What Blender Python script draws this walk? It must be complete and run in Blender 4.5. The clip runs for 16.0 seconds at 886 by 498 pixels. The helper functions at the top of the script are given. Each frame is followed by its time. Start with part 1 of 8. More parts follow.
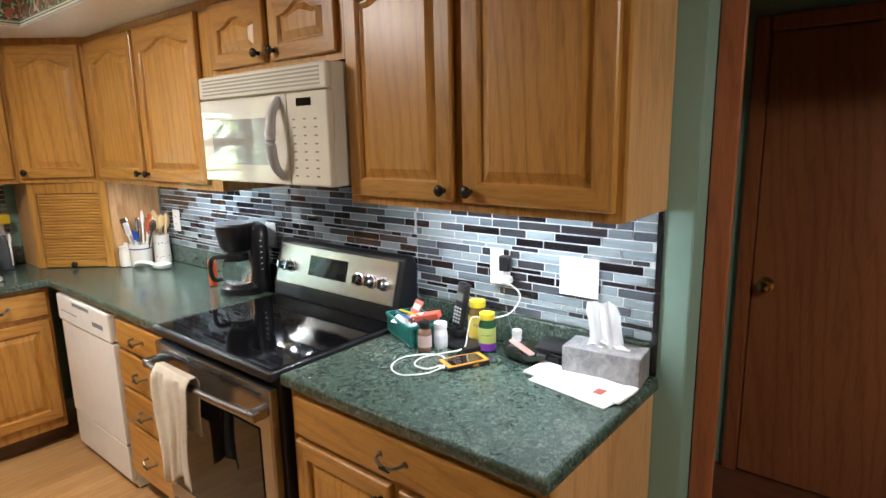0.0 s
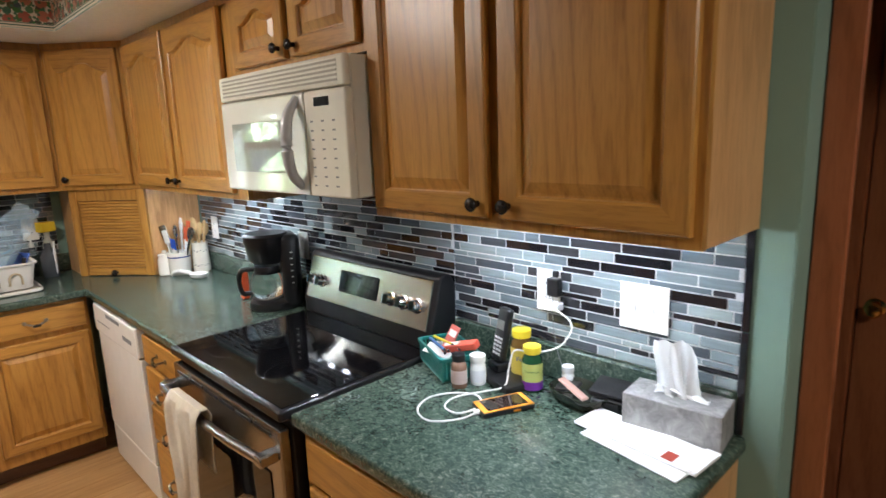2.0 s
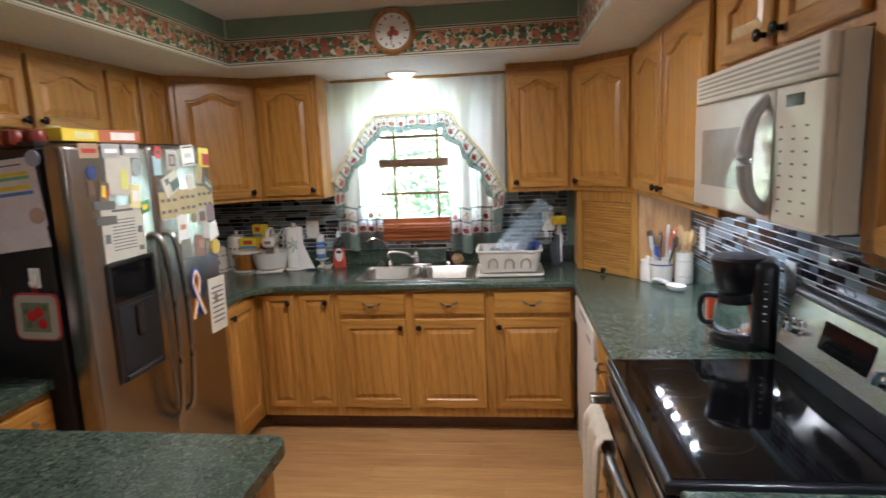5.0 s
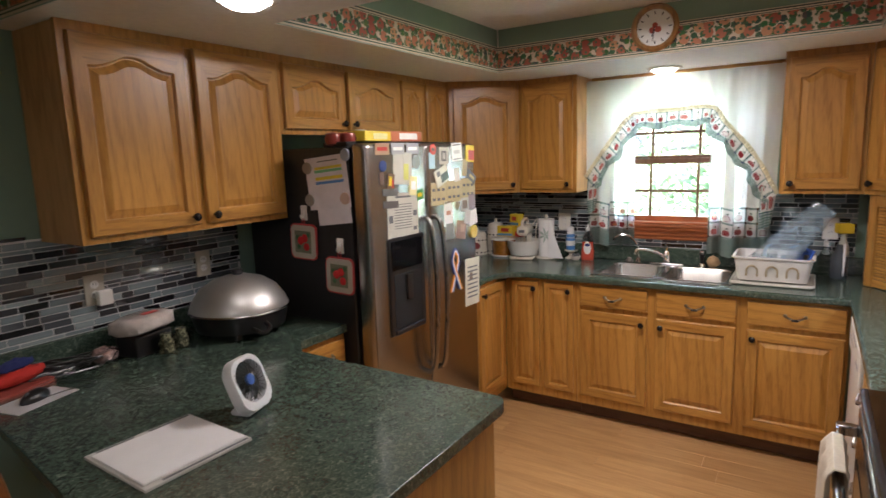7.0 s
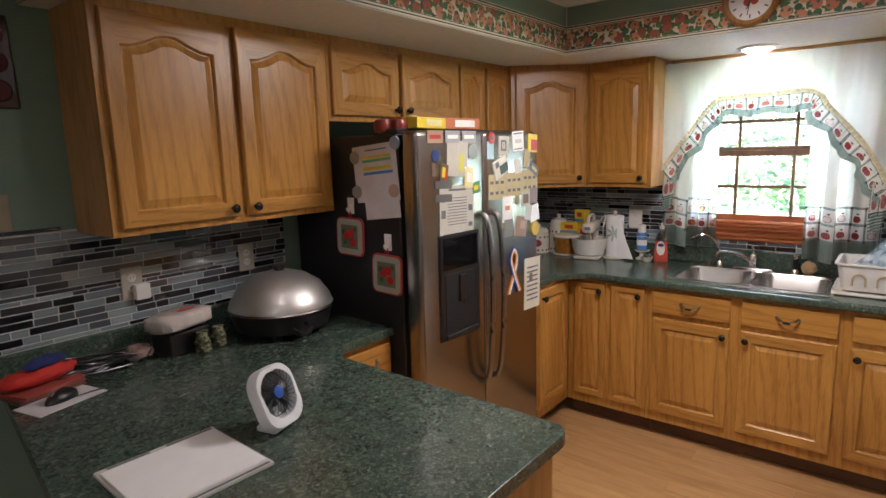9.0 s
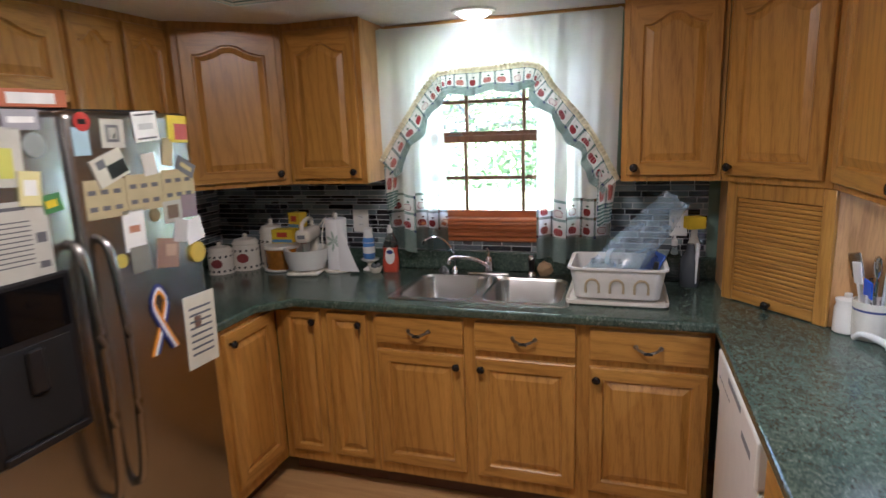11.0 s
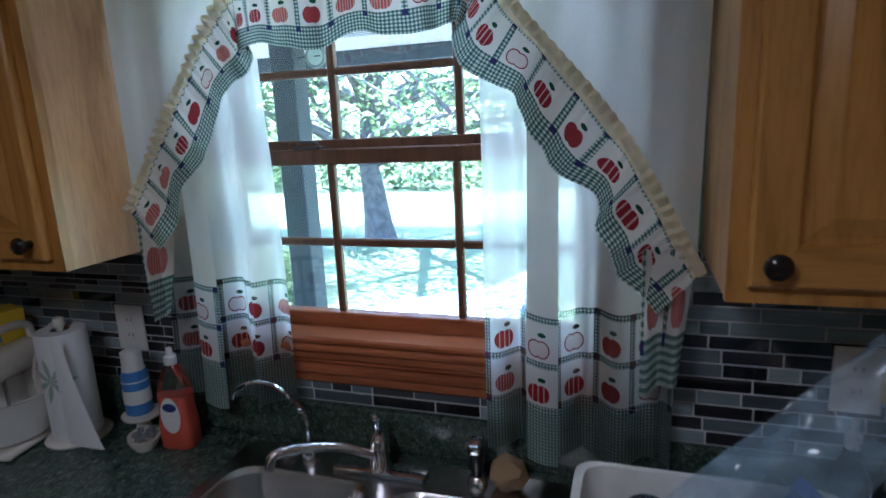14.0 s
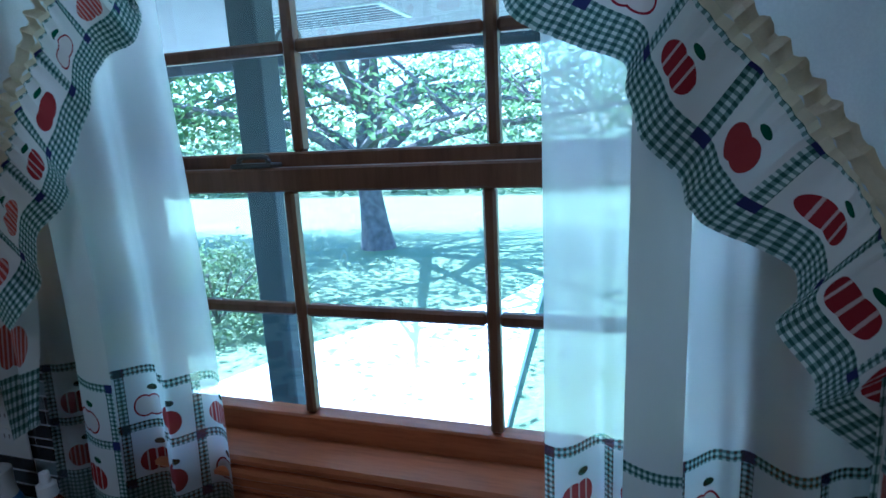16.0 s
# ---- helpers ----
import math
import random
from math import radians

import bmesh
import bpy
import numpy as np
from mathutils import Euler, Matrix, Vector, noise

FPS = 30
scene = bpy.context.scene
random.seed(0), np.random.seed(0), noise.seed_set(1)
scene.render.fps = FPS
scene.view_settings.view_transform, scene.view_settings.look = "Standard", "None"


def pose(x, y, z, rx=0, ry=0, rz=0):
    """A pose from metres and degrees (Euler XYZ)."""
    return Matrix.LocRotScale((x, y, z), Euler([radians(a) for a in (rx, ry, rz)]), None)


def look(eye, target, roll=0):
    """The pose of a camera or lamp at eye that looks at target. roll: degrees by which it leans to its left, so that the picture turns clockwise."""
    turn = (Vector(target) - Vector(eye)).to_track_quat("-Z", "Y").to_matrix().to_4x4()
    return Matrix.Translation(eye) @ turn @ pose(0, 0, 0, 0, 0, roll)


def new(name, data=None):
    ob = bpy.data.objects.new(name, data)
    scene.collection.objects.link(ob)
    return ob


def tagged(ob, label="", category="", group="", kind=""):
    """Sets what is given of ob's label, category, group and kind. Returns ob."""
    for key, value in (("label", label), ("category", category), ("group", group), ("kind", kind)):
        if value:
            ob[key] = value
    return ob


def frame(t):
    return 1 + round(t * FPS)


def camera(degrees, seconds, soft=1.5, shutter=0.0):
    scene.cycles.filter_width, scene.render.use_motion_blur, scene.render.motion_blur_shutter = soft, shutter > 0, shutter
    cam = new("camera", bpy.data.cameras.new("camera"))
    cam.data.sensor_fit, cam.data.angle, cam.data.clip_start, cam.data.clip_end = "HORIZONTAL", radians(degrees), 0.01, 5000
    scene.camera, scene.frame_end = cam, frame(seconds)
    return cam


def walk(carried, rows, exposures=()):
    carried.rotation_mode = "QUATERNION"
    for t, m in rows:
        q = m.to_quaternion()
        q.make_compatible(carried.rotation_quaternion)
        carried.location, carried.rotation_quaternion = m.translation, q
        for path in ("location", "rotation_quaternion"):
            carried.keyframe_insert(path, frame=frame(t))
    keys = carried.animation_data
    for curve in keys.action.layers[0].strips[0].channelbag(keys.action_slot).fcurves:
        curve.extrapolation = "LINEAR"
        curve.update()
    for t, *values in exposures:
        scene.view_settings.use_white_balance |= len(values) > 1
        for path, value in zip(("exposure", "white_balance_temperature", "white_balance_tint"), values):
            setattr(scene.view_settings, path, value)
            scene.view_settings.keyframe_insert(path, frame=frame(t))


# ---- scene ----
cam = camera(74.9, 16.0, shutter=0.4)
PATH = [
    (0, (-0.336, 0.82, 1.604), (-1.586, 2.334, 1.224), -1.1),
    (0.5, (-0.37, 0.927, 1.613), (-1.631, 2.431, 1.227), -1.4),
    (1, (-0.397, 0.992, 1.612), (-1.685, 2.473, 1.227), -1.7),
    (1.5, (-0.419, 1.036, 1.611), (-1.756, 2.473, 1.227), -1.8),
    (2, (-0.459, 1.075, 1.616), (-1.865, 2.445, 1.232), -2.1),
    (2.5, (-0.545, 1.157, 1.624), (-2.075, 2.39, 1.25), -2.2),
    (3, (-0.604, 1.232, 1.624), (-2.289, 2.246, 1.256), -2.3),
    (3.5, (-0.613, 1.346, 1.633), (-2.464, 2.015, 1.28), -2.4),
    (4, (-0.586, 1.411, 1.638), (-2.534, 1.709, 1.296), -2.7),
    (4.5, (-0.583, 1.425, 1.645), (-2.555, 1.434, 1.315), -2.5),
    (5, (-0.578, 1.405, 1.641), (-2.54, 1.182, 1.319), -2.4),
    (5.2, (-0.592, 1.436, 1.644), (-2.538, 1.101, 1.327), -2.3),
    (7.3, (-0.42, 1.578, 1.663), (-2.036, 0.443, 1.346), -1.8),
    (7.5, (-0.415, 1.583, 1.663), (-2.004, 0.41, 1.345), -1.7),
    (8, (-0.437, 1.576, 1.657), (-1.981, 0.346, 1.335), -1.7),
    (8.5, (-0.536, 1.504, 1.641), (-2.07, 0.262, 1.319), -1.6),
    (9, (-0.651, 1.452, 1.649), (-2.189, 0.218, 1.314), -1.6),
    (9.5, (-0.737, 1.435, 1.665), (-2.382, 0.356, 1.303), -1.5),
    (10, (-0.932, 1.428, 1.633), (-2.717, 0.603, 1.266), -1.6),
    (10.2, (-1.041, 1.433, 1.634), (-2.86, 0.687, 1.268), -1.5),
    (12.3, (-2.5, 1.434, 1.655), (-4.379, 0.897, 1.229), -2.4),
    (12.5, (-2.609, 1.398, 1.646), (-4.489, 0.861, 1.223), -2.4),
    (13, (-2.876, 1.346, 1.649), (-4.742, 0.762, 1.226), -2.5),
    (13.5, (-3.083, 1.314, 1.642), (-4.948, 0.727, 1.218), -2.5),
    (14, (-3.312, 1.298, 1.642), (-5.167, 0.678, 1.224), -2.7),
    (14.5, (-3.464, 1.221, 1.606), (-5.323, 0.586, 1.232), -2.8),
    (15, (-3.584, 1.142, 1.615), (-5.445, 0.517, 1.232), -2.9),
    (15.5, (-3.687, 1.127, 1.629), (-5.549, 0.513, 1.234), -2.9),
    (16, (-3.755, 1.12, 1.645), (-5.613, 0.504, 1.237), -3.0),
]
EXPOSURES = [(0, 5.82, 6150, 14), (2.2, 5.54, 6030, 14), (3.0, 5.28, 5980, 15), (4.0, 5.12, 5950, 17), (5, 5.28, 5830, 18), (7.3, 5.33, 6000, 21), (10, 5.2, 5900, 22), (12.3, 4.36, 5450, 21), (13.5, 3.95, 5100, 19), (14.5, 3.48, 4720, 16), (15.4, 3.24, 4420, 12), (16, 2.9, 4150, 8)]
walk(cam, [(t, look(eye, target, roll)) for t, eye, target, roll in PATH], EXPOSURES)


# ---- world, sun, lamps ----
world = bpy.data.worlds.new("world")
scene.world = world
world.use_nodes = True
wn = world.node_tree
sky = wn.nodes.new("ShaderNodeTexSky")
sky.sky_type = "NISHITA"
sky.sun_disc = False
SUN_EL, SUN_AZ = radians(64), radians(200)
sky.sun_elevation, sky.sun_rotation = SUN_EL, SUN_AZ
wn.links.new(sky.outputs[0], wn.nodes["Background"].inputs[0])
wn.nodes["Background"].inputs[1].default_value = 0.15


def lamp(name, kind, m, energy, color=(1, 1, 1), size=0.1, size_y=None, spot=None):
    data = bpy.data.lights.new(name, kind)
    data.energy, data.color = energy, color
    if kind == "AREA":
        data.size = size
        if size_y:
            data.shape, data.size_y = "RECTANGLE", size_y
        else:
            data.shape = "DISK"
    elif kind == "SUN":
        data.angle = radians(0.5)
    else:
        data.shadow_soft_size = size
        if spot:
            data.spot_size, data.spot_blend = radians(spot), 0.6
    ob = new(name, data)
    ob.matrix_world = m
    return ob


sun_from = Vector((math.sin(SUN_AZ) * math.cos(SUN_EL), math.cos(SUN_AZ) * math.cos(SUN_EL), math.sin(SUN_EL)))
lamp("sun", "SUN", look(sun_from * 30, (0, 0, 0)), 5.0, (1.0, 0.95, 0.86))
WARM = (1.0, 0.90, 0.76)
COOL = (0.86, 0.94, 1.0)
lamp("recessed_lamp_sink", "SPOT", look((-4.225, 0.775, 2.13), (-4.20, 0.775, 0)), 1.55, (0.95, 0.97, 1.0), 0.05, spot=125)
lamp("recessed_lamp_peninsula", "SPOT", look((-1.66, 0.12, 2.13), (-1.66, 0.12, 0)), 0.78, WARM, 0.05, spot=125)
# two added area lamps for general fill; no such ceiling lights are known
lamp("ceiling_lamp_kitchen", "AREA", look((-2.75, 0.85, 2.30), (-2.75, 0.85, 0)), 0.74, WARM, 0.38)
lamp("ceiling_lamp_dining", "AREA", look((0.50, 1.65, 2.28), (0.50, 1.65, 0)), 0.54, WARM, 0.38)

# added lamp, hidden under the porch roof: stands in for skylight on the curtains
lamp("window_daylight", "AREA", look((-4.80, 0.80, 2.07), (-4.28, 0.80, 1.42)), 0.42, (0.88, 0.95, 1.0), 0.90, 0.22)

# ---- materials ----


def mat_new(name):
    m = bpy.data.materials.new(name)
    m.use_nodes = True
    nt = m.node_tree
    return m, nt, nt.nodes["Principled BSDF"]


def nd(nt, kind, **props):
    n = nt.nodes.new(kind)
    for k, v in props.items():
        if k == "operation":
            n.operation = v
        elif k == "blend_type":
            n.blend_type = v
        elif k == "data_type":
            n.data_type = v
        elif k == "wave_type":
            n.wave_type = v
        elif k == "bands_direction":
            n.bands_direction = v
        elif k == "feature":
            n.feature = v
    return n


def ramp(nt, src, stops):
    r = nt.nodes.new("ShaderNodeValToRGB")
    while len(r.color_ramp.elements) < len(stops):
        r.color_ramp.elements.new(0.5)
    for e, (p, c) in zip(r.color_ramp.elements, stops):
        e.position, e.color = p, (*c, 1)
    nt.links.new(src, r.inputs[0])
    return r.outputs[0]


def mapped(nt, scale=(1, 1, 1), source="Object", jitter=False):
    tc = nt.nodes.new("ShaderNodeTexCoord")
    mp = nt.nodes.new("ShaderNodeMapping")
    mp.inputs["Scale"].default_value = scale
    nt.links.new(tc.outputs[source], mp.inputs[0])
    if jitter:
        oi = nt.nodes.new("ShaderNodeObjectInfo")
        mul = nd(nt, "ShaderNodeMath", operation="MULTIPLY")
        mul.inputs[1].default_value = 37.0
        nt.links.new(oi.outputs["Random"], mul.inputs[0])
        cb = nt.nodes.new("ShaderNodeCombineXYZ")
        for i in range(3):
            nt.links.new(mul.outputs[0], cb.inputs[i])
        nt.links.new(cb.outputs[0], mp.inputs["Location"])
    return mp.outputs[0]


def noise_of(nt, vec, scale, detail=4, rough=0.55, dist=0.0):
    n = nt.nodes.new("ShaderNodeTexNoise")
    n.inputs["Scale"].default_value = scale
    n.inputs["Detail"].default_value = detail
    n.inputs["Roughness"].default_value = rough
    n.inputs["Distortion"].default_value = dist
    nt.links.new(vec, n.inputs["Vector"])
    return n.outputs[0]


def bump(nt, bs, height, strength=0.2, dist=0.002):
    b = nt.nodes.new("ShaderNodeBump")
    b.inputs["Strength"].default_value = strength
    b.inputs["Distance"].default_value = dist
    nt.links.new(height, b.inputs["Height"])
    nt.links.new(b.outputs[0], bs.inputs["Normal"])


def mix(nt, fac, a, b, mode="MIX"):
    n = nt.nodes.new("ShaderNodeMixRGB")
    n.blend_type = mode
    for i, v in enumerate((fac, a, b)):
        if hasattr(v, "is_linked"):
            nt.links.new(v, n.inputs[i])
        elif i == 0:
            n.inputs[0].default_value = v
        else:
            n.inputs[i].default_value = (*v, 1)
    return n.outputs[0]


def plain(name, color, rough=0.5, metal=0.0, var=0.12, scale=18, bumpy=0.04, spec=0.5, coat=0.0):
    """A painted, plastic or metal surface with slight mottling at two scales."""
    m, nt, bs = mat_new(name)
    v = mapped(nt, jitter=True)
    a = noise_of(nt, v, scale, 3)
    b = noise_of(nt, v, scale * 9, 2)
    dark = tuple(c * (1 - var) for c in color)
    light = tuple(min(1, c * (1 + var)) for c in color)
    c1 = ramp(nt, a, [(0.3, dark), (0.7, light)])
    c2 = mix(nt, 0.15, c1, ramp(nt, b, [(0.35, dark), (0.65, light)]))
    nt.links.new(c2, bs.inputs["Base Color"])
    bs.inputs["Roughness"].default_value = rough
    bs.inputs["Metallic"].default_value = metal
    bs.inputs["Specular IOR Level"].default_value = spec
    bs.inputs["Coat Weight"].default_value = coat
    if bumpy:
        bump(nt, bs, b, bumpy, 0.001)
    return m


def oak(name, axis="Z", tone=1.0, base=(0.460, 0.226, 0.044), rough=0.33):
    """Honey oak: long pores and cathedral figure along one local axis."""
    m, nt, bs = mat_new(name)
    st = {"Z": (1, 1, 0.09), "X": (0.09, 1, 1), "Y": (1, 0.09, 1)}[axis]
    v = mapped(nt, st, jitter=True)
    w = nt.nodes.new("ShaderNodeTexWave")
    w.wave_type, w.rings_direction = "RINGS", {"Z": "Y", "X": "Y", "Y": "X"}[axis]
    w.inputs["Scale"].default_value = 9
    w.inputs["Distortion"].default_value = 9
    w.inputs["Detail"].default_value = 3
    w.inputs["Detail Scale"].default_value = 1.4
    nt.links.new(v, w.inputs["Vector"])
    fine = noise_of(nt, v, 170, 5, 0.65)
    big = noise_of(nt, v, 5, 3)
    b = tuple(c * tone for c in base)
    dk, lt = tuple(c * k for c, k in zip(b, (0.60, 0.53, 0.45))), tuple(c * k for c, k in zip(b, (1.16, 1.2, 1.3)))
    c1 = ramp(nt, w.outputs[0], [(0.06, dk), (0.22, b), (0.9, lt)])
    c2 = mix(nt, 0.50, c1, ramp(nt, fine, [(0.38, dk), (0.5, b), (0.62, lt)]))
    c3 = mix(nt, 0.3, c2, ramp(nt, big, [(0.35, dk), (0.65, lt)]))
    nt.links.new(c3, bs.inputs["Base Color"])
    bs.inputs["Roughness"].default_value = rough
    bs.inputs["Coat Weight"].default_value = 0.25
    bs.inputs["Coat Roughness"].default_value = 0.32
    bump(nt, bs, fine, 0.12, 0.0008)
    return m


def speckle(name, stops, scale, rough, coat=0.0):
    m, nt, bs = mat_new(name)
    v = mapped(nt)
    a = noise_of(nt, v, scale, 6, 0.72, 1.2)
    b = noise_of(nt, v, scale * 0.22, 3, 0.5)
    c = mix(nt, 0.2, ramp(nt, a, stops), ramp(nt, b, [(0.3, stops[0][1]), (0.7, stops[-2][1])]))
    nt.links.new(c, bs.inputs["Base Color"])
    bs.inputs["Roughness"].default_value = rough
    bs.inputs["Coat Weight"].default_value = coat
    bump(nt, bs, noise_of(nt, v, 220, 2), 0.05, 0.0006)
    return m


def glass(name, color=(1, 1, 1), rough=0.0, ior=1.45):
    m, nt, bs = mat_new(name)
    bs.inputs["Base Color"].default_value = (*color, 1)
    bs.inputs["Transmission Weight"].default_value = 1
    bs.inputs["Roughness"].default_value = rough
    bs.inputs["IOR"].default_value = ior
    return m


def pane_glass(name, tint=(1, 1, 1), gloss=0.06):
    m, nt, bs = mat_new(name)
    tr = nt.nodes.new("ShaderNodeBsdfTransparent")
    tr.inputs[0].default_value = (*tint, 1)
    gl = nt.nodes.new("ShaderNodeBsdfGlossy")
    gl.inputs["Roughness"].default_value = 0.02
    mx = nt.nodes.new("ShaderNodeMixShader")
    mx.inputs[0].default_value = gloss
    nt.links.new(tr.outputs[0], mx.inputs[1])
    nt.links.new(gl.outputs[0], mx.inputs[2])
    nt.links.new(mx.outputs[0], nt.nodes["Material Output"].inputs[0])
    return m


def glow(name, color, strength):
    m, nt, bs = mat_new(name)
    bs.inputs["Base Color"].default_value = (0.8, 0.8, 0.8, 1)
    bs.inputs["Emission Color"].default_value = (*color, 1)
    bs.inputs["Emission Strength"].default_value = strength
    return m


def tile_mat(name, island):
    """Strips of grey, blue-grey and near-black glass with a streak along each strip."""
    m, nt, bs = mat_new(name)
    if island:
        rnd = nt.nodes.new("ShaderNodeNewGeometry").outputs["Random Per Island"]
    else:
        rnd = nt.nodes.new("ShaderNodeObjectInfo").outputs["Random"]
    r = nt.nodes.new("ShaderNodeValToRGB")
    r.color_ramp.interpolation = "CONSTANT"
    cols = [(0.0, (0.012, 0.012, 0.016)), (0.17, (0.030, 0.028, 0.032)), (0.32, (0.085, 0.10, 0.115)), (0.45, (0.16, 0.20, 0.22)),
            (0.60, (0.25, 0.31, 0.33)), (0.78, (0.34, 0.41, 0.42)), (0.92, (0.05, 0.05, 0.055))]
    while len(r.color_ramp.elements) < len(cols):
        r.color_ramp.elements.new(0.5)
    for e, (p, c) in zip(r.color_ramp.elements, cols):
        e.position, e.color = p, (*c, 1)
    nt.links.new(rnd, r.inputs[0])
    v = mapped(nt, (6, 6, 60), jitter=not island)
    n = noise_of(nt, v, 1.6, 3)
    c = mix(nt, 0.55, r.outputs[0], ramp(nt, n, [(0.3, (0.55, 0.55, 0.55)), (0.7, (1.0, 1.0, 1.0))]), "MULTIPLY")
    nt.links.new(c, bs.inputs["Base Color"])
    bs.inputs["Roughness"].default_value = 0.09
    bs.inputs["Coat Weight"].default_value = 0.6
    bs.inputs["Coat Roughness"].default_value = 0.04
    return m


OAK, OAK_H, OAK_Y = oak("oak_vertical"), oak("oak_horizontal", "X"), oak("oak_depth", "Y")
OAK_PALE = oak("oak_veneer_pale", "Z", 1.15, (0.50, 0.28, 0.11), 0.4)
OAK_PANEL = oak("oak_panel", "Z", 1.05)
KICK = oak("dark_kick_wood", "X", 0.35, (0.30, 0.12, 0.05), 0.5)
DARKWOOD = oak("dark_red_wood", "Z", 1.25, (0.24, 0.075, 0.028), 0.35)
DOORWOOD = oak("door_veneer", "Z", 1.12, (0.25, 0.082, 0.030), 0.38)
SILLWOOD = oak("sill_cherry", "Y", 1.0, (0.42, 0.130, 0.042), 0.34)
SASHWOOD = oak("sash_wood", "Z", 0.55, (0.32, 0.14, 0.06), 0.45)
CHAIRWOOD = oak("chair_wood", "Z", 0.62, (0.38, 0.14, 0.035), 0.3)
COUNTER = speckle("green_laminate", [(0.30, (0.009, 0.021, 0.016)), (0.43, (0.023, 0.047, 0.036)), (0.52, (0.052, 0.086, 0.066)),
                                     (0.60, (0.12, 0.155, 0.120)), (0.70, (0.26, 0.275, 0.225))], 72, 0.22, 0.08)
GROUT = plain("grout", (0.62, 0.63, 0.63), 0.8)
TILE, TILE_J = tile_mat("glass_tile", False), tile_mat("glass_tile_joined", True)
TILE_EDGE = plain("black_edge_tile", (0.012, 0.012, 0.016), 0.1, coat=0.5)
TEAL = plain("teal_wall_paint", (0.20, 0.31, 0.25), 0.75, var=0.05, scale=3, bumpy=0.25)
BLUE = plain("blue_wall_paint", (0.05, 0.30, 0.52), 0.8, var=0.06, scale=3, bumpy=0.25)
CEIL = plain("ceiling_texture", (0.74, 0.72, 0.68), 0.9, var=0.05, scale=40, bumpy=0.6)
WHITE = plain("white_enamel", (0.78, 0.78, 0.74), 0.25, var=0.03)
BISQUE = plain("bisque_plastic", (0.70, 0.67, 0.58), 0.28, var=0.03)
# darker bisque: the vent slots' shade is put into the colour
BISQUE_DK = plain("bisque_slot_shade", (0.33, 0.31, 0.26), 0.5, var=0.05)
PLATE = plain("ivory_plate", (0.80, 0.79, 0.74), 0.35, var=0.03)
STEEL = plain("brushed_steel", (0.36, 0.345, 0.33), 0.26, 1.0, var=0.08, scale=6)
STEEL_DK = plain("dark_steel", (0.16, 0.155, 0.15), 0.3, 1.0, var=0.1)
CHROME = plain("chrome", (0.75, 0.76, 0.78), 0.06, 1.0, var=0.02, bumpy=0)
BLACK = plain("black_plastic", (0.012, 0.012, 0.013), 0.28, var=0.1)
BLACK_MATT = plain("black_textured_steel", (0.011, 0.011, 0.012), 0.5, var=0.15, scale=120, bumpy=0.35)
BLACK_GLASS = plain("black_ceramic_glass", (0.004, 0.004, 0.005), 0.05, var=0.02, bumpy=0)
BLACK_GLASS.node_tree.nodes["Principled BSDF"].inputs["Specular IOR Level"].default_value = 0.3
BRONZE = plain("dark_knob", (0.02, 0.016, 0.014), 0.22, 0.3)
PEWTER = plain("pewter", (0.32, 0.28, 0.23), 0.3, 1.0)
BRASS = plain("brass", (0.65, 0.42, 0.16), 0.18, 1.0)
PAPER = plain("white_paper", (0.82, 0.82, 0.82), 0.8, var=0.02)
INK = plain("grey_print", (0.12, 0.12, 0.13), 0.8)
CERAMIC = plain("cream_ceramic", (0.74, 0.70, 0.61), 0.15, var=0.04)
GREY_PAD = plain("grey_fabric", (0.16, 0.17, 0.18), 0.9)
CONCRETE = plain("concrete", (0.62, 0.61, 0.58), 0.9, var=0.12, scale=2, bumpy=0.4)
POSTPAINT = plain("post_paint", (0.055, 0.06, 0.075), 0.6, var=0.2, scale=25)
PORCH = plain("porch_boards", (0.30, 0.29, 0.28), 0.8)
BARK = plain("bark", (0.12, 0.105, 0.09), 0.95, var=0.45, scale=9, bumpy=1.0)


def grass_mat():
    m, nt, bs = mat_new("lawn")
    v = mapped(nt)
    a = noise_of(nt, v, 0.5, 5)
    b = noise_of(nt, v, 14, 5, 0.7)
    c = mix(nt, 0.5, ramp(nt, a, [(0.3, (0.085, 0.125, 0.050)), (0.7, (0.15, 0.19, 0.085))]),
            ramp(nt, b, [(0.3, (0.055, 0.095, 0.035)), (0.7, (0.20, 0.235, 0.11))]))
    nt.links.new(c, bs.inputs["Base Color"])
    bs.inputs["Roughness"].default_value = 0.9
    bump(nt, bs, b, 0.8, 0.05)
    return m


def leaf_mat(name, a, b):
    m, nt, bs = mat_new(name)
    g = nt.nodes.new("ShaderNodeNewGeometry")
    c = ramp(nt, g.outputs["Random Per Island"], [(0.0, a), (1.0, b)])
    nt.links.new(c, bs.inputs["Base Color"])
    bs.inputs["Roughness"].default_value = 0.55
    tl = nt.nodes.new("ShaderNodeBsdfTranslucent")
    nt.links.new(c, tl.inputs[0])
    mx = nt.nodes.new("ShaderNodeMixShader")
    mx.inputs[0].default_value = 0.6
    nt.links.new(bs.outputs[0], mx.inputs[1])
    nt.links.new(tl.outputs[0], mx.inputs[2])
    nt.links.new(mx.outputs[0], nt.nodes["Material Output"].inputs[0])
    return m


LAWN = grass_mat()
LEAF = leaf_mat("oak_leaves", (0.08, 0.14, 0.045), (0.21, 0.28, 0.11))
LEAF_B = leaf_mat("bush_leaves", (0.08, 0.13, 0.045), (0.20, 0.25, 0.11))
LEAF_FAR = leaf_mat("far_leaves", (0.10, 0.15, 0.07), (0.22, 0.28, 0.13))


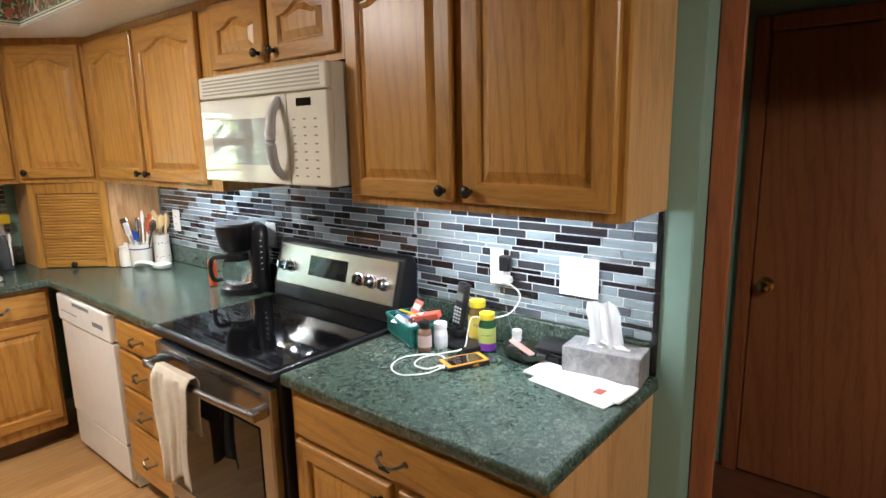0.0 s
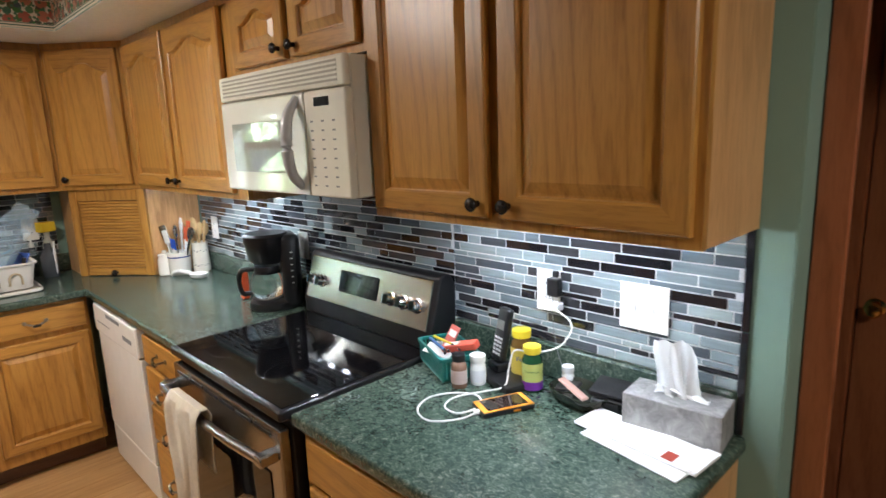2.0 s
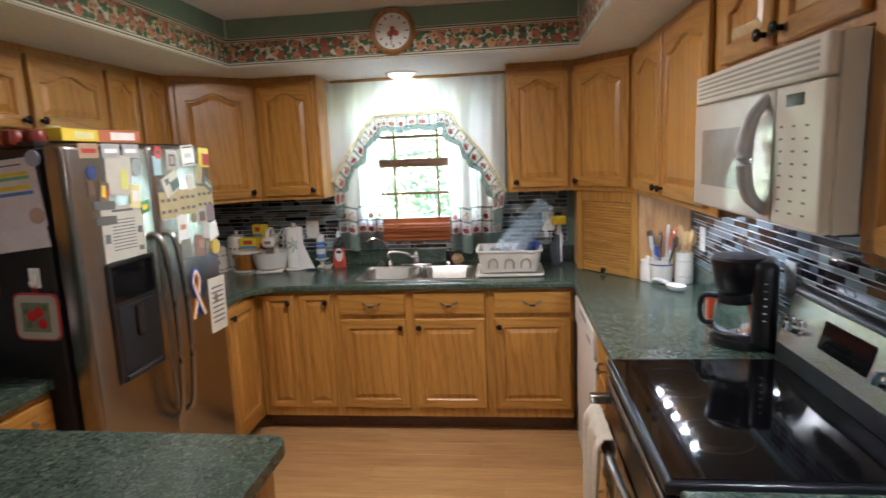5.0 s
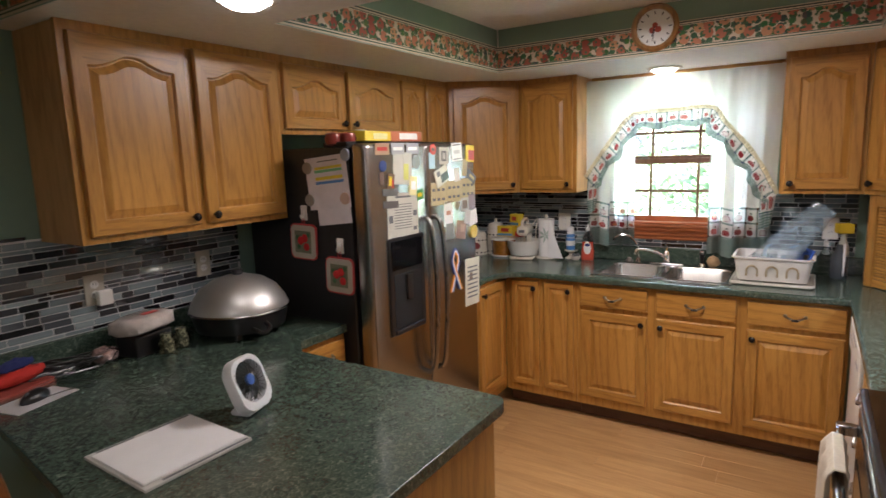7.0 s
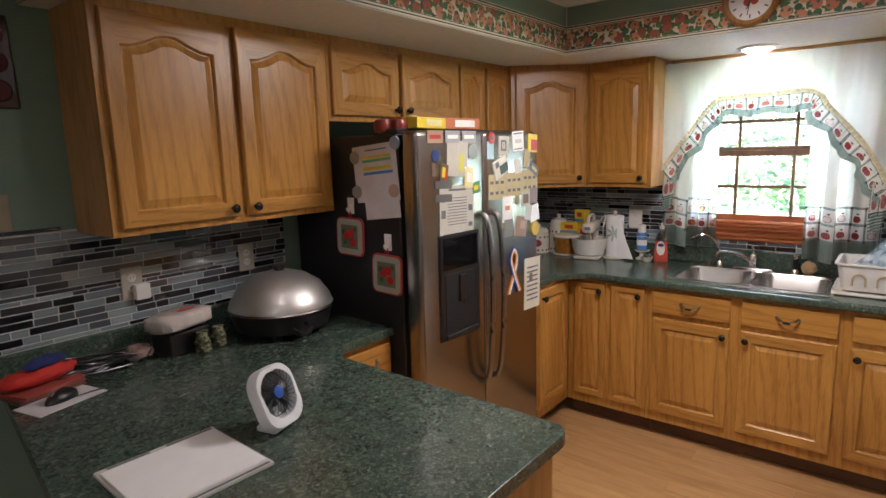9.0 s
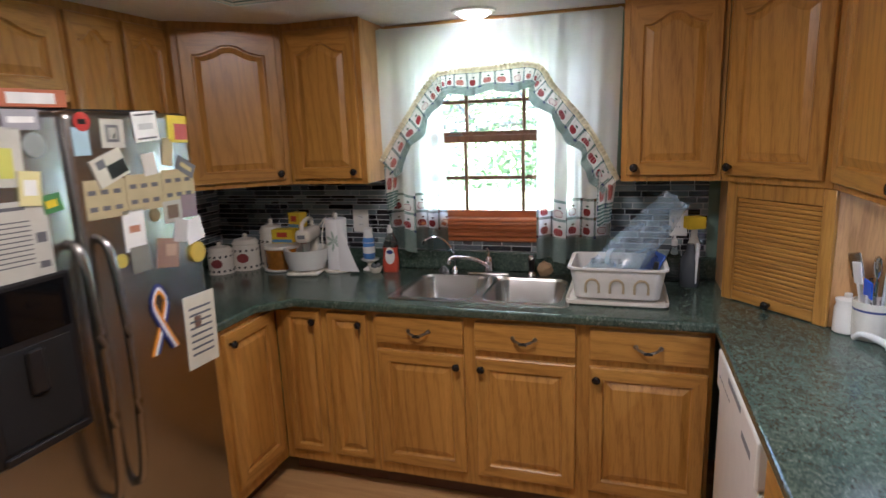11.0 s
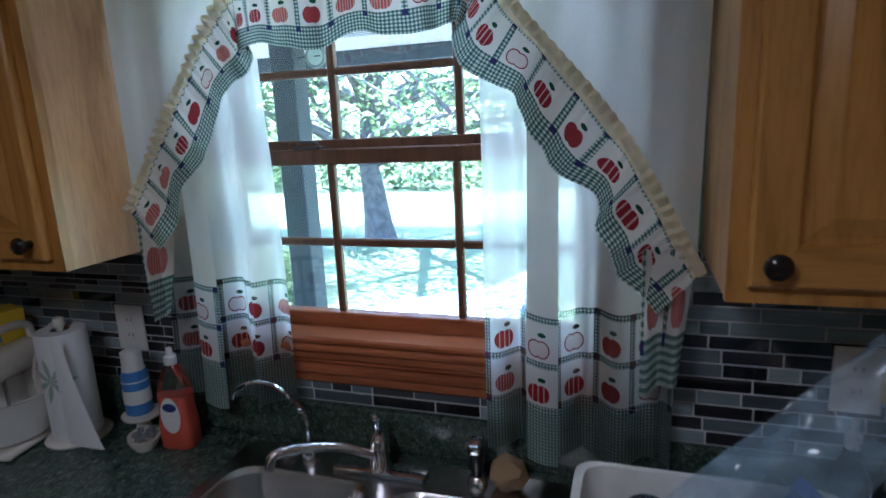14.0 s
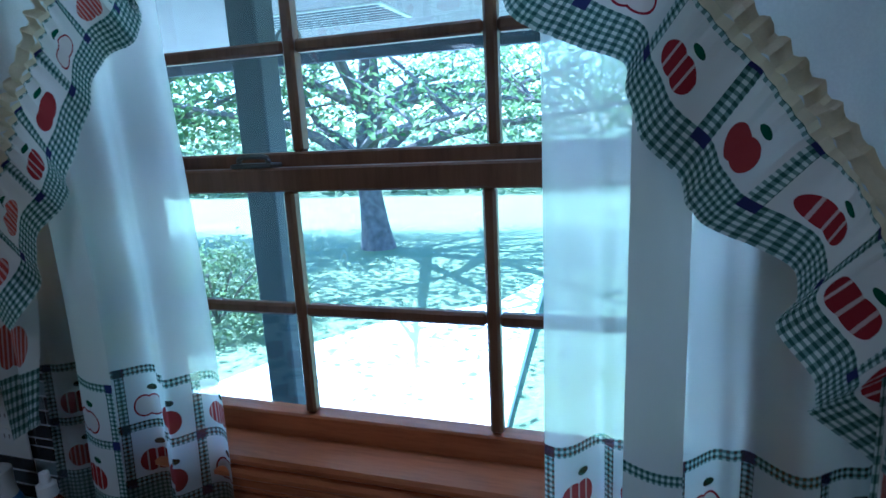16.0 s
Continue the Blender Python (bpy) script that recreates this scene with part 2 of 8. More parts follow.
def floor_mat():
    m, nt, bs = mat_new("laminate_oak_plank")
    v = mapped(nt, (1, 0.08, 1), jitter=True)
    fine = noise_of(nt, v, 60, 5, 0.65)
    big = noise_of(nt, v, 9, 3, 0.5, 2.0)
    oi = nt.nodes.new("ShaderNodeObjectInfo")
    c1 = ramp(nt, big, [(0.3, (0.42, 0.235, 0.085)), (0.7, (0.60, 0.36, 0.155))])
    c2 = mix(nt, 0.35, c1, ramp(nt, fine, [(0.35, (0.34, 0.17, 0.055)), (0.65, (0.64, 0.39, 0.17))]))
    c3 = mix(nt, 0.5, c2, ramp(nt, oi.outputs["Random"], [(0, (0.72, 0.72, 0.72)), (1, (1, 1, 1))]), "MULTIPLY")
    nt.links.new(c3, bs.inputs["Base Color"])
    bs.inputs["Roughness"].default_value = 0.3
    bump(nt, bs, fine, 0.06, 0.0006)
    return m


PLANK = floor_mat()


def uv_xy(nt):
    uv = nt.nodes.new("ShaderNodeUVMap")
    uv.uv_map = "uv"
    s = nt.nodes.new("ShaderNodeSeparateXYZ")
    nt.links.new(uv.outputs[0], s.inputs[0])
    return uv.outputs[0], s.outputs[0], s.outputs[1]


def op(nt, kind, a, b=None, clamp=False):
    n = nt.nodes.new("ShaderNodeMath")
    n.operation, n.use_clamp = kind, clamp
    for i, v in enumerate((a, b)):
        if v is None:
            continue
        if hasattr(v, "is_linked"):
            nt.links.new(v, n.inputs[i])
        else:
            n.inputs[i].default_value = v
    return n.outputs[0]


def border_mat():
    """Wallpaper border: apples and leaves on cream between dark green lines."""
    m, nt, bs = mat_new("apple_border")
    vec, u, v = uv_xy(nt)

    def blobs(scale, jitter, limit, shift):
        mp = nt.nodes.new("ShaderNodeMapping")
        mp.inputs["Location"].default_value = (shift, shift * 0.37, 0)
        mp.inputs["Scale"].default_value = (1, 1, 1)
        nt.links.new(vec, mp.inputs[0])
        vo = nt.nodes.new("ShaderNodeTexVoronoi")
        vo.voronoi_dimensions = "2D"
        vo.inputs["Scale"].default_value = scale
        vo.inputs["Randomness"].default_value = jitter
        nt.links.new(mp.outputs[0], vo.inputs["Vector"])
        return op(nt, "LESS_THAN", vo.outputs["Distance"], limit), vo.outputs["Color"]
    cream = (0.52, 0.45, 0.34)
    f1, c1 = blobs(4.2, 0.9, 0.46, 0.3)
    f2, c2 = blobs(2.4, 0.7, 0.40, 1.7)
    f3, c3 = blobs(5.5, 1.0, 0.24, 4.1)
    leaf = mix(nt, 0.5, (0.035, 0.10, 0.045), mix(nt, 1.0, c1, (0.12, 0.22, 0.09), "MULTIPLY"))
    sep = nt.nodes.new("ShaderNodeSeparateColor")
    nt.links.new(c2, sep.inputs[0])
    red = ramp(nt, sep.outputs[0], [(0.0, (0.26, 0.055, 0.035)), (0.6, (0.42, 0.15, 0.08)), (1.0, (0.50, 0.28, 0.14))])
    col = mix(nt, f1, cream, leaf)
    col = mix(nt, f2, col, red)
    col = mix(nt, f3, col, (0.05, 0.12, 0.06))
    # cream margins and green lines along both edges
    for lo, hi, c in ((-1, 0.16, (0.60, 0.54, 0.42)), (0.84, 2, (0.60, 0.54, 0.42)), (0.05, 0.085, (0.03, 0.09, 0.06)), (0.13, 0.155, (0.03, 0.09, 0.06)),
                      (0.86, 0.885, (0.03, 0.05, 0.05)), (0.93, 0.97, (0.03, 0.05, 0.05))):
        f = op(nt, "MULTIPLY", op(nt, "GREATER_THAN", v, lo), op(nt, "LESS_THAN", v, hi))
        col = mix(nt, f, col, c)
    nt.links.new(col, bs.inputs["Base Color"])
    bs.inputs["Roughness"].default_value = 0.7
    return m


BORDER = border_mat()


def cloth_mat(name, sheer=0.0, printed=0, through_light=0.45, base=(0.80, 0.80, 0.78)):
    """White curtain cloth; printed 1: two rows of apple squares over a gingham hem, 2: the swag's band."""
    m, nt, bs = mat_new(name)
    col = None
    if printed:
        vec, u, v = uv_xy(nt)
        cell = 0.086 if printed == 1 else 0.070
        ch = op(nt, "MULTIPLY", op(nt, "GREATER_THAN", op(nt, "FRACT", op(nt, "MULTIPLY", u, 150)), 0.5), 1)
        cv = op(nt, "GREATER_THAN", op(nt, "FRACT", op(nt, "MULTIPLY", v, 150)), 0.5)
        both = op(nt, "MULTIPLY", op(nt, "ADD", ch, cv), 0.5)
        ging = ramp(nt, both, [(0.0, (0.66, 0.70, 0.66)), (0.5, (0.20, 0.30, 0.27)), (1.0, (0.05, 0.11, 0.10))])
        cu = op(nt, "DIVIDE", u, cell)
        if printed == 1:
            cvv = op(nt, "DIVIDE", op(nt, "SUBTRACT", v, 0.105), 0.088)
        else:
            cvv = op(nt, "DIVIDE", op(nt, "SUBTRACT", v, 0.030), 0.070)
        fu, fv = op(nt, "FRACT", cu), op(nt, "FRACT", cvv)
        iu, iv = op(nt, "FLOOR", cu), op(nt, "FLOOR", cvv)
        wn_ = nt.nodes.new("ShaderNodeTexWhiteNoise")
        wn_.noise_dimensions = "2D"
        cb = nt.nodes.new("ShaderNodeCombineXYZ")
        nt.links.new(iu, cb.inputs[0])
        nt.links.new(iv, cb.inputs[1])
        nt.links.new(cb.outputs[0], wn_.inputs["Vector"])
        rnd = wn_.outputs["Value"]
        dx, dy = op(nt, "SUBTRACT", fu, 0.52), op(nt, "SUBTRACT", fv, 0.42)
        # an apple: a circle with a dent above
        ax = op(nt, "ABSOLUTE", dx)
        d2 = op(nt, "ADD", op(nt, "POWER", op(nt, "SUBTRACT", ax, 0.09), 2), op(nt, "POWER", op(nt, "MULTIPLY", dy, 0.92), 2))
        apple = op(nt, "LESS_THAN", d2, 0.034)
        rim = op(nt, "MULTIPLY", apple, op(nt, "GREATER_THAN", d2, 0.024))
        lx, ly = op(nt, "SUBTRACT", fu, 0.60), op(nt, "SUBTRACT", fv, 0.74)
        leaf = op(nt, "LESS_THAN", op(nt, "ADD", op(nt, "POWER", lx, 2), op(nt, "POWER", op(nt, "MULTIPLY", ly, 1.9), 2)), 0.010)
        stripes = op(nt, "GREATER_THAN", op(nt, "FRACT", op(nt, "MULTIPLY", fu, 13)), 0.62)
        plaid = op(nt, "GREATER_THAN", op(nt, "FRACT", op(nt, "MULTIPLY", op(nt, "ADD", fu, 0.04), 7)), 0.78)
        red = ramp(nt, rnd, [(0.0, (0.34, 0.035, 0.04)), (0.5, (0.24, 0.02, 0.035)), (1.0, (0.46, 0.09, 0.07))])
        red = mix(nt, op(nt, "MULTIPLY", stripes, op(nt, "GREATER_THAN", rnd, 0.72)), red, (0.58, 0.36, 0.33))
        red = mix(nt, op(nt, "MULTIPLY", plaid, op(nt, "LESS_THAN", rnd, 0.4)), red, (0.60, 0.42, 0.38))
        pale = op(nt, "MULTIPLY", op(nt, "GREATER_THAN", rnd, 0.42), op(nt, "LESS_THAN", rnd, 0.6))
        red = mix(nt, op(nt, "MULTIPLY", pale, op(nt, "SUBTRACT", 1.0, rim)), red, (0.70, 0.62, 0.58))
        c = mix(nt, apple, base, red)
        c = mix(nt, leaf, c, (0.02, 0.09, 0.05))
        eu, ev = op(nt, "LESS_THAN", fu, 0.15), op(nt, "LESS_THAN", fv, 0.15)
        grid = op(nt, "MAXIMUM", eu, ev)
        c = mix(nt, grid, c, ging)
        c = mix(nt, op(nt, "MULTIPLY", eu, ev), c, (0.035, 0.04, 0.13))
        if printed == 1:
            hem = op(nt, "LESS_THAN", v, 0.105)
            above = op(nt, "GREATER_THAN", v, 0.294)
            green = mix(nt, 0.6, (0.16, 0.25, 0.21), ging)
        else:
            hem = op(nt, "LESS_THAN", v, 0.030)
            above = op(nt, "GREATER_THAN", v, 0.104)
            green = ging
        c = mix(nt, hem, c, green)
        c = mix(nt, above, c, base if printed == 1 else (0.72, 0.64, 0.45))
        col = c
    wv = noise_of(nt, mapped(nt, (1, 1, 1)), 420, 2)
    bs.inputs["Roughness"].default_value = 0.9
    bs.inputs["Specular IOR Level"].default_value = 0.1
    tl = nt.nodes.new("ShaderNodeBsdfTranslucent")
    if col is None:
        col = ramp(nt, wv, [(0.3, tuple(c * 0.93 for c in base)), (0.7, base)])
    nt.links.new(col, bs.inputs["Base Color"])
    nt.links.new(col, tl.inputs[0])
    bump(nt, bs, wv, 0.15, 0.0008)
    mx = nt.nodes.new("ShaderNodeMixShader")
    mx.inputs[0].default_value = through_light
    nt.links.new(bs.outputs[0], mx.inputs[1])
    nt.links.new(tl.outputs[0], mx.inputs[2])
    out = mx.outputs[0]
    if sheer:
        tr = nt.nodes.new("ShaderNodeBsdfTransparent")
        m2 = nt.nodes.new("ShaderNodeMixShader")
        m2.inputs[0].default_value = sheer
        nt.links.new(out, m2.inputs[1])
        nt.links.new(tr.outputs[0], m2.inputs[2])
        out = m2.outputs[0]
    nt.links.new(out, nt.nodes["Material Output"].inputs[0])
    return m


SHEER = cloth_mat("sheer_printed_cloth", 0.24, 1, 0.7, (0.86, 0.86, 0.84))
SWAG = cloth_mat("swag_cloth", 0.12, 0, 0.66, (0.82, 0.82, 0.80))
RUFFLE = cloth_mat("swag_ruffle_cloth", 0.0, 2, 0.36, (0.76, 0.74, 0.70))
GATHER = cloth_mat("cream_gather_cloth", 0.0, 0, 0.25, (0.72, 0.64, 0.45))
TOWEL = plain("cream_towel", (0.66, 0.60, 0.49), 0.95, var=0.08, scale=60, bumpy=0.8)

# ---- mesh helpers ----


def part(name, bm, material, parent=None, label="", smooth=False, m=None):
    me = bpy.data.meshes.new(name)
    bmesh.ops.recalc_face_normals(bm, faces=bm.faces)
    bm.to_mesh(me)
    bm.free()
    for mt in (material if isinstance(material, (list, tuple)) else [material]):
        me.materials.append(mt)
    if smooth:
        me.shade_smooth()
        me.set_sharp_from_angle(angle=radians(38))
    ob = new(name, me)
    if parent is not None:
        ob.parent = parent
    if m is not None:
        ob.matrix_local = m
    if label:
        tagged(ob, label)
    return ob


def thing(name, label, category, m=None, group="", kind=""):
    ob = new(name)
    ob.empty_display_size = 0.05
    if m is not None:
        ob.matrix_world = m
    return tagged(ob, label, category, group, kind)


def bx(bm, x0, x1, y0, y1, z0, z1, bev=0.0, seg=1):
    vs = [bm.verts.new((x, y, z)) for x in (x0, x1) for y in (y0, y1) for z in (z0, z1)]
    fs = [bm.faces.new([vs[i] for i in q]) for q in ((0, 1, 3, 2), (4, 6, 7, 5), (0, 4, 5, 1), (2, 3, 7, 6), (0, 2, 6, 4), (1, 5, 7, 3))]
    if bev:
        es = list({e for f in fs for e in f.edges})
        bmesh.ops.bevel(bm, geom=es, offset=bev, segments=seg, affect="EDGES", profile=0.5)
    return bm


def box_bm(*a, **k):
    return bx(bmesh.new(), *a, **k)


def lathe(bm, prof, c=(0, 0, 0), seg=24, axis="Z", caps=True):
    rings = []
    for r, h in prof:
        ring = []
        for i in range(seg):
            a = 2 * math.pi * i / seg
            p = (r * math.cos(a), r * math.sin(a), h)
            if axis == "Y":
                p = (p[0], -p[2], p[1])
            elif axis == "X":
                p = (p[2], p[0], p[1])
            ring.append(bm.verts.new((p[0] + c[0], p[1] + c[1], p[2] + c[2])))
        rings.append(ring)
    for a, b in zip(rings, rings[1:]):
        for i in range(seg):
            bm.faces.new((a[i], a[(i + 1) % seg], b[(i + 1) % seg], b[i]))
    if caps:
        for ring in (rings[0], rings[-1]):
            bm.faces.new(ring)
    return bm


def lathe_bm(*a, **k):
    return lathe(bmesh.new(), *a, **k)


def tube(bm, pts, r, seg=8, closed=False):
    pts = [Vector(p) for p in pts]
    rings, up = [], Vector((0, 0, 1))
    n = len(pts)
    for i, p in enumerate(pts):
        d = (pts[(i + 1) % n] - pts[i - 1]) if closed else (pts[min(i + 1, n - 1)] - pts[max(i - 1, 0)])
        d.normalize()
        s = d.cross(up)
        if s.length < 0.05:
            s = d.cross(Vector((1, 0, 0)))
        s.normalize()
        t = s.cross(d)
        rr = r(i / (n - 1)) if callable(r) else r
        rings.append([bm.verts.new(p + s * rr * math.cos(2 * math.pi * k / seg) + t * rr * math.sin(2 * math.pi * k / seg)) for k in range(seg)])
    pairs = list(zip(rings, rings[1:])) + ([(rings[-1], rings[0])] if closed else [])
    for a, b in pairs:
        for k in range(seg):
            bm.faces.new((a[k], a[(k + 1) % seg], b[(k + 1) % seg], b[k]))
    if not closed:
        bm.faces.new(rings[0])
        bm.faces.new(rings[-1])
    return bm


def tube_bm(*a, **k):
    return tube(bmesh.new(), *a, **k)


def curve_pts(ctrl, n=24):
    """Points of a smooth curve through the given ones."""
    P = [Vector(p) for p in ctrl]
    P = [P[0] * 2 - P[1]] + P + [P[-1] * 2 - P[-2]]
    out = []
    segs = len(P) - 3
    for j in range(n + 1):
        u = min(j / n * segs, segs - 1e-6)
        i, t = int(u), u - int(u)
        a, b, c, d = P[i:i + 4]
        out.append(0.5 * ((2 * b) + (c - a) * t + (2 * a - 5 * b + 4 * c - d) * t * t + (3 * b - a - 3 * c + d) * t ** 3))
    return out


def prism(bm, pts, z0, z1):
    """An upright solid over a plan outline."""
    lo = [bm.verts.new((x, y, z0)) for x, y in pts]
    hi = [bm.verts.new((x, y, z1)) for x, y in pts]
    n = len(pts)
    for i in range(n):
        bm.faces.new((lo[i], lo[(i + 1) % n], hi[(i + 1) % n], hi[i]))
    bm.faces.new(lo)
    bm.faces.new(hi)
    return bm


def sheet(bm, fn, nu, nv, uvfn=None):
    """A grid of points fn(u, v), u and v from 0 to 1, with a uv layer in metres."""
    vs = [[bm.verts.new(fn(i / nu, j / nv)) for j in range(nv + 1)] for i in range(nu + 1)]
    lay = bm.loops.layers.uv.new("uv") if uvfn else None
    for i in range(nu):
        for j in range(nv):
            f = bm.faces.new((vs[i][j], vs[i + 1][j], vs[i + 1][j + 1], vs[i][j + 1]))
            if lay:
                for lp, (a, b) in zip(f.loops, ((i, j), (i + 1, j), (i + 1, j + 1), (i, j + 1))):
                    lp[lay].uv = uvfn(a / nu, b / nv)
    return bm


def bevelled(ob, width=0.008, seg=2):
    md = ob.modifiers.new("bevel", "BEVEL")
    md.width, md.segments, md.limit_method, md.angle_limit = width, seg, "ANGLE", radians(40)
    return ob

# ---- structure ----
YR, XW, YF = 2.40, -4.42, -0.84
CH, SZ = 2.40, 2.15          # ceiling and soffit heights
CT = 0.92                    # counter height
UB, UT = 1.40, 2.15          # wall cabinets' bottom and top


def struct(name, bm, material, label, cat):
    return tagged(part(name, bm, material), label, cat, kind="structure")


struct("floor", box_bm(-4.6, 3.2, -4.2, 4.4, -0.12, -0.006), PLANK, "light oak laminate floor", "floor")
struct("wall_north", box_bm(-4.54, -0.785, YR, YR + 0.12, 0, 2.46), TEAL, "teal painted wall behind the range", "wall")
wb = bmesh.new()
WY0, WY1, WZ0, WZ1 = 0.34, 1.26, 1.172, 2.04
bx(wb, XW - 0.12, XW, -0.96, WY0, 0, 2.46)
bx(wb, XW - 0.12, XW, WY1, YR, 0, 2.46)
bx(wb, XW - 0.12, XW, WY0, WY1, 0, WZ0)
bx(wb, XW - 0.12, XW, WY0, WY1, WZ1, 2.46)
struct("wall_west", wb, TEAL, "teal wall with the kitchen window", "wall")
struct("wall_south", box_bm(XW, -1.01, YF - 0.12, YF, 0, 2.46), TEAL, "teal wall behind the refrigerator", "wall")
struct("wall_far_south", box_bm(-2.2, 3.2, -4.2, -4.08, 0, 2.46), BLUE, "bright blue wall of the next room", "wall")
struct("wall_blue_side", box_bm(-2.2, -2.08, -4.08, -0.96, 0, 2.46), BLUE, "bright blue side wall of the next room", "wall")
struct("wall_east", box_bm(3.08, 3.2, -4.08, 4.4, 0, 2.46), TEAL, "teal wall of the dining side", "wall")
struct("ceiling", box_bm(-4.54, 3.2, -4.2, 4.4, CH + 0.06, CH + 0.16), CEIL, "white textured ceiling", "ceiling")
struct("ceiling_panel", box_bm(-4.42, 3.08, -4.08, 4.3, CH, CH + 0.05), CEIL, "white textured ceiling board", "ceiling")
# hall behind the cased opening
struct("wall_hall_west", box_bm(-1.25, -1.13, 2.52, 3.80, 0, 2.46), TEAL, "teal hall wall", "wall")
hb = bmesh.new()
bx(hb, -1.13, -0.90, 3.68, 3.80, 0, 2.46)
bx(hb, -0.90, -0.10, 3.68, 3.80, 2.05, 2.46)
bx(hb, -0.10, 3.08, 3.68, 3.80, 0, 2.46)
bx(hb, -0.8995, -0.1005, 3.70, 3.79, 0, 2.0495)
struct("wall_hall_north", hb, TEAL, "teal hall wall round a dark door", "wall")
nb = bmesh.new()
bx(nb, -1.13, -0.785, 2.52, 2.64, 0, 2.46)
bx(nb, -0.785, 0.32, 2.52, 2.64, 2.08, 2.46)
bx(nb, 0.32, 3.08, 2.52, 2.64, 0, 2.46)
struct("wall_hall_opening", nb, TEAL, "teal wall round the cased hall opening", "wall")

struct("floor_hall", box_bm(-1.13, 3.08, 2.56, 3.68, -0.005, 0.004), oak("hall_floor_wood", "X", 0.9, (0.16, 0.055, 0.026), 0.4), "dark red-brown wooden hall floor", "floor")

# soffits round the raised ceiling
TX0, TX1, TY0, TY1, PX1 = -3.69, -1.95, -0.08, 1.79, -1.35
for nm, b in (("soffit_west", (XW, TX0, YF, YR)), ("soffit_north", (TX0, -0.80, TY1, YR)), ("soffit_south", (TX0, PX1, YF, TY0)), ("soffit_peninsula", (TX1, PX1, TY0, 1.0))):
    struct(nm, box_bm(b[0], b[1], b[2], b[3], SZ, CH), CEIL, "white textured soffit above the cabinets", "soffit")
PAINT_T = 0.003
for nm, b in (("soffit_face_west", (TX0, TX0 + PAINT_T, TY0 + 0.01, TY1 - 0.01)), ("soffit_face_north", (TX0 + 0.004, -0.80, TY1 - PAINT_T, TY1)),
              ("soffit_face_south", (TX0 + 0.004, TX1, TY0, TY0 + PAINT_T)), ("soffit_face_east", (PX1, PX1 + PAINT_T, YF, 1.0))):
    struct(nm, box_bm(b[0], b[1], b[2], b[3], SZ + 0.002, CH - 0.002), TEAL, "teal painted soffit face", "trim")


def border(name, a, b, z0=SZ + 0.004, h=0.145):
    a, b = Vector((*a, z0)), Vector((*b, z0))
    L = (b - a).length
    bm = bmesh.new()
    sheet(bm, lambda u, v: a.lerp(b, u) + Vector((0, 0, h * v)), 8, 1, lambda u, v: (u * L / h, v))
    ob = struct(name, bm, BORDER, "wallpaper border of red apples and leaves on cream", "border")
    sd = ob.modifiers.new("solid", "SOLIDIFY")
    sd.thickness, sd.offset = 0.002, 0
    return ob


border("border_west", (TX0 + 0.005, TY0 + 0.005), (TX0 + 0.005, TY1 - 0.005))
border("border_north", (TX0 + 0.006, TY1 - 0.005), (-0.80, TY1 - 0.005))
border("border_south", (TX1, TY0 + 0.005), (TX0 + 0.006, TY0 + 0.005))
border("border_east", (PX1 + 0.005, 1.0), (PX1 + 0.005, YF))

# hall door, its casing and the cased opening
dr = tagged(part("door_1", box_bm(-0.872, -0.112, 3.655, 3.695, 0.012, 2.005, bev=0.003), DOORWOOD), "dark brown flush wooden door, closed", "door", kind="structure")
kb = part("door_knob", lathe_bm([(0.033, 0), (0.033, 0.006), (0.012, 0.010), (0.012, 0.035), (0.026, 0.045), (0.030, 0.060), (0.022, 0.072), (0.002, 0.076)], (-0.816, 3.655, 0.935), 20, "Y"), BRASS, dr, "round brass door knob", smooth=True)
for b in ((-0.940, -0.876, 3.640, 3.678, 0, 2.075, 0.008), (-0.108, -0.044, 3.640, 3.678, 0, 2.075, 0.008), (-0.8758, -0.1082, 3.640, 3.678, 2.009, 2.075, 0.008)):
    struct("door_casing", box_bm(*b), DARKWOOD, "dark red-brown wooden door casing", "casing")
for b in ((-0.780, -0.715, 2.500, 2.518, 0, 2.03, 0.004), (-0.782, -0.750, 2.5185, 2.645, 0, 2.05, 0.002), (-0.780, 0.38, 2.500, 2.518, 2.031, 2.10, 0.004)):
    struct("opening_casing", box_bm(*b), DARKWOOD, "dark red-brown wooden casing of the hall opening", "casing")
struct("wall_corner_return", box_bm(-0.785, -0.781, YR + 0.002, 2.50, 0, 2.46), TEAL, "teal return of the wall's end", "wall")
bb = bmesh.new()
bx(bb, -0.845, -0.785, 2.384, 2.399, 0, 0.09, 0.003)
struct("baseboard", bb, DARKWOOD, "dark wooden baseboard", "baseboard")

# ---- cabinets ----
KNOB_BM = [(0.008, 0), (0.007, 0.012), (0.015, 0.018), (0.017, 0.024), (0.014, 0.029), (0.004, 0.031)]
knob_mesh = bpy.data.meshes.new("knob")
_b = lathe_bm(KNOB_BM, (0, 0, 0), 14, "Y")
bmesh.ops.recalc_face_normals(_b, faces=_b.faces)
_b.to_mesh(knob_mesh)
_b.free()
knob_mesh.materials.append(BRONZE)
knob_mesh.shade_smooth()


def knob(parent, x, y, z):
    ob = new("knob", knob_mesh)
    ob.parent = parent
    ob.matrix_local = Matrix.Translation((x, y, z))
    return tagged(ob, "small round black knob")


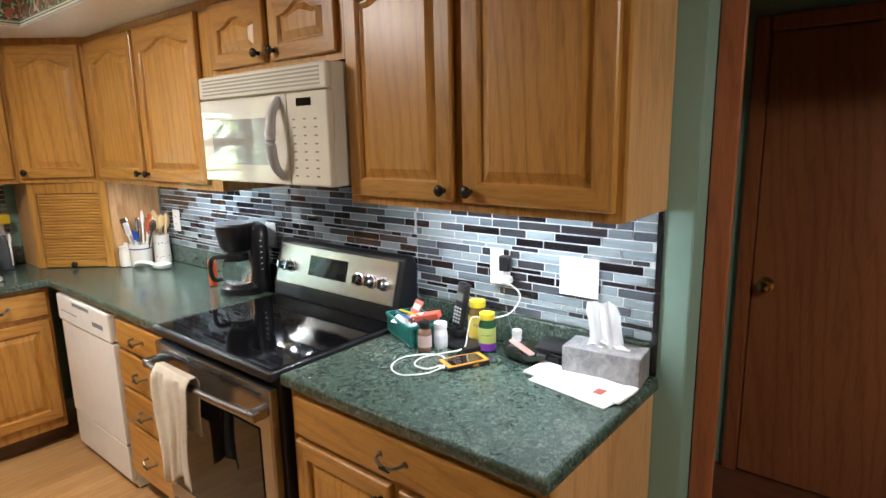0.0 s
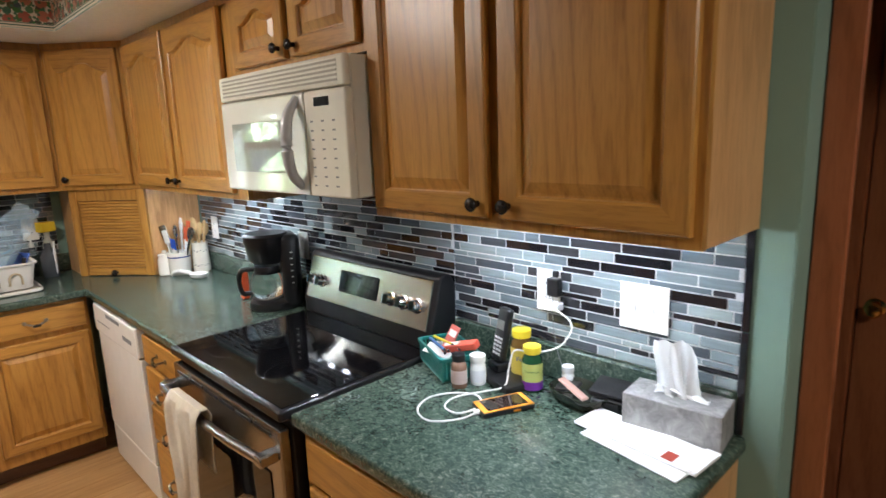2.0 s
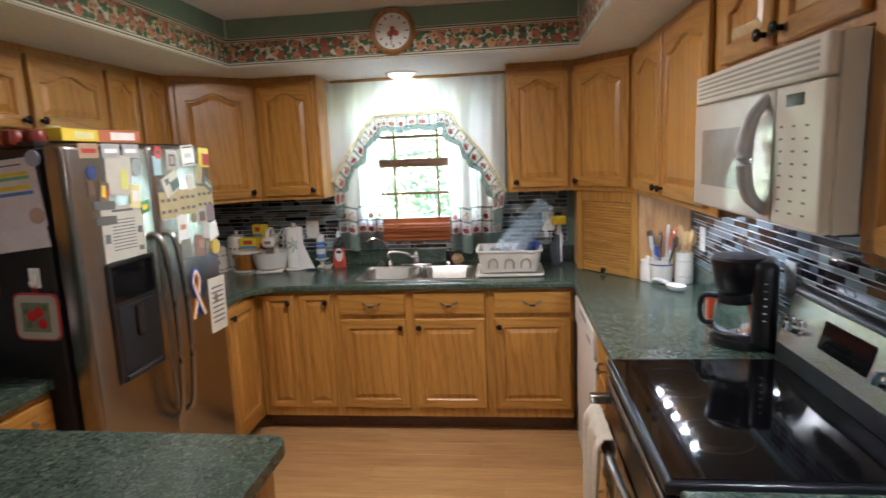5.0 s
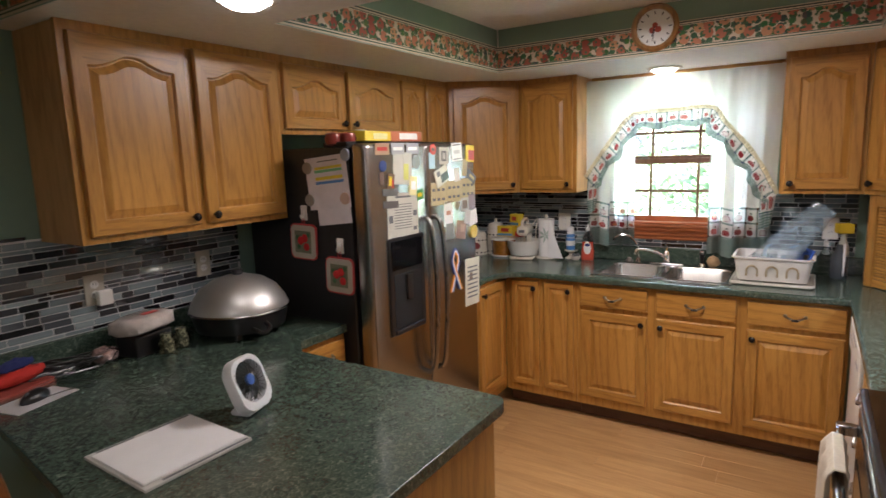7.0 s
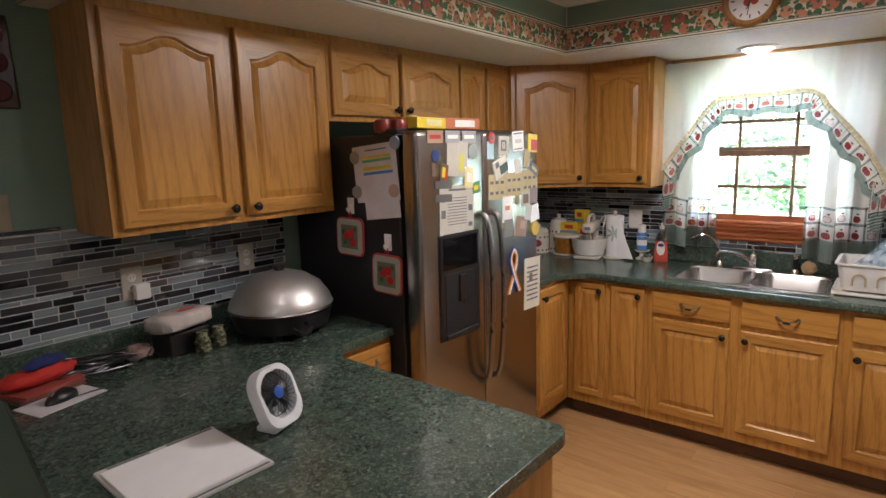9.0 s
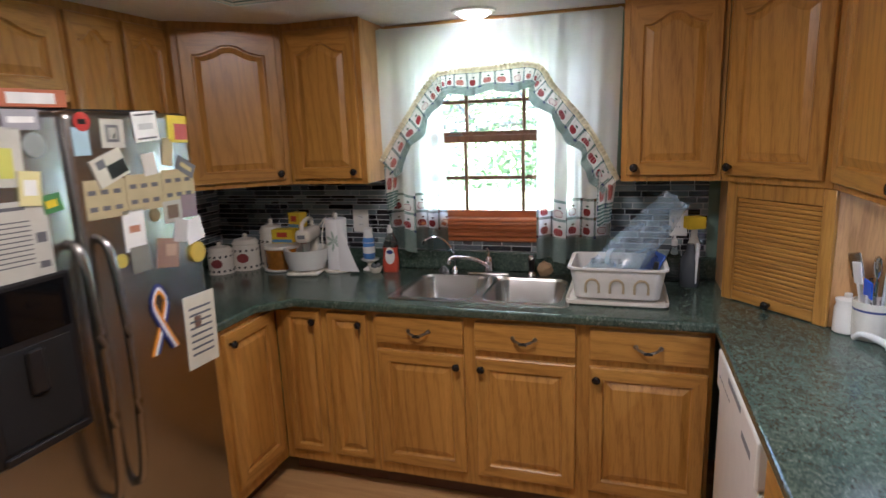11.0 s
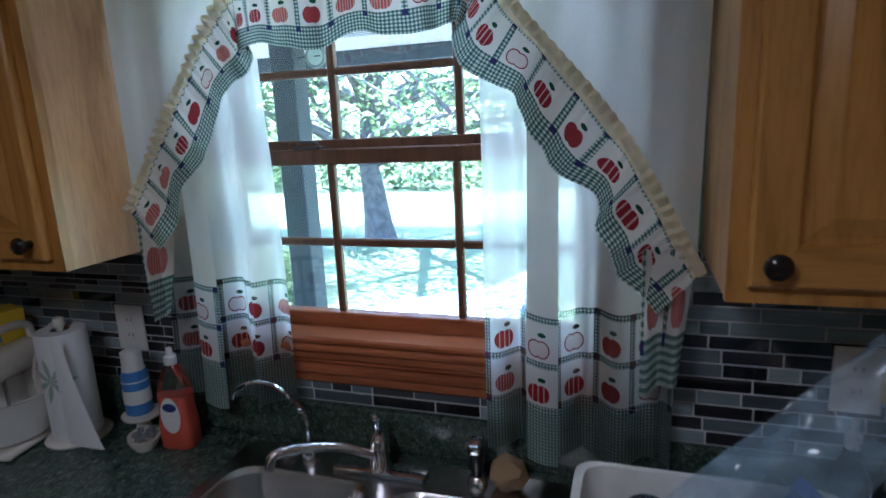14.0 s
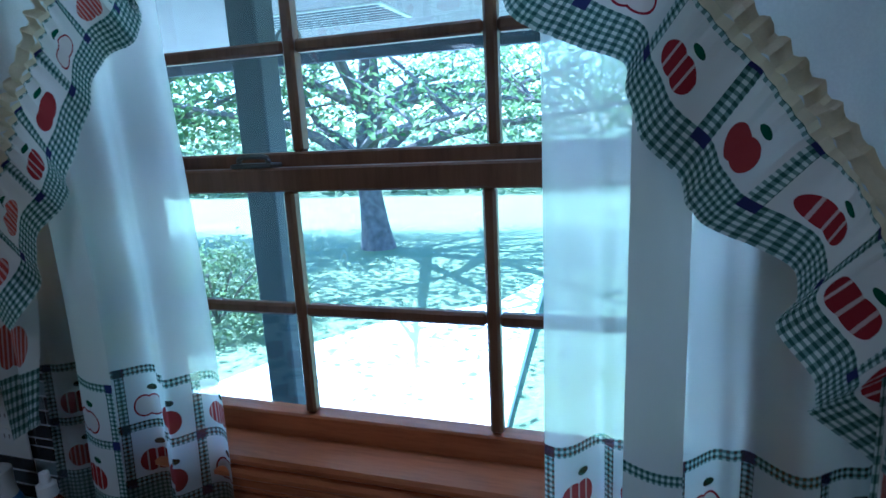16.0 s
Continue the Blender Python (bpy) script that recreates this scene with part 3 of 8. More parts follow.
def pull(parent, x, y, z):
    bm = bmesh.new()
    tube(bm, curve_pts([(x - 0.045, y, z + 0.004), (x - 0.036, y - 0.022, z + 0.002), (x, y - 0.028, z - 0.010), (x + 0.036, y - 0.022, z + 0.002), (x + 0.045, y, z + 0.004)], 16), lambda t: 0.0035 + 0.0025 * math.sin(math.pi * t), 8)
    for s in (-1, 1):
        lathe(bm, [(0.010, 0), (0.010, 0.003), (0.004, 0.005)], (x + s * 0.045, y, z + 0.004), 10, "Y")
    p = part("pull", bm, PEWTER, parent, "bowed pewter drawer pull", smooth=True)
    part("pull_centre", tube_bm([(x - 0.016, y - 0.0285, z - 0.010), (x + 0.016, y - 0.0285, z - 0.010)], 0.0068, 8), BLACK, p, smooth=True)
    return p


def panel_door(parent, x0, x1, z0, z1, y, arch=True, name="door", drawer=False, knob_at=None):
    """A framed door with a raised panel, its front 2 cm before the plane y; the top rail is arched on wall cabinets."""
    w, h = x1 - x0, z1 - z0
    st = min(0.058, w * 0.2)
    T = 0.02
    cx = w / 2
    pts_in = [(st, st), (w - st, st)]
    rise = min(0.05, h * 0.16) if arch else 0.0
    top = h - st - rise * 0.25
    N = 18 if arch else 6
    for i in range(N + 1):
        u = 1 - 2 * i / N
        a = abs(u)
        if arch:
            if a > 0.86:
                dz = -rise * 0.82
            else:
                k = a / 0.86
                dz = -rise * (0.82 * (0.5 - 0.5 * math.cos(math.pi * k ** 1.25)) + 0.10 * math.sin(math.pi * k) ** 6)
        else:
            dz = 0
        pts_in.append((cx + u * (w / 2 - st), top + dz))
    pts_out = []
    for i, (px, pz) in enumerate(pts_in):
        if i == 0:
            pts_out.append((0, 0))
        elif i == 1:
            pts_out.append((w, 0))
        elif i == 2:
            pts_out.append((w, h))
        elif i == len(pts_in) - 1:
            pts_out.append((0, h))
        else:
            pts_out.append((px, h))
    mz = h / 2

    def inset(pts, d):
        return [(cx + (px - cx) * (1 - d / (w / 2 - st)), mz + (pz - mz) * (1 - d / (h / 2 - st))) for px, pz in pts]
    e = 0.004
    outer2 = [(min(max(px, e), w - e), min(max(pz, e), h - e)) for px, pz in pts_out]
    loops = [(pts_out, 0.0), (pts_out, -T + e), (outer2, -T), (inset(pts_in, -0.007), -T), (inset(pts_in, -0.003), -T + 0.004), (pts_in, -T + 0.012), (inset(pts_in, 0.005), -T + 0.012), (inset(pts_in, 0.030), -T + 0.002)]
    bm = bmesh.new()
    rings = [[bm.verts.new((x0 + px, y + dy, z0 + pz)) for px, pz in pts] for pts, dy in loops]
    n = len(pts_in)
    for li, (a, b) in enumerate(zip(rings, rings[1:])):
        for i in range(n):
            f = bm.faces.new((a[i], a[(i + 1) % n], b[(i + 1) % n], b[i]))
            if li in (2, 3) and (i == 0 or 2 <= i < n - 1):
                f.material_index = 1
            if li >= 6:
                f.material_index = 2
    f = bm.faces.new(rings[-1])
    f.material_index = 2
    bm.faces.new(rings[0])
    ob = part(name, bm, [OAK_H, OAK_H, OAK_H] if drawer else [OAK, OAK_H, OAK_PANEL], parent)
    if knob_at:
        knob(ob, knob_at[0], y - T, knob_at[1])
    return ob


def slab_drawer(parent, x0, x1, z0, z1, y):
    ob = part("drawer_front", box_bm(x0, x1, y - 0.02, y, z0, z1, bev=0.005, seg=2), OAK_H, parent)
    pull(ob, (x0 + x1) / 2, y - 0.02, (z0 + z1) / 2)
    return ob


def wall_cabinet(m, x0, x1, z0, z1, depth, doors, label, group="wall cabinets"):
    """Doors: (x0, x1, side of the knob). Local front faces -y, back at y = 0."""
    cab = thing("wall_cabinet", label, "cabinet", m @ Matrix.Translation((x0, 0, z0)), group)
    w, h = x1 - x0, z1 - z0
    for sx in (0.002, w - 0.014):
        part("side_panel", box_bm(sx, sx + 0.012, -depth + 0.02, -0.004, 0.0, h - 0.003), OAK_PALE, cab, "pale oak veneer side")
    part("body", box_bm(0.0141, w - 0.0141, -depth + 0.02, -0.004, 0.024, h - 0.003), OAK_PALE, cab)
    fb = bmesh.new()
    y1, y0 = -depth + 0.02, -depth
    bx(fb, 0, 0.035, y0, y1, 0, h)
    bx(fb, w - 0.035, w, y0, y1, 0, h)
    bx(fb, 0.035, w - 0.035, y0 + 0.0005, y1, 0, 0.035)
    bx(fb, 0.035, w - 0.035, y0 + 0.0005, y1, h - 0.035, h)
    bx(fb, 0.035, w - 0.035, y0 + 0.006, y1, 0.035, h - 0.035)
    part("face_frame", fb, OAK, cab)
    for d0, d1, side in doors:
        k = {"l": (d0 - x0 + 0.028, 0.058), "r": (d1 - x0 - 0.028, 0.058), "": None}[side]
        panel_door(cab, d0 - x0, d1 - x0, 0.025, h - 0.035, -depth, True, knob_at=k)
    return cab


def base_cabinet(m, x0, x1, depth, fronts, label, top=0.88, body_top=None):
    """Fronts: ('drawer'|'door'|'panel', x0, x1, z0, z1, knob side)."""
    cab = thing("base_cabinet", label, "cabinet", m @ Matrix.Translation((x0, 0, 0)), "base cabinets")
    w = x1 - x0
    part("body", box_bm(0.002, w - 0.002, -depth + 0.02, -0.004, 0.10, body_top or top), OAK_PALE, cab)
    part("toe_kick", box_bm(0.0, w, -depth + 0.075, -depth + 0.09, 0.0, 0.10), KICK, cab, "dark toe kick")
    fb = bmesh.new()
    bx(fb, 0, w, -depth, -depth + 0.0195, 0.10, top)
    part("face_frame", fb, OAK, cab)
    for kind, d0, d1, z0, z1, side in fronts:
        if kind == "drawer":
            slab_drawer(cab, d0 - x0, d1 - x0, z0, z1, -depth)
        else:
            k = {"l": (d0 - x0 + 0.028, z1 - 0.045), "r": (d1 - x0 - 0.028, z1 - 0.045), "": None}[side]
            panel_door(cab, d0 - x0, d1 - x0, z0, z1, -depth, False, knob_at=k)
    return cab


MR = Matrix.Translation((0, YR, 0))                                     # range wall: x along the wall
MW = Matrix.Translation((XW, 0, 0)) @ Matrix.Rotation(radians(90), 4, "Z")   # window wall: local x is world y
MF = Matrix.Translation((0, YF, 0)) @ Matrix.Rotation(radians(180), 4, "Z")  # refrigerator wall: local x is world -x

# wall cabinets, range side
wall_cabinet(MR, -1.765, -0.852, UB, UT, 0.31, [(-1.747, -1.333, "r"), (-1.297, -0.868, "l")], "honey oak wall cabinet with two arched panel doors")
wall_cabinet(MR, -2.55, -1.767, 1.85, UT, 0.31, [(-2.52, -2.172, "r"), (-2.135, -1.79, "l")], "short honey oak cabinet above the microwave")
wall_cabinet(MR, -3.79, -2.552, UB, UT, 0.31, [(-3.76, -3.225, "r"), (-3.19, -2.64, "l")], "honey oak wall cabinet beside the microwave")
# window side
wall_cabinet(MW, 1.415, 1.795, UB, UT, 0.31, [(1.437, 1.775, "l")], "narrow honey oak wall cabinet beside the window")
wall_cabinet(MW, -0.14, 0.268, UB, UT, 0.31, [(-0.115, 0.243, "r")], "honey oak wall cabinet beside the window")


def corner_cabinet(name, pts, a, b, knob_side, z0, z1, label):
    """A five-sided corner cabinet: plan outline pts, with its door on the face from a to b."""
    a, b = Vector((*a, 0)), Vector((*b, 0))
    d = (b - a).normalized()
    ang = math.atan2(d.y, d.x)
    cab = thing(name, label, "cabinet", Matrix.Translation((a.x, a.y, z0)), "wall cabinets")
    bm = bmesh.new()
    prism(bm, [(px - a.x, py - a.y) for px, py in pts], 0, z1 - z0)
    part("body", bm, OAK, cab)
    w = (b - a).length
    mm = Matrix.Rotation(ang, 4, "Z")
    hold = panel_door(cab, 0.025, w - 0.025, 0.025, z1 - z0 - 0.035, -0.002, True, knob_at=None)
    hold.matrix_local = mm
    knob(hold, 0.025 + 0.028 if knob_side == "l" else w - 0.053, -0.022, 0.058)
    return cab


corner_cabinet("corner_cabinet", [(XW + 0.004, 1.798), (-4.108, 1.798), (-3.793, 2.088), (-3.793, YR - 0.004), (XW + 0.004, YR - 0.004)], (-4.108, 1.798), (-3.793, 2.088), "l", UB, UT, "diagonal honey oak corner wall cabinet")
corner_cabinet("corner_cabinet", [(XW + 0.004, -0.143), (XW + 0.004, YF + 0.004), (-3.80, YF + 0.004), (-3.80, -0.50), (-4.108, -0.143)], (-3.80, -0.50), (-4.108, -0.143), "r", UB, UT, "diagonal honey oak corner wall cabinet near the refrigerator")


# refrigerator side: local x runs along world -x
wall_cabinet(MF, 1.43, 2.355, UB, UT, 0.31, [(1.455, 1.878, "r"), (1.918, 2.335, "l")], "honey oak wall cabinet above the peninsula counter")
wall_cabinet(MF, 2.357, 3.285, 1.79, UT, 0.31, [(2.375, 2.79, "r"), (2.82, 3.265, "l")], "short honey oak cabinet above the refrigerator")
wall_cabinet(MF, 3.287, 3.798, UB, UT, 0.31, [(3.30, 3.53, ""), (3.56, 3.785, "")], "honey oak wall cabinet behind the refrigerator")

# base cabinets, range side
base_cabinet(MR, -1.745, -0.862, 0.61, [("drawer", -1.715, -0.89, 0.735, 0.855, ""), ("door", -1.715, -1.32, 0.13, 0.715, "r"), ("door", -1.285, -0.89, 0.13, 0.715, "l")], "honey oak base cabinet with a wide drawer and two doors")
base_cabinet(MR, -3.005, -2.535, 0.61, [("drawer", -2.985, -2.555, z, z + h, "") for z, h in ((0.735, 0.12), (0.56, 0.155), (0.385, 0.155), (0.13, 0.235))], "honey oak stack of four drawers")
# window side
base_cabinet(MW, 0.39, 1.765, 0.62, [("drawer", 0.412, 0.805, 0.735, 0.86, ""), ("drawer", 0.856, 1.265, 0.735, 0.86, ""), ("drawer", 1.318, 1.75, 0.735, 0.86, ""),
                                    ("door", 0.412, 0.805, 0.16, 0.705, "r"), ("door", 0.856, 1.265, 0.16, 0.705, "l"), ("door", 1.318, 1.75, 0.16, 0.705, "l")], "honey oak sink base with three doors and three drawers", body_top=0.72)
base_cabinet(MW, -0.10, 0.388, 0.62, [("door", -0.055, 0.136, 0.16, 0.86, "r"), ("door", 0.171, 0.364, 0.16, 0.86, "r")], "narrow honey oak base cabinet in the corner")
base_cabinet(MF, 3.325, 3.80, 0.735, [("door", 3.42, 3.765, 0.16, 0.86, "l")], "honey oak base cabinet beside the refrigerator")
base_cabinet(MF, 2.06, 2.355, 0.62, [("drawer", 2.075, 2.34, 0.735, 0.855, ""), ("door", 2.075, 2.34, 0.13, 0.715, "l")], "narrow honey oak base cabinet beside the refrigerator")

# peninsula
pen = thing("peninsula_base", "oak-panelled base of the peninsula", "cabinet", Matrix.Translation((-1.6, 0, 0)))
part("body", box_bm(-0.36, 0.25, YF + 0.004, 0.745, 0.10, 0.88), OAK_PALE, pen)
part("end_panel", box_bm(-0.365, 0.255, 0.747, 0.760, 0.0, 0.88), OAK, pen)
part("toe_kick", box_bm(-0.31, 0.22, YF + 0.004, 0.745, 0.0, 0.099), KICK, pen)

# ---- countertops ----


def countertop(name, outline, hole, label):
    bm = bmesh.new()
    for loop in [outline] + ([hole] if hole else []):
        vs = [bm.verts.new((x, y, CT)) for x, y in loop]
        for i in range(len(vs)):
            bm.edges.new((vs[i], vs[(i + 1) % len(vs)]))
    bmesh.ops.triangle_fill(bm, use_beauty=True, edges=bm.edges[:])
    r = bmesh.ops.extrude_face_region(bm, geom=bm.faces[:])
    for v in [g for g in r["geom"] if isinstance(g, bmesh.types.BMVert)]:
        v.co.z -= 0.038
    return bevelled(tagged(part(name, bm, COUNTER), label, "countertop"), 0.011, 3)


FY = 1.755
FX = -3.755
SY0, SY1, SX0, SX1 = 0.445, 1.225, -4.365, -3.845
top_a = countertop("countertop", [(-2.525, YR - 0.002), (XW + 0.002, YR - 0.002), (XW + 0.002, YF + 0.002), (-3.325, YF + 0.002), (-3.325, -0.085), (-3.64, -0.085), (FX, 0.03), (FX, FY), (-2.525, FY)],
           [(SX0 + 0.012, SY0 + 0.012), (SX1 - 0.012, SY0 + 0.012), (SX1 - 0.012, SY1 - 0.012), (SX0 + 0.012, SY1 - 0.012)], "dark green marbled laminate countertop round the sink")
top_b = countertop("countertop", [(-1.755, YR - 0.002), (-1.755, FY), (-0.848, FY), (-0.848, YR - 0.002)], None, "dark green marbled laminate countertop beside the range")
tip = [(-1.968 + 0.05 - 0.05 * math.cos(a), 0.815 - 0.05 + 0.05 * math.sin(a)) for a in [radians(d) for d in (0, 22, 45, 68, 90)]]
top_c = countertop("countertop", [(-2.355, YF + 0.002), (-2.355, -0.195), (-2.07, -0.195), (-1.985, -0.10)] + tip + [(-0.965, 0.815), (-0.905, 0.755), (-1.14, YF + 0.002)], None, "dark green marbled laminate peninsula countertop")
for b in ((-2.52, XW + 0.0225, YR - 0.022, YR - 0.002), (XW + 0.002, XW + 0.022, YF + 0.0225, YR - 0.0225), (-3.33, XW + 0.0225, YF + 0.002, YF + 0.022)):
    part("upstand", box_bm(*b, CT + 0.001, 1.02, 0.004), COUNTER, top_a, "green laminate upstand")
part("upstand", box_bm(-1.755, -0.882, YR - 0.022, YR - 0.002, CT + 0.001, 1.02, 0.004), COUNTER, top_b, "green laminate upstand")
part("upstand", box_bm(-2.355, -1.145, YF + 0.002, YF + 0.022, CT + 0.001, 1.02, 0.004), COUNTER, top_c, "green laminate upstand")
# oak strip above the curtains
struct("trim", box_bm(XW + 0.001, XW + 0.024, 0.270, 1.413, 2.122, 2.149, 0.003), OAK_Y, "oak trim strip above the window", "trim")

# ---- window ----
win = thing("window_1", "wooden double-hung window with muntins", "window", Matrix.Translation((XW, 0.80, 0)), kind="structure")
XO = -0.045                   # sash plane, from the wall's face


def wpart(name, boxes, material, label="", bev=0.003):
    bm = bmesh.new()
    for b in boxes:
        bx(bm, *b, bev=bev)
    return part(name, bm, material, win, label)


hw, gw = 0.46, 0.39
wpart("window_frame", [(-0.118, 0.0, -hw, -hw + 0.03, 1.172, 2.04), (-0.118, 0.0, hw - 0.03, hw, 1.172, 2.04), (-0.118, 0.0, -hw + 0.03, hw - 0.03, 2.01, 2.04), (-0.118, -0.0785, -hw + 0.03, hw - 0.03, 1.172, 1.190)], SASHWOOD)
YA, YB = -0.147, 0.147
lo, mi, hi = 1.224, 1.390, 1.568
wpart("bottom_rail", [(-0.078, XO + 0.001, -gw, gw, 1.174, lo)], SILLWOOD, "cherry-stained bottom rail")
wpart("lower_sash", [(-0.078, XO, -0.43, -gw, 1.174, 1.602), (-0.078, XO, gw, 0.43, 1.174, 1.602), (-0.078, XO + 0.002, -gw, gw, hi, 1.602)], SASHWOOD)
wpart("upper_sash", [(-0.116, -0.082, -0.43, -gw, 1.575, 2.01), (-0.116, -0.082, gw, 0.43, 1.575, 2.01), (-0.116, -0.082, -gw, gw, 1.585, 1.622), (-0.116, -0.082, -gw, gw, 1.97, 2.01)], SASHWOOD)
for y in (YA, YB):
    wpart("muntin", [(-0.071, XO - 0.006, y - 0.009, y + 0.009, lo, hi)], SASHWOOD, bev=0.004)
    wpart("muntin", [(-0.112, -0.088, y - 0.009, y + 0.009, 1.622, 1.97)], SASHWOOD, bev=0.004)
for a, b in ((-gw, YA - 0.0092), (YA + 0.0092, YB - 0.0092), (YB + 0.0092, gw)):
    wpart("muntin", [(-0.070, XO - 0.007, a, b, mi - 0.009, mi + 0.009)], SASHWOOD, bev=0.004)
    wpart("muntin", [(-0.111, -0.089, a, b, 1.770 - 0.009, 1.770 + 0.009)], SASHWOOD, bev=0.004)
PANE = pane_glass("window_pane", (0.93, 0.98, 1.0))
for x, z0, z1 in ((-0.062, lo, hi), (-0.100, 1.622, 1.97)):
    p = wpart("pane", [(x - 0.002, x, -gw, gw, z0, z1)], PANE, bev=0)
    p.visible_shadow = False
latch = bmesh.new()
bx(latch, -0.076, -0.046, -0.235, -0.165, 1.602, 1.609, 0.002)
tube(latch, curve_pts([(-0.056, -0.225, 1.609), (-0.054, -0.22, 1.618), (-0.054, -0.18, 1.618), (-0.056, -0.175, 1.609)], 8), 0.004, 6)
part("latch", latch, STEEL_DK, win, "dark metal sash latch")
wpart("sill", [(-0.0435, 0.034, -0.429, 0.429, 1.174, 1.190), (0.0005, 0.042, -0.47, 0.47, 1.157, 1.1738)], SILLWOOD, "cherry-stained stool", 0.005)
wpart("apron", [(0.001, 0.032, -0.46, 0.46, 1.135, 1.1565), (0.001, 0.024, -0.46, 0.46, 1.122, 1.1345), (0.001, 0.029, -0.46, 0.46, 1.098, 1.1215), (0.001, 0.019, -0.46, 0.46, 1.072, 1.0975)], SILLWOOD, "stepped cherry-stained apron moulding", 0.006)
wpart("casing", [(0.001, 0.018, -0.52, -0.471, 1.172, 2.06), (0.001, 0.018, 0.471, 0.52, 1.172, 2.06), (0.001, 0.018, -0.52, 0.52, 2.061, 2.12)], OAK_Y, "", 0.004)

# ---- curtains ----


OPAQUE_PRINT = cloth_mat("doubled_printed_cloth", 0.0, 1, 0.3, (0.74, 0.73, 0.70))


def curtain_panel(y0, y1, z0, z1, label, folds, seed, folded=()):
    rnd = random.Random(seed)
    ph = [rnd.uniform(0, 6.3) for _ in range(3)]
    cur = thing("curtain", label, "curtain", Matrix.Translation((XW + 0.062, (y0 + y1) / 2, z0)), "curtains")
    W, H = y1 - y0, z1 - z0

    def f(u, v):
        amp = 0.021 * (0.45 + 0.55 * (1 - v))
        d = amp * (math.sin(folds * 2 * math.pi * u + ph[0]) + 0.4 * math.sin(folds * 4.3 * math.pi * u + ph[1] + v)) + 0.006 * math.sin(7 * v + ph[2])
        yy = (u - 0.5) * W + 0.012 * math.sin(folds * 2 * math.pi * u + ph[1]) * (1 - v)
        return Vector((d, yy, v * H + (0.008 * math.sin(folds * 2 * math.pi * u) if v == 0 else 0)))
    arc = [0.0]
    for i in range(96):
        arc.append(arc[-1] + (f((i + 1) / 96, 0.15) - f(i / 96, 0.15)).length)

    def along(u):
        return arc[min(96, max(0, round(u * 96)))]
    bm = bmesh.new()
    sheet(bm, f, 96, 24, lambda u, v: (along(u), v * H))
    part("cloth", bm, SHEER, cur, smooth=True)
    for k, (fu, fw) in enumerate(folded):
        fb_ = bmesh.new()
        sheet(fb_, lambda u, v: f(fu, v) + Vector((0.016 + 0.008 * math.sin(math.pi * u), (u - 0.5) * fw * (1 + 0.15 * (1 - v)), -0.012 * u)), 10, 24, lambda u, v: (along(fu) + u * fw * 1.3 + 0.041, v * H))
        part("fold", fb_, OPAQUE_PRINT, cur, "doubled fold of the curtain", smooth=True)
    return cur


curtain_panel(0.272, 0.570, 1.03, 2.09, "sheer white cafe curtain with apple squares along its hem", 2.6, 3, ((0.42, 0.055),))
curtain_panel(1.035, 1.385, 1.005, 2.09, "sheer white cafe curtain with apple squares and a green hem", 2.8, 8, ((0.33, 0.052),))

SWAG_EDGE = curve_pts([(0.275, 1.49, 0), (0.428, 1.705, 0), (0.555, 1.866, 0), (0.635, 1.893, 0), (0.83, 1.897, 0), (1.035, 1.898, 0), (1.118, 1.80, 0), (1.272, 1.612, 0), (1.396, 1.39, 0)], 96)
swag = thing("swag_valance", "white swag valance with a gathered apple-print ruffle", "valance", Matrix.Translation((XW + 0.128, 0.86, 1.9)))
SW0, SW1, SWT = 0.272, 1.408, 2.112


def swag_pt(u, v):
    e = SWAG_EDGE[min(96, round(u * 96))]
    top = Vector((0, SW0 + (SW1 - SW0) * u, SWT))
    p = top.lerp(Vector((0, e.x, e.y)), v)
    p.x = 0.008 * math.sin(u * 46) * (0.5 + 0.5 * v) + 0.004 * math.sin(u * 113 + 2 * v)
    p.y -= 0.86
    p.z -= 1.9
    return p


sb = bmesh.new()
sheet(sb, swag_pt, 96, 14)
part("swag_cloth", sb, SWAG, swag, smooth=True)
acc = [0.0]
for i in range(96):
    acc.append(acc[-1] + (SWAG_EDGE[i + 1] - SWAG_EDGE[i]).length)
RW = 0.112


def ruffle_pt(u, v):
    """v = 1 at the gathered edge, 0 at the free hem; the band hangs off the swag's edge, gathered in folds."""
    f = u * 96
    i = min(95, int(f))
    e = SWAG_EDGE[i].lerp(SWAG_EDGE[i + 1], f - i)
    t = (SWAG_EDGE[i + 1] - SWAG_EDGE[i]).normalized()
    n = Vector((t.y, -t.x, 0))
    down = (n * 0.72 + Vector((0, -0.28, 0))).normalized() if abs(t.y) > 0.25 else Vector((0, -1, 0))
    s = acc[i] + (acc[i + 1] - acc[i]) * (f - i)
    fold = (math.sin(s * 52 + 0.8 * math.sin(s * 9)) * 0.017 + math.sin(s * 23 + 1) * 0.012 + math.sin(s * 121 + 2) * 0.004) * (0.25 + 0.75 * (1 - v)) * (1 if v < 0.86 else (1 - v) / 0.14)
    gather = math.sin(s * 330) * 0.004 * max(0, (v - 0.45) / 0.55)
    q = e + down * RW * (1 - v) * (0.9 + 0.1 * math.sin(s * 31))
    return Vector((0.014 + fold + gather + 0.004 * v, q.x - 0.86 + fold * 0.6, q.y - 1.9))


rb = bmesh.new()
sheet(rb, ruffle_pt, 520, 12, lambda u, v: (u * acc[-1] * 1.12, v * RW))
part("ruffle", rb, RUFFLE, swag, "gathered band of apple squares edged in green gingham", smooth=True)
gb = bmesh.new()


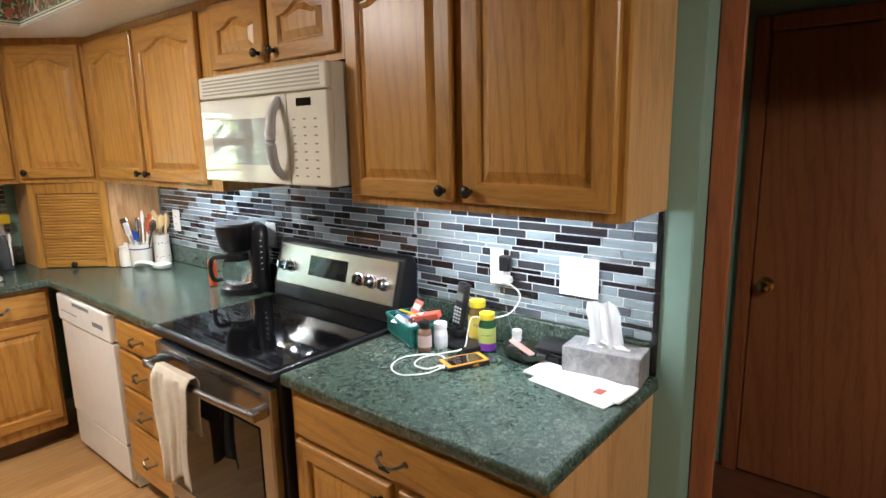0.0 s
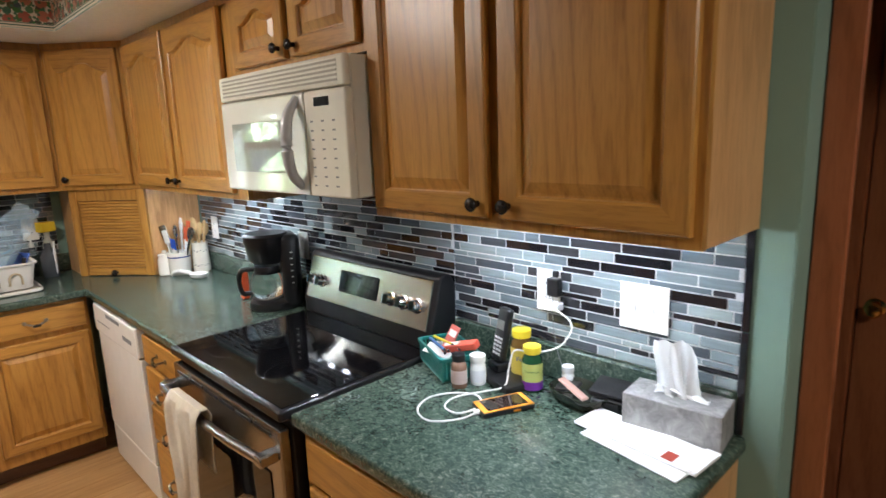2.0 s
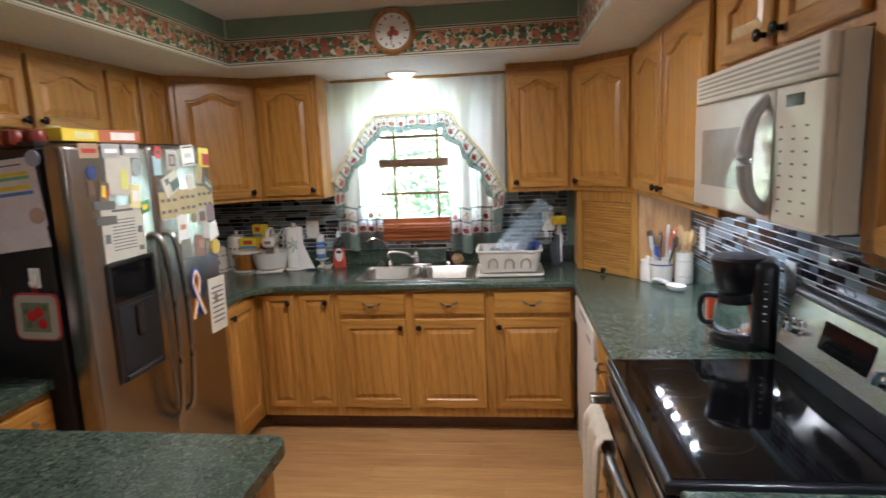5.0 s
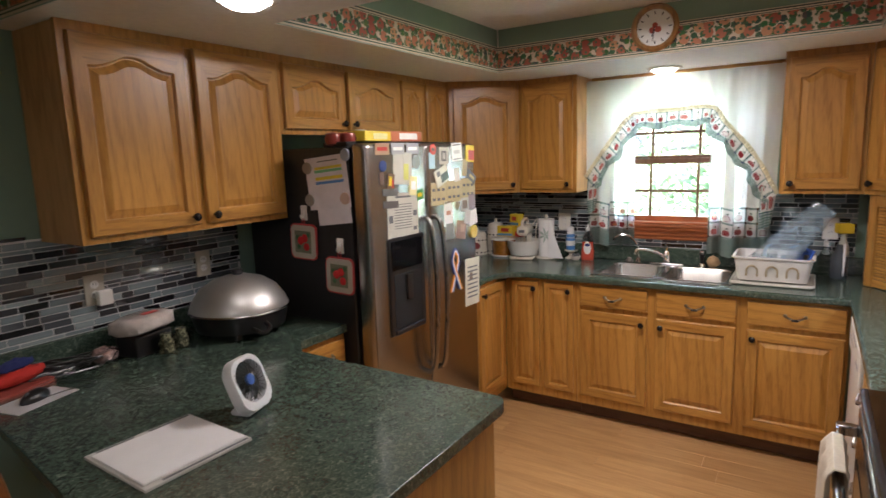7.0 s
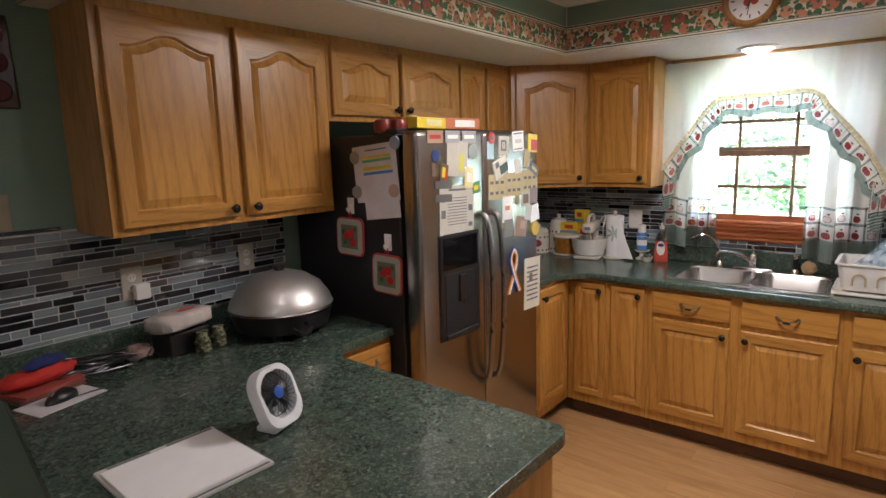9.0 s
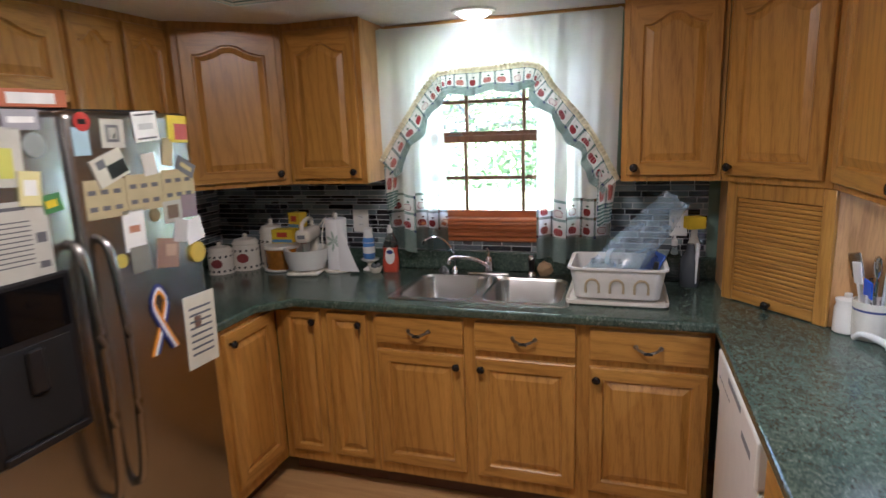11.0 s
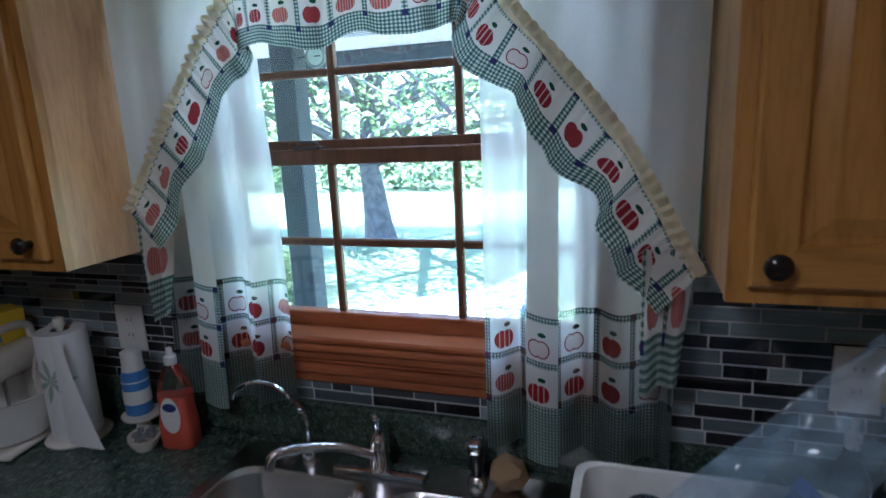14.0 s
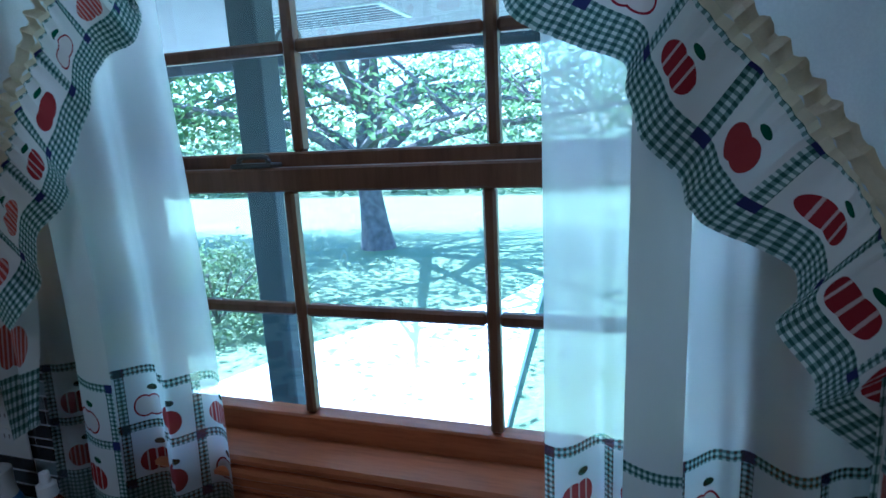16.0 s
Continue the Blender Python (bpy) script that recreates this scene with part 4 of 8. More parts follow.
def gather_pt(u, v):
    p = ruffle_pt(u, 1.0)
    f = u * 96
    i = min(95, int(f))
    t = (SWAG_EDGE[i + 1] - SWAG_EDGE[i]).normalized()
    s = acc[i] + (acc[i + 1] - acc[i]) * (f - i)
    n = Vector((-t.y, t.x, 0))
    return p + Vector((0.008 * math.sin(math.pi * v) + 0.004 * math.sin(s * 300), n.x * 0.018 * v, n.y * 0.018 * v + 0.002 * math.sin(s * 300)))


sheet(gb, gather_pt, 480, 4)
part("heading", gb, GATHER, swag, "gathered cream heading", smooth=True)
for nm, y0, y1 in (("tail", 0.285, 0.36), ("tail", 1.315, 1.400)):
    tb = bmesh.new()
    zt, zb = (1.47, 1.24) if y0 < 1 else (1.43, 1.17)
    sheet(tb, lambda u, v: Vector((0.004 + 0.014 * math.sin(u * 9 + v * 2), y0 - 0.86 + (y1 - y0) * u * (1 - 0.3 * (1 - v)), zb - 1.9 + (zt - zb) * v + 0.03 * u * (1 - v))), 24, 8, lambda u, v: (u * 0.14, v * 0.100))
    part(nm, tb, RUFFLE, swag, smooth=True)
rod = thing("curtain_rod", "thin white curtain rod across the window", "curtain rod", Matrix.Translation((XW + 0.118, 0.86, SWT)))
part("rod", tube_bm([(0, -0.588, 0), (0, 0.55, 0)], 0.006, 10), WHITE, rod, smooth=True)
for s in (-0.575, 0.53):
    part("bracket", box_bm(-0.116, 0.002, s, s + 0.012, -0.01, 0.01), WHITE, rod)

# ---- lights that show, and two added ceiling fittings ----


def can_light(x, y, label):
    c = thing("recessed_light", label, "ceiling light", Matrix.Translation((x, y, SZ)), "recessed lights")
    part("trim_ring", lathe_bm([(0.078, -0.001), (0.100, -0.001), (0.098, -0.010), (0.080, -0.014)], (0, 0, 0), 32, caps=False), WHITE, c, smooth=True)
    part("bulb", lathe_bm([(0.070, -0.001), (0.066, -0.022), (0.045, -0.034), (0.002, -0.038)], (0, 0, 0), 24), glow("bulb_glow", (1.0, 0.96, 0.88), 0.4), c, smooth=True)


can_light(-4.225, 0.775, "lit recessed ceiling light above the sink")
can_light(-1.66, 0.12, "lit recessed ceiling light above the peninsula")
# made-up glowing fittings round the two fill lamps, out of view
for x, y, lab in ((-2.75, 0.85, "added round glass fill light, unseen, in the raised kitchen ceiling"), (0.50, 1.65, "added round glass fill light, unseen, on the dining side")):
    c = thing("added_ceiling_light", lab, "ceiling light", Matrix.Translation((x, y, CH)), "ceiling lights")
    part("base", lathe_bm([(0.17, -0.001), (0.17, -0.02), (0.16, -0.03)], seg=32), BRASS, c, smooth=True)
    part("shade", lathe_bm([(0.155, -0.031), (0.15, -0.05), (0.11, -0.07), (0.002, -0.08)], seg=32), glow("shade_glow", (1, 0.86, 0.68), 0.07), c, smooth=True)
LED_GLOW = glow("led_glow", (0.84, 0.93, 1), 18)
for x, L in ((-1.28, 0.62), (-3.085, 0.66)):
    c = thing("under_cabinet_light", "slim white under-cabinet light bar with five lit LEDs", "light bar", Matrix.Translation((x, 2.128, UB + 0.024)), "under-cabinet lights")
    part("housing", box_bm(-L / 2, L / 2, -0.014, 0.014, -0.012, -0.001, bev=0.003), STEEL_DK, c)
    for i in range(5):
        part("led", lathe_bm([(0.012, 0), (0.011, -0.003), (0.002, -0.004)], (-L / 2 + L * (i + 0.5) / 5, 0, -0.0122), 12), LED_GLOW, c)

# ---- appliances ----


def label_bars(parent, boxes, material, name="print"):
    bm = bmesh.new()
    for b in boxes:
        bx(bm, *b)
    return part(name, bm, material, parent)


mw = thing("microwave", "bisque over-the-range microwave oven", "microwave", Matrix.Translation((-2.51, YR, 1.455)))
W = 0.752
part("body", box_bm(0, W, -0.375, -0.004, 0, 0.385, 0.004), BISQUE, mw)
part("underside", box_bm(0.02, W - 0.02, -0.35, -0.02, -0.006, -0.0005), BLACK, mw)
g = part("vent_grille", box_bm(0, W, -0.400, -0.3752, 0.303, 0.385, 0.008, 2), BISQUE, mw)
for i in range(5):
    # raised strips, coloured darker for the shade inside the slots
    part("slot", box_bm(0.03, W - 0.03, -0.4015, -0.3995, 0.316 + i * 0.0125, 0.322 + i * 0.0125), BISQUE_DK, g)
d = part("door", box_bm(0.0, 0.545, -0.400, -0.3752, 0.0, 0.299, 0.006, 2), plain("microwave_door_gloss", (0.66, 0.64, 0.57), 0.06, var=0.02, bumpy=0, coat=0.8), mw)
part("window", box_bm(0.075, 0.44, -0.4015, -0.3985, 0.065, 0.225, 0.0), plain("microwave_window", (0.30, 0.30, 0.28), 0.05, bumpy=0, coat=0.8), d, "grey screened glass")
part("handle", tube_bm(curve_pts([(0.505, -0.398, 0.025), (0.515, -0.438, 0.07), (0.522, -0.452, 0.15), (0.515, -0.438, 0.23), (0.505, -0.398, 0.285)], 20), lambda t: 0.012 + 0.006 * math.sin(math.pi * t), 12), plain("handle_grey", (0.52, 0.53, 0.56), 0.25), d, "curved grey handle", smooth=True)
cp = part("control_panel", box_bm(0.548, W, -0.400, -0.3752, 0.0, 0.299, 0.006, 2), BISQUE, mw)
part("display", box_bm(0.60, 0.675, -0.4012, -0.399, 0.255, 0.28), BLACK_GLASS, cp)
for _k in [(0.575 + (i % 3) * 0.055, 0.575 + (i % 3) * 0.055 + 0.014, -0.4005, -0.3995, 0.03 + (i // 3) * 0.026, 0.0345 + (i // 3) * 0.026) for i in range(24)]:
    part("print", box_bm(*_k), GREY_PAD, cp)

rg = thing("range", "black and stainless electric range with a smooth glass cooktop", "range", Matrix.Translation((-2.52, YR, 0)))
W = 0.76
part("body", box_bm(0.002, W - 0.002, -0.635, -0.03, 0.06, 0.895, 0.003), BLACK_MATT, rg)
ck = part("cooktop", box_bm(0, W, -0.672, -0.10, 0.897, 0.928, 0.008, 3), BLACK, rg, "black cooktop frame")
part("glass", box_bm(0.014, W - 0.014, -0.656, -0.127, 0.9285, 0.931, 0.001), BLACK_GLASS, ck, "black ceramic glass")
RINGS = plain("burner_ring_print", (0.022, 0.022, 0.024), 0.12, bumpy=0)
for cx, cy, r in ((0.21, -0.50, 0.115), (0.21, -0.24, 0.08), (0.55, -0.24, 0.105), (0.55, -0.50, 0.09)):
    part("burner_ring", lathe_bm([(r - 0.003, 0), (r, 0)], (cx, cy, 0.9314), 48, caps=False), RINGS, ck)
    part("burner_ring", lathe_bm([(r * 0.62, 0), (r * 0.62 + 0.002, 0)], (cx, cy, 0.9314), 48, caps=False), RINGS, ck)
bgm = bmesh.new()
prof = [(-0.125, 0.928), (-0.125, 0.985), (-0.075, 1.165), (-0.055, 1.178), (-0.025, 1.172), (-0.006, 1.14), (-0.006, 0.928)]
lo_ = [bgm.verts.new((0.0, y, z)) for y, z in prof]
hi_ = [bgm.verts.new((W, y, z)) for y, z in prof]
for i in range(len(prof)):
    bgm.faces.new((lo_[i], lo_[(i + 1) % len(prof)], hi_[(i + 1) % len(prof)], hi_[i]))
bgm.faces.new(lo_)
bgm.faces.new(hi_)
bg = part("backguard", bgm, BLACK, rg)
bevelled(bg, 0.008, 2)
slope = Matrix.Translation((0, -0.1255, 0.985)) @ Matrix.Rotation(math.atan2(-0.05, 0.18), 4, "X")
face = part("control_face", box_bm(0.022, W - 0.022, -0.006, 0.0, 0.008, 0.178, 0.003), plain("satin_steel", (0.52, 0.49, 0.43), 0.27, 1.0, var=0.06), bg, "brushed steel control face", m=slope)
part("display", box_bm(0.235, 0.47, -0.0085, -0.005, 0.062, 0.145, 0.002), BLACK_GLASS, face)
for x in (0.068, 0.120, 0.545, 0.612, 0.682):
    kn = part("control_knob", lathe_bm([(0.026, 0), (0.026, 0.004), (0.021, 0.006), (0.019, 0.026), (0.016, 0.030), (0.002, 0.030)], (x, -0.006, 0.085), 20, "Y"), CHROME, face, smooth=True)
    part("grip", box_bm(x - 0.004, x + 0.004, -0.046, -0.034, 0.068, 0.102, 0.002), CHROME, kn)
od = part("oven_door", box_bm(0.012, W - 0.012, -0.672, -0.636, 0.225, 0.872, 0.006, 2), STEEL, rg, "stainless oven door")
part("window", box_bm(0.075, W - 0.075, -0.6745, -0.671, 0.30, 0.73, 0.004), BLACK_GLASS, od, "black oven window")
for i in range(6):
    part("vent_slot", box_bm(0.05 + i * 0.112, 0.145 + i * 0.112, -0.674, -0.671, 0.842, 0.852), BLACK, od)
hb_ = bmesh.new()
tube(hb_, curve_pts([(0.03, -0.715, 0.800), (0.2, -0.728, 0.800), (0.38, -0.731, 0.800), (0.56, -0.728, 0.800), (W - 0.03, -0.715, 0.800)], 20), 0.014, 12)
for x in (0.035, W - 0.035):
    bx(hb_, x - 0.018, x + 0.018, -0.728, -0.672, 0.784, 0.816, 0.004)
part("handle", hb_, STEEL, od, "steel oven handle", smooth=True)
part("storage_drawer", box_bm(0.012, W - 0.012, -0.668, -0.636, 0.065, 0.215, 0.006, 2), STEEL, rg)
part("badge", lathe_bm([(0.014, 0), (0.013, 0.002), (0.001, 0.002)], (W / 2, -0.6725, 0.262), 16, "Y"), STEEL_DK, od)

tw = thing("dish_towel", "cream cotton towel hung over the oven handle", "towel", Matrix.Translation((-2.235, 1.665, 0.82)))


def towel_f(u, v):
    # over the handle, long in front and short behind
    s = v * 0.62
    x = (u - 0.5) * 0.235 + 0.012 * math.sin(v * 9 + u * 4) + 0.03 * v * (0.5 - u)
    wob = 0.008 * math.sin(u * 14 + 1) * min(1, v * 2) + 0.004 * math.sin(u * 31)
    if s < 0.20:
        return Vector((x, 0.024 + wob * 0.4, -0.20 + s))
    if s < 0.24:
        a = (s - 0.20) / 0.04 * math.pi
        return Vector((x, 0.003 + 0.021 * math.cos(a), 0.002 + 0.020 * math.sin(a)))
    d = s - 0.24
    return Vector((x * (1 - 0.5 * max(0, d - 0.2)), -0.020 - wob - 0.01 * d, -d * (1 + 0.10 * math.sin(u * 5 + 0.6) + 0.22 * max(0, u - 0.62))))


tbm = bmesh.new()
sheet(tbm, towel_f, 30, 44)
tp = part("cloth", tbm, TOWEL, tw, smooth=True)
sd = tp.modifiers.new("solid", "SOLIDIFY")
sd.thickness = 0.003

dwm = thing("dishwasher", "white built-in dishwasher with a control strip", "dishwasher", Matrix.Translation((-3.665, YR, 0)))
part("body", box_bm(0.0, 0.64, -0.60, -0.03, 0.01, 0.872), WHITE, dwm)
part("door", box_bm(0.004, 0.636, -0.632, -0.601, 0.235, 0.725, 0.006, 2), WHITE, dwm)
cpn = part("control_strip", box_bm(0.004, 0.636, -0.642, -0.601, 0.732, 0.868, 0.008, 2), WHITE, dwm)
part("handle_recess", box_bm(0.22, 0.42, -0.6435, -0.641, 0.835, 0.852), GREY_PAD, cpn)
for _k in [(0.06 + i * 0.035, 0.08 + i * 0.035, -0.6428, -0.6415, 0.785, 0.792) for i in range(6)] + [(0.45, 0.57, -0.6428, -0.6415, 0.78, 0.80)]:
    part("print", box_bm(*_k), GREY_PAD, cpn)
part("kick_panel", box_bm(0.004, 0.636, -0.628, -0.601, 0.05, 0.225, 0.005, 2), WHITE, dwm)

fr = thing("refrigerator", "stainless side-by-side refrigerator with black sides, covered in magnets", "refrigerator", Matrix.Translation((-2.363, YF, 0)) @ Matrix.Rotation(radians(180), 4, "Z"))
FW, FD, FH = 0.952, 0.80, 1.73        # local x runs to world -x, front at -FD
part("body", box_bm(0, FW, -0.70, -0.03, 0.03, FH - 0.01, 0.006), BLACK_MATT, fr)
part("top_cap", box_bm(0.01, FW - 0.01, -0.69, -0.55, FH - 0.0095, FH + 0.012, 0.004), BLACK, fr)
part("grille", box_bm(0.01, FW - 0.01, -0.74, -0.701, 0.02, 0.10), BLACK, fr)
FSPLIT = 0.46
fd1 = part("freezer_door", box_bm(0.003, FSPLIT - 0.003, -FD, -0.708, 0.11, FH, 0.022, 3), STEEL, fr, "stainless freezer door with a dispenser", smooth=True)
fd2 = part("refrigerator_door", box_bm(FSPLIT + 0.003, FW - 0.003, -FD, -0.708, 0.11, FH, 0.022, 3), STEEL, fr, "stainless door covered in magnets", smooth=True)
for p, x in ((fd1, FSPLIT - 0.045), (fd2, FSPLIT + 0.045)):
    part("handle", tube_bm(curve_pts([(x, -FD + 0.004, 1.37), (x, -FD - 0.045, 1.33), (x, -FD - 0.068, 1.10), (x, -FD - 0.068, 0.88), (x, -FD - 0.045, 0.62), (x, -FD + 0.004, 0.57)], 28), 0.0135, 10), STEEL, p, "bowed steel handle", smooth=True)
dp = part("dispenser", box_bm(0.115, 0.40, -FD - 0.010, -FD + 0.003, 0.84, 1.30, 0.006), BLACK, fd1, "black ice and water dispenser")
rec = bmesh.new()
bx(rec, 0.135, 0.38, -FD - 0.0125, -FD - 0.0095, 1.15, 1.285, 0.002)
part("dispenser_panel", rec, BLACK_GLASS, dp)
part("dispenser_recess", box_bm(0.145, 0.37, -FD - 0.0122, -FD - 0.0095, 0.875, 1.13, 0.001), plain("deep_black", (0.003, 0.003, 0.003), 0.7), dp)
part("drip_tray", box_bm(0.14, 0.375, -FD - 0.022, -FD - 0.0095, 0.845, 0.868, 0.003), BLACK, dp)
part("lever", box_bm(0.235, 0.28, -FD - 0.024, -FD - 0.0125, 1.00, 1.12, 0.004), BLACK, dp)

# ---- sink and taps ----
snk = thing("sink", "stainless double-bowl drop-in sink", "sink", Matrix.Translation(((SX0 + SX1) / 2, (SY0 + SY1) / 2, CT)))
hx, hy = (SX1 - SX0) / 2, (SY1 - SY0) / 2


def rrect(x0, x1, y0, y1, r, n=5):
    out = []
    for cx, cy, a0 in ((x1 - r, y1 - r, 0), (x0 + r, y1 - r, 90), (x0 + r, y0 + r, 180), (x1 - r, y0 + r, 270)):
        for k in range(n + 1):
            a = radians(a0 + 90 * k / n)
            out.append((cx + r * math.cos(a), cy + r * math.sin(a)))
    return out


def loft(bm, loops, cap0=False, cap1=True):
    rings = [[bm.verts.new(p) for p in lp] for lp in loops]
    n = len(rings[0])
    for a, b in zip(rings, rings[1:]):
        for i in range(n):
            bm.faces.new((a[i], a[(i + 1) % n], b[(i + 1) % n], b[i]))
    if cap0:
        bm.faces.new(rings[0])
    if cap1:
        bm.faces.new(rings[-1])
    return bm


SINK_STEEL = plain("sink_steel", (0.50, 0.49, 0.47), 0.26, 1.0, var=0.1, scale=10)
rim = bmesh.new()
bowls = [(-hx + 0.095, hx - 0.03, -hy + 0.03, -0.018), (-hx + 0.095, hx - 0.03, 0.018, hy - 0.03)]
for lp in [rrect(-hx, hx, -hy, hy, 0.03)] + [rrect(*b, 0.06) for b in bowls]:
    vs = [rim.verts.new((x, y, 0.006)) for x, y in lp]
    for i in range(len(vs)):
        rim.edges.new((vs[i], vs[(i + 1) % len(vs)]))
bmesh.ops.triangle_fill(rim, use_beauty=True, edges=rim.edges[:])
lp = rrect(-hx, hx, -hy, hy, 0.03)
lp2 = rrect(-hx - 0.006, hx + 0.006, -hy - 0.006, hy + 0.006, 0.035)
loft(rim, [[(x, y, 0.006) for x, y in lp], [(x, y, 0.001) for x, y in lp2]], cap1=False)
part("rim", rim, SINK_STEEL, snk)
for b in bowls:
    bb_ = bmesh.new()
    sp = [(0.0, 0.006, 0.06), (0.008, -0.004, 0.06), (0.014, -0.13, 0.065), (0.03, -0.155, 0.06), (0.06, -0.165, 0.05)]
    loft(bb_, [[(x, y, z) for x, y in rrect(b[0] + i_, b[1] - i_, b[2] + i_, b[3] - i_, r)] for i_, z, r in sp])
    bw = part("bowl", bb_, SINK_STEEL, snk, smooth=True)
    part("drain", lathe_bm([(0.045, 0.003), (0.043, 0.004), (0.02, -0.001), (0.002, -0.001)], ((b[0] + b[1]) / 2, (b[2] + b[3]) / 2, -0.165), 20, caps=False), CHROME, bw, smooth=True)


def at_sink(x, y):
    return Matrix.Translation((x, y, CT + 0.0062))


fc = thing("kitchen_faucet", "chrome single-lever kitchen faucet on the sink deck", "faucet", at_sink(-4.315, 0.80))
part("deck_plate", box_bm(-0.025, 0.025, -0.105, 0.105, 0, 0.012, 0.006, 2), CHROME, fc, smooth=True)
part("body", lathe_bm([(0.024, 0.012), (0.022, 0.05), (0.020, 0.075), (0.012, 0.088), (0.002, 0.09)], seg=20), CHROME, fc, smooth=True)
part("spout", tube_bm(curve_pts([(0.012, -0.005, 0.045), (0.06, -0.05, 0.085), (0.11, -0.105, 0.105), (0.15, -0.15, 0.108), (0.158, -0.16, 0.08)], 18), 0.010, 10), CHROME, fc, smooth=True)
part("lever", tube_bm([(0, 0, 0.085), (-0.006, -0.004, 0.115), (-0.004, -0.012, 0.13)], 0.007, 8), CHROME, fc, smooth=True)
ff = thing("filter_tap", "slim chrome gooseneck filter tap", "faucet", at_sink(-4.33, 0.62))
part("base", lathe_bm([(0.020, 0), (0.018, 0.015), (0.010, 0.03)], seg=16), CHROME, ff, smooth=True)
part("spout", tube_bm(curve_pts([(0, 0, 0.025), (0, -0.005, 0.10), (0.015, -0.05, 0.165), (0.03, -0.10, 0.185), (0.04, -0.145, 0.165), (0.042, -0.155, 0.145)], 20), 0.0055, 8), CHROME, ff, smooth=True)
sdp = thing("soap_pump", "small chrome soap dispenser on the sink deck", "soap dispenser", at_sink(-4.33, 0.56))
part("base", lathe_bm([(0.026, 0), (0.026, 0.006), (0.014, 0.02), (0.012, 0.026), (0.002, 0.03)], seg=18), STEEL_DK, sdp, smooth=True)
sp_ = thing("side_sprayer", "black and chrome side sprayer", "sprayer", at_sink(-4.325, 1.01))
part("collar", lathe_bm([(0.022, 0), (0.020, 0.012), (0.013, 0.02)], seg=16), CHROME, sp_, smooth=True)
part("stem", lathe_bm([(0.011, 0.018), (0.014, 0.05), (0.016, 0.085), (0.010, 0.095)], seg=14), BLACK, sp_, smooth=True)
part("head", box_bm(-0.014, 0.030, -0.013, 0.013, 0.078, 0.10, 0.006, 2), CHROME, sp_, smooth=True)

# ---- small things: helpers ----
COL = {}


def paint(r, g, b, rough=0.4, metal=0.0, coat=0.0):
    key = (r, g, b, rough, metal, coat)
    if key not in COL:
        COL[key] = plain("colour_%02d" % len(COL), (r, g, b), rough, metal, var=0.07, coat=coat)
    return COL[key]


RED, NAVY, YELLOW, ORANGE = paint(0.42, 0.03, 0.025), paint(0.02, 0.035, 0.16), paint(0.72, 0.55, 0.03), paint(0.75, 0.28, 0.02)
GREEN, CREAM, SKYB = paint(0.06, 0.20, 0.07), paint(0.70, 0.64, 0.50), paint(0.07, 0.22, 0.55)
WHITEP = paint(0.78, 0.78, 0.76, 0.35)
CLEAR = glass("clear_plastic", (0.93, 0.96, 0.98), 0.08, 1.3)
CLEARGLASS = glass("clear_glass", (0.95, 0.97, 0.97), 0.0, 1.45)


def on_counter(x, y, rz=0):
    return Matrix.Translation((x, y, CT + 0.001)) @ Matrix.Rotation(radians(rz), 4, "Z")


def bottle(name, label, cat, x, y, r, h, body, cap, lab=None, neck=0.62, cap_h=0.022, lab_z=(0.18, 0.68)):
    t = thing(name, label, cat, on_counter(x, y))
    hb2 = h - cap_h
    b = part("body", lathe_bm([(r * 0.92, 0), (r, 0.004), (r, hb2 * 0.80), (r * 0.9, hb2 * 0.9), (r * neck, hb2 * 0.96), (r * neck, hb2)], seg=24), body, t, smooth=True)
    part("cap", lathe_bm([(r * neck * 1.15, hb2 + 0.0005), (r * neck * 1.18, hb2 + 0.003), (r * neck * 1.18, h - 0.002), (r * neck, h), (0.001, h)], seg=24), cap, t, smooth=True)
    if lab:
        lb = part("label", lathe_bm([(r + 0.0006, hb2 * lab_z[0]), (r + 0.0006, hb2 * lab_z[1])], seg=24, caps=False), lab, t, smooth=True)
    return t


def plate(name, label, cat, m, w, h, kind_, mat=None):
    """A wall plate lying in local xz with its front at -y."""
    t = thing(name, label, cat, m, "wall plates")
    part("plate", box_bm(-w / 2, w / 2, -0.006, -0.0005, -h / 2, h / 2, bev=0.0025, seg=2), mat or PLATE, t)
    if kind_ == "outlet":
        for s in (-0.02, 0.02):
            o = part("socket", lathe_bm([(0.0165, 0), (0.0165, 0.0012), (0.001, 0.0012)], (0, -0.006, s), 20, "Y"), WHITEP, t)
            for dx in (-0.006, 0.006):
                part("slot", box_bm(dx - 0.001, dx + 0.001, -0.0076, -0.0070, s - 0.002, s + 0.006), BLACK, o)
    elif kind_ == "switches":
        for dx in (-0.023, 0.023):
            part("toggle", box_bm(dx - 0.005, dx + 0.005, -0.014, -0.006, -0.012, 0.006, bev=0.002), WHITEP, t)
    else:
        part("jack", box_bm(-0.008, 0.008, -0.009, -0.006, -0.008, 0.008, bev=0.001), paint(0.3, 0.27, 0.2), t)
    return t


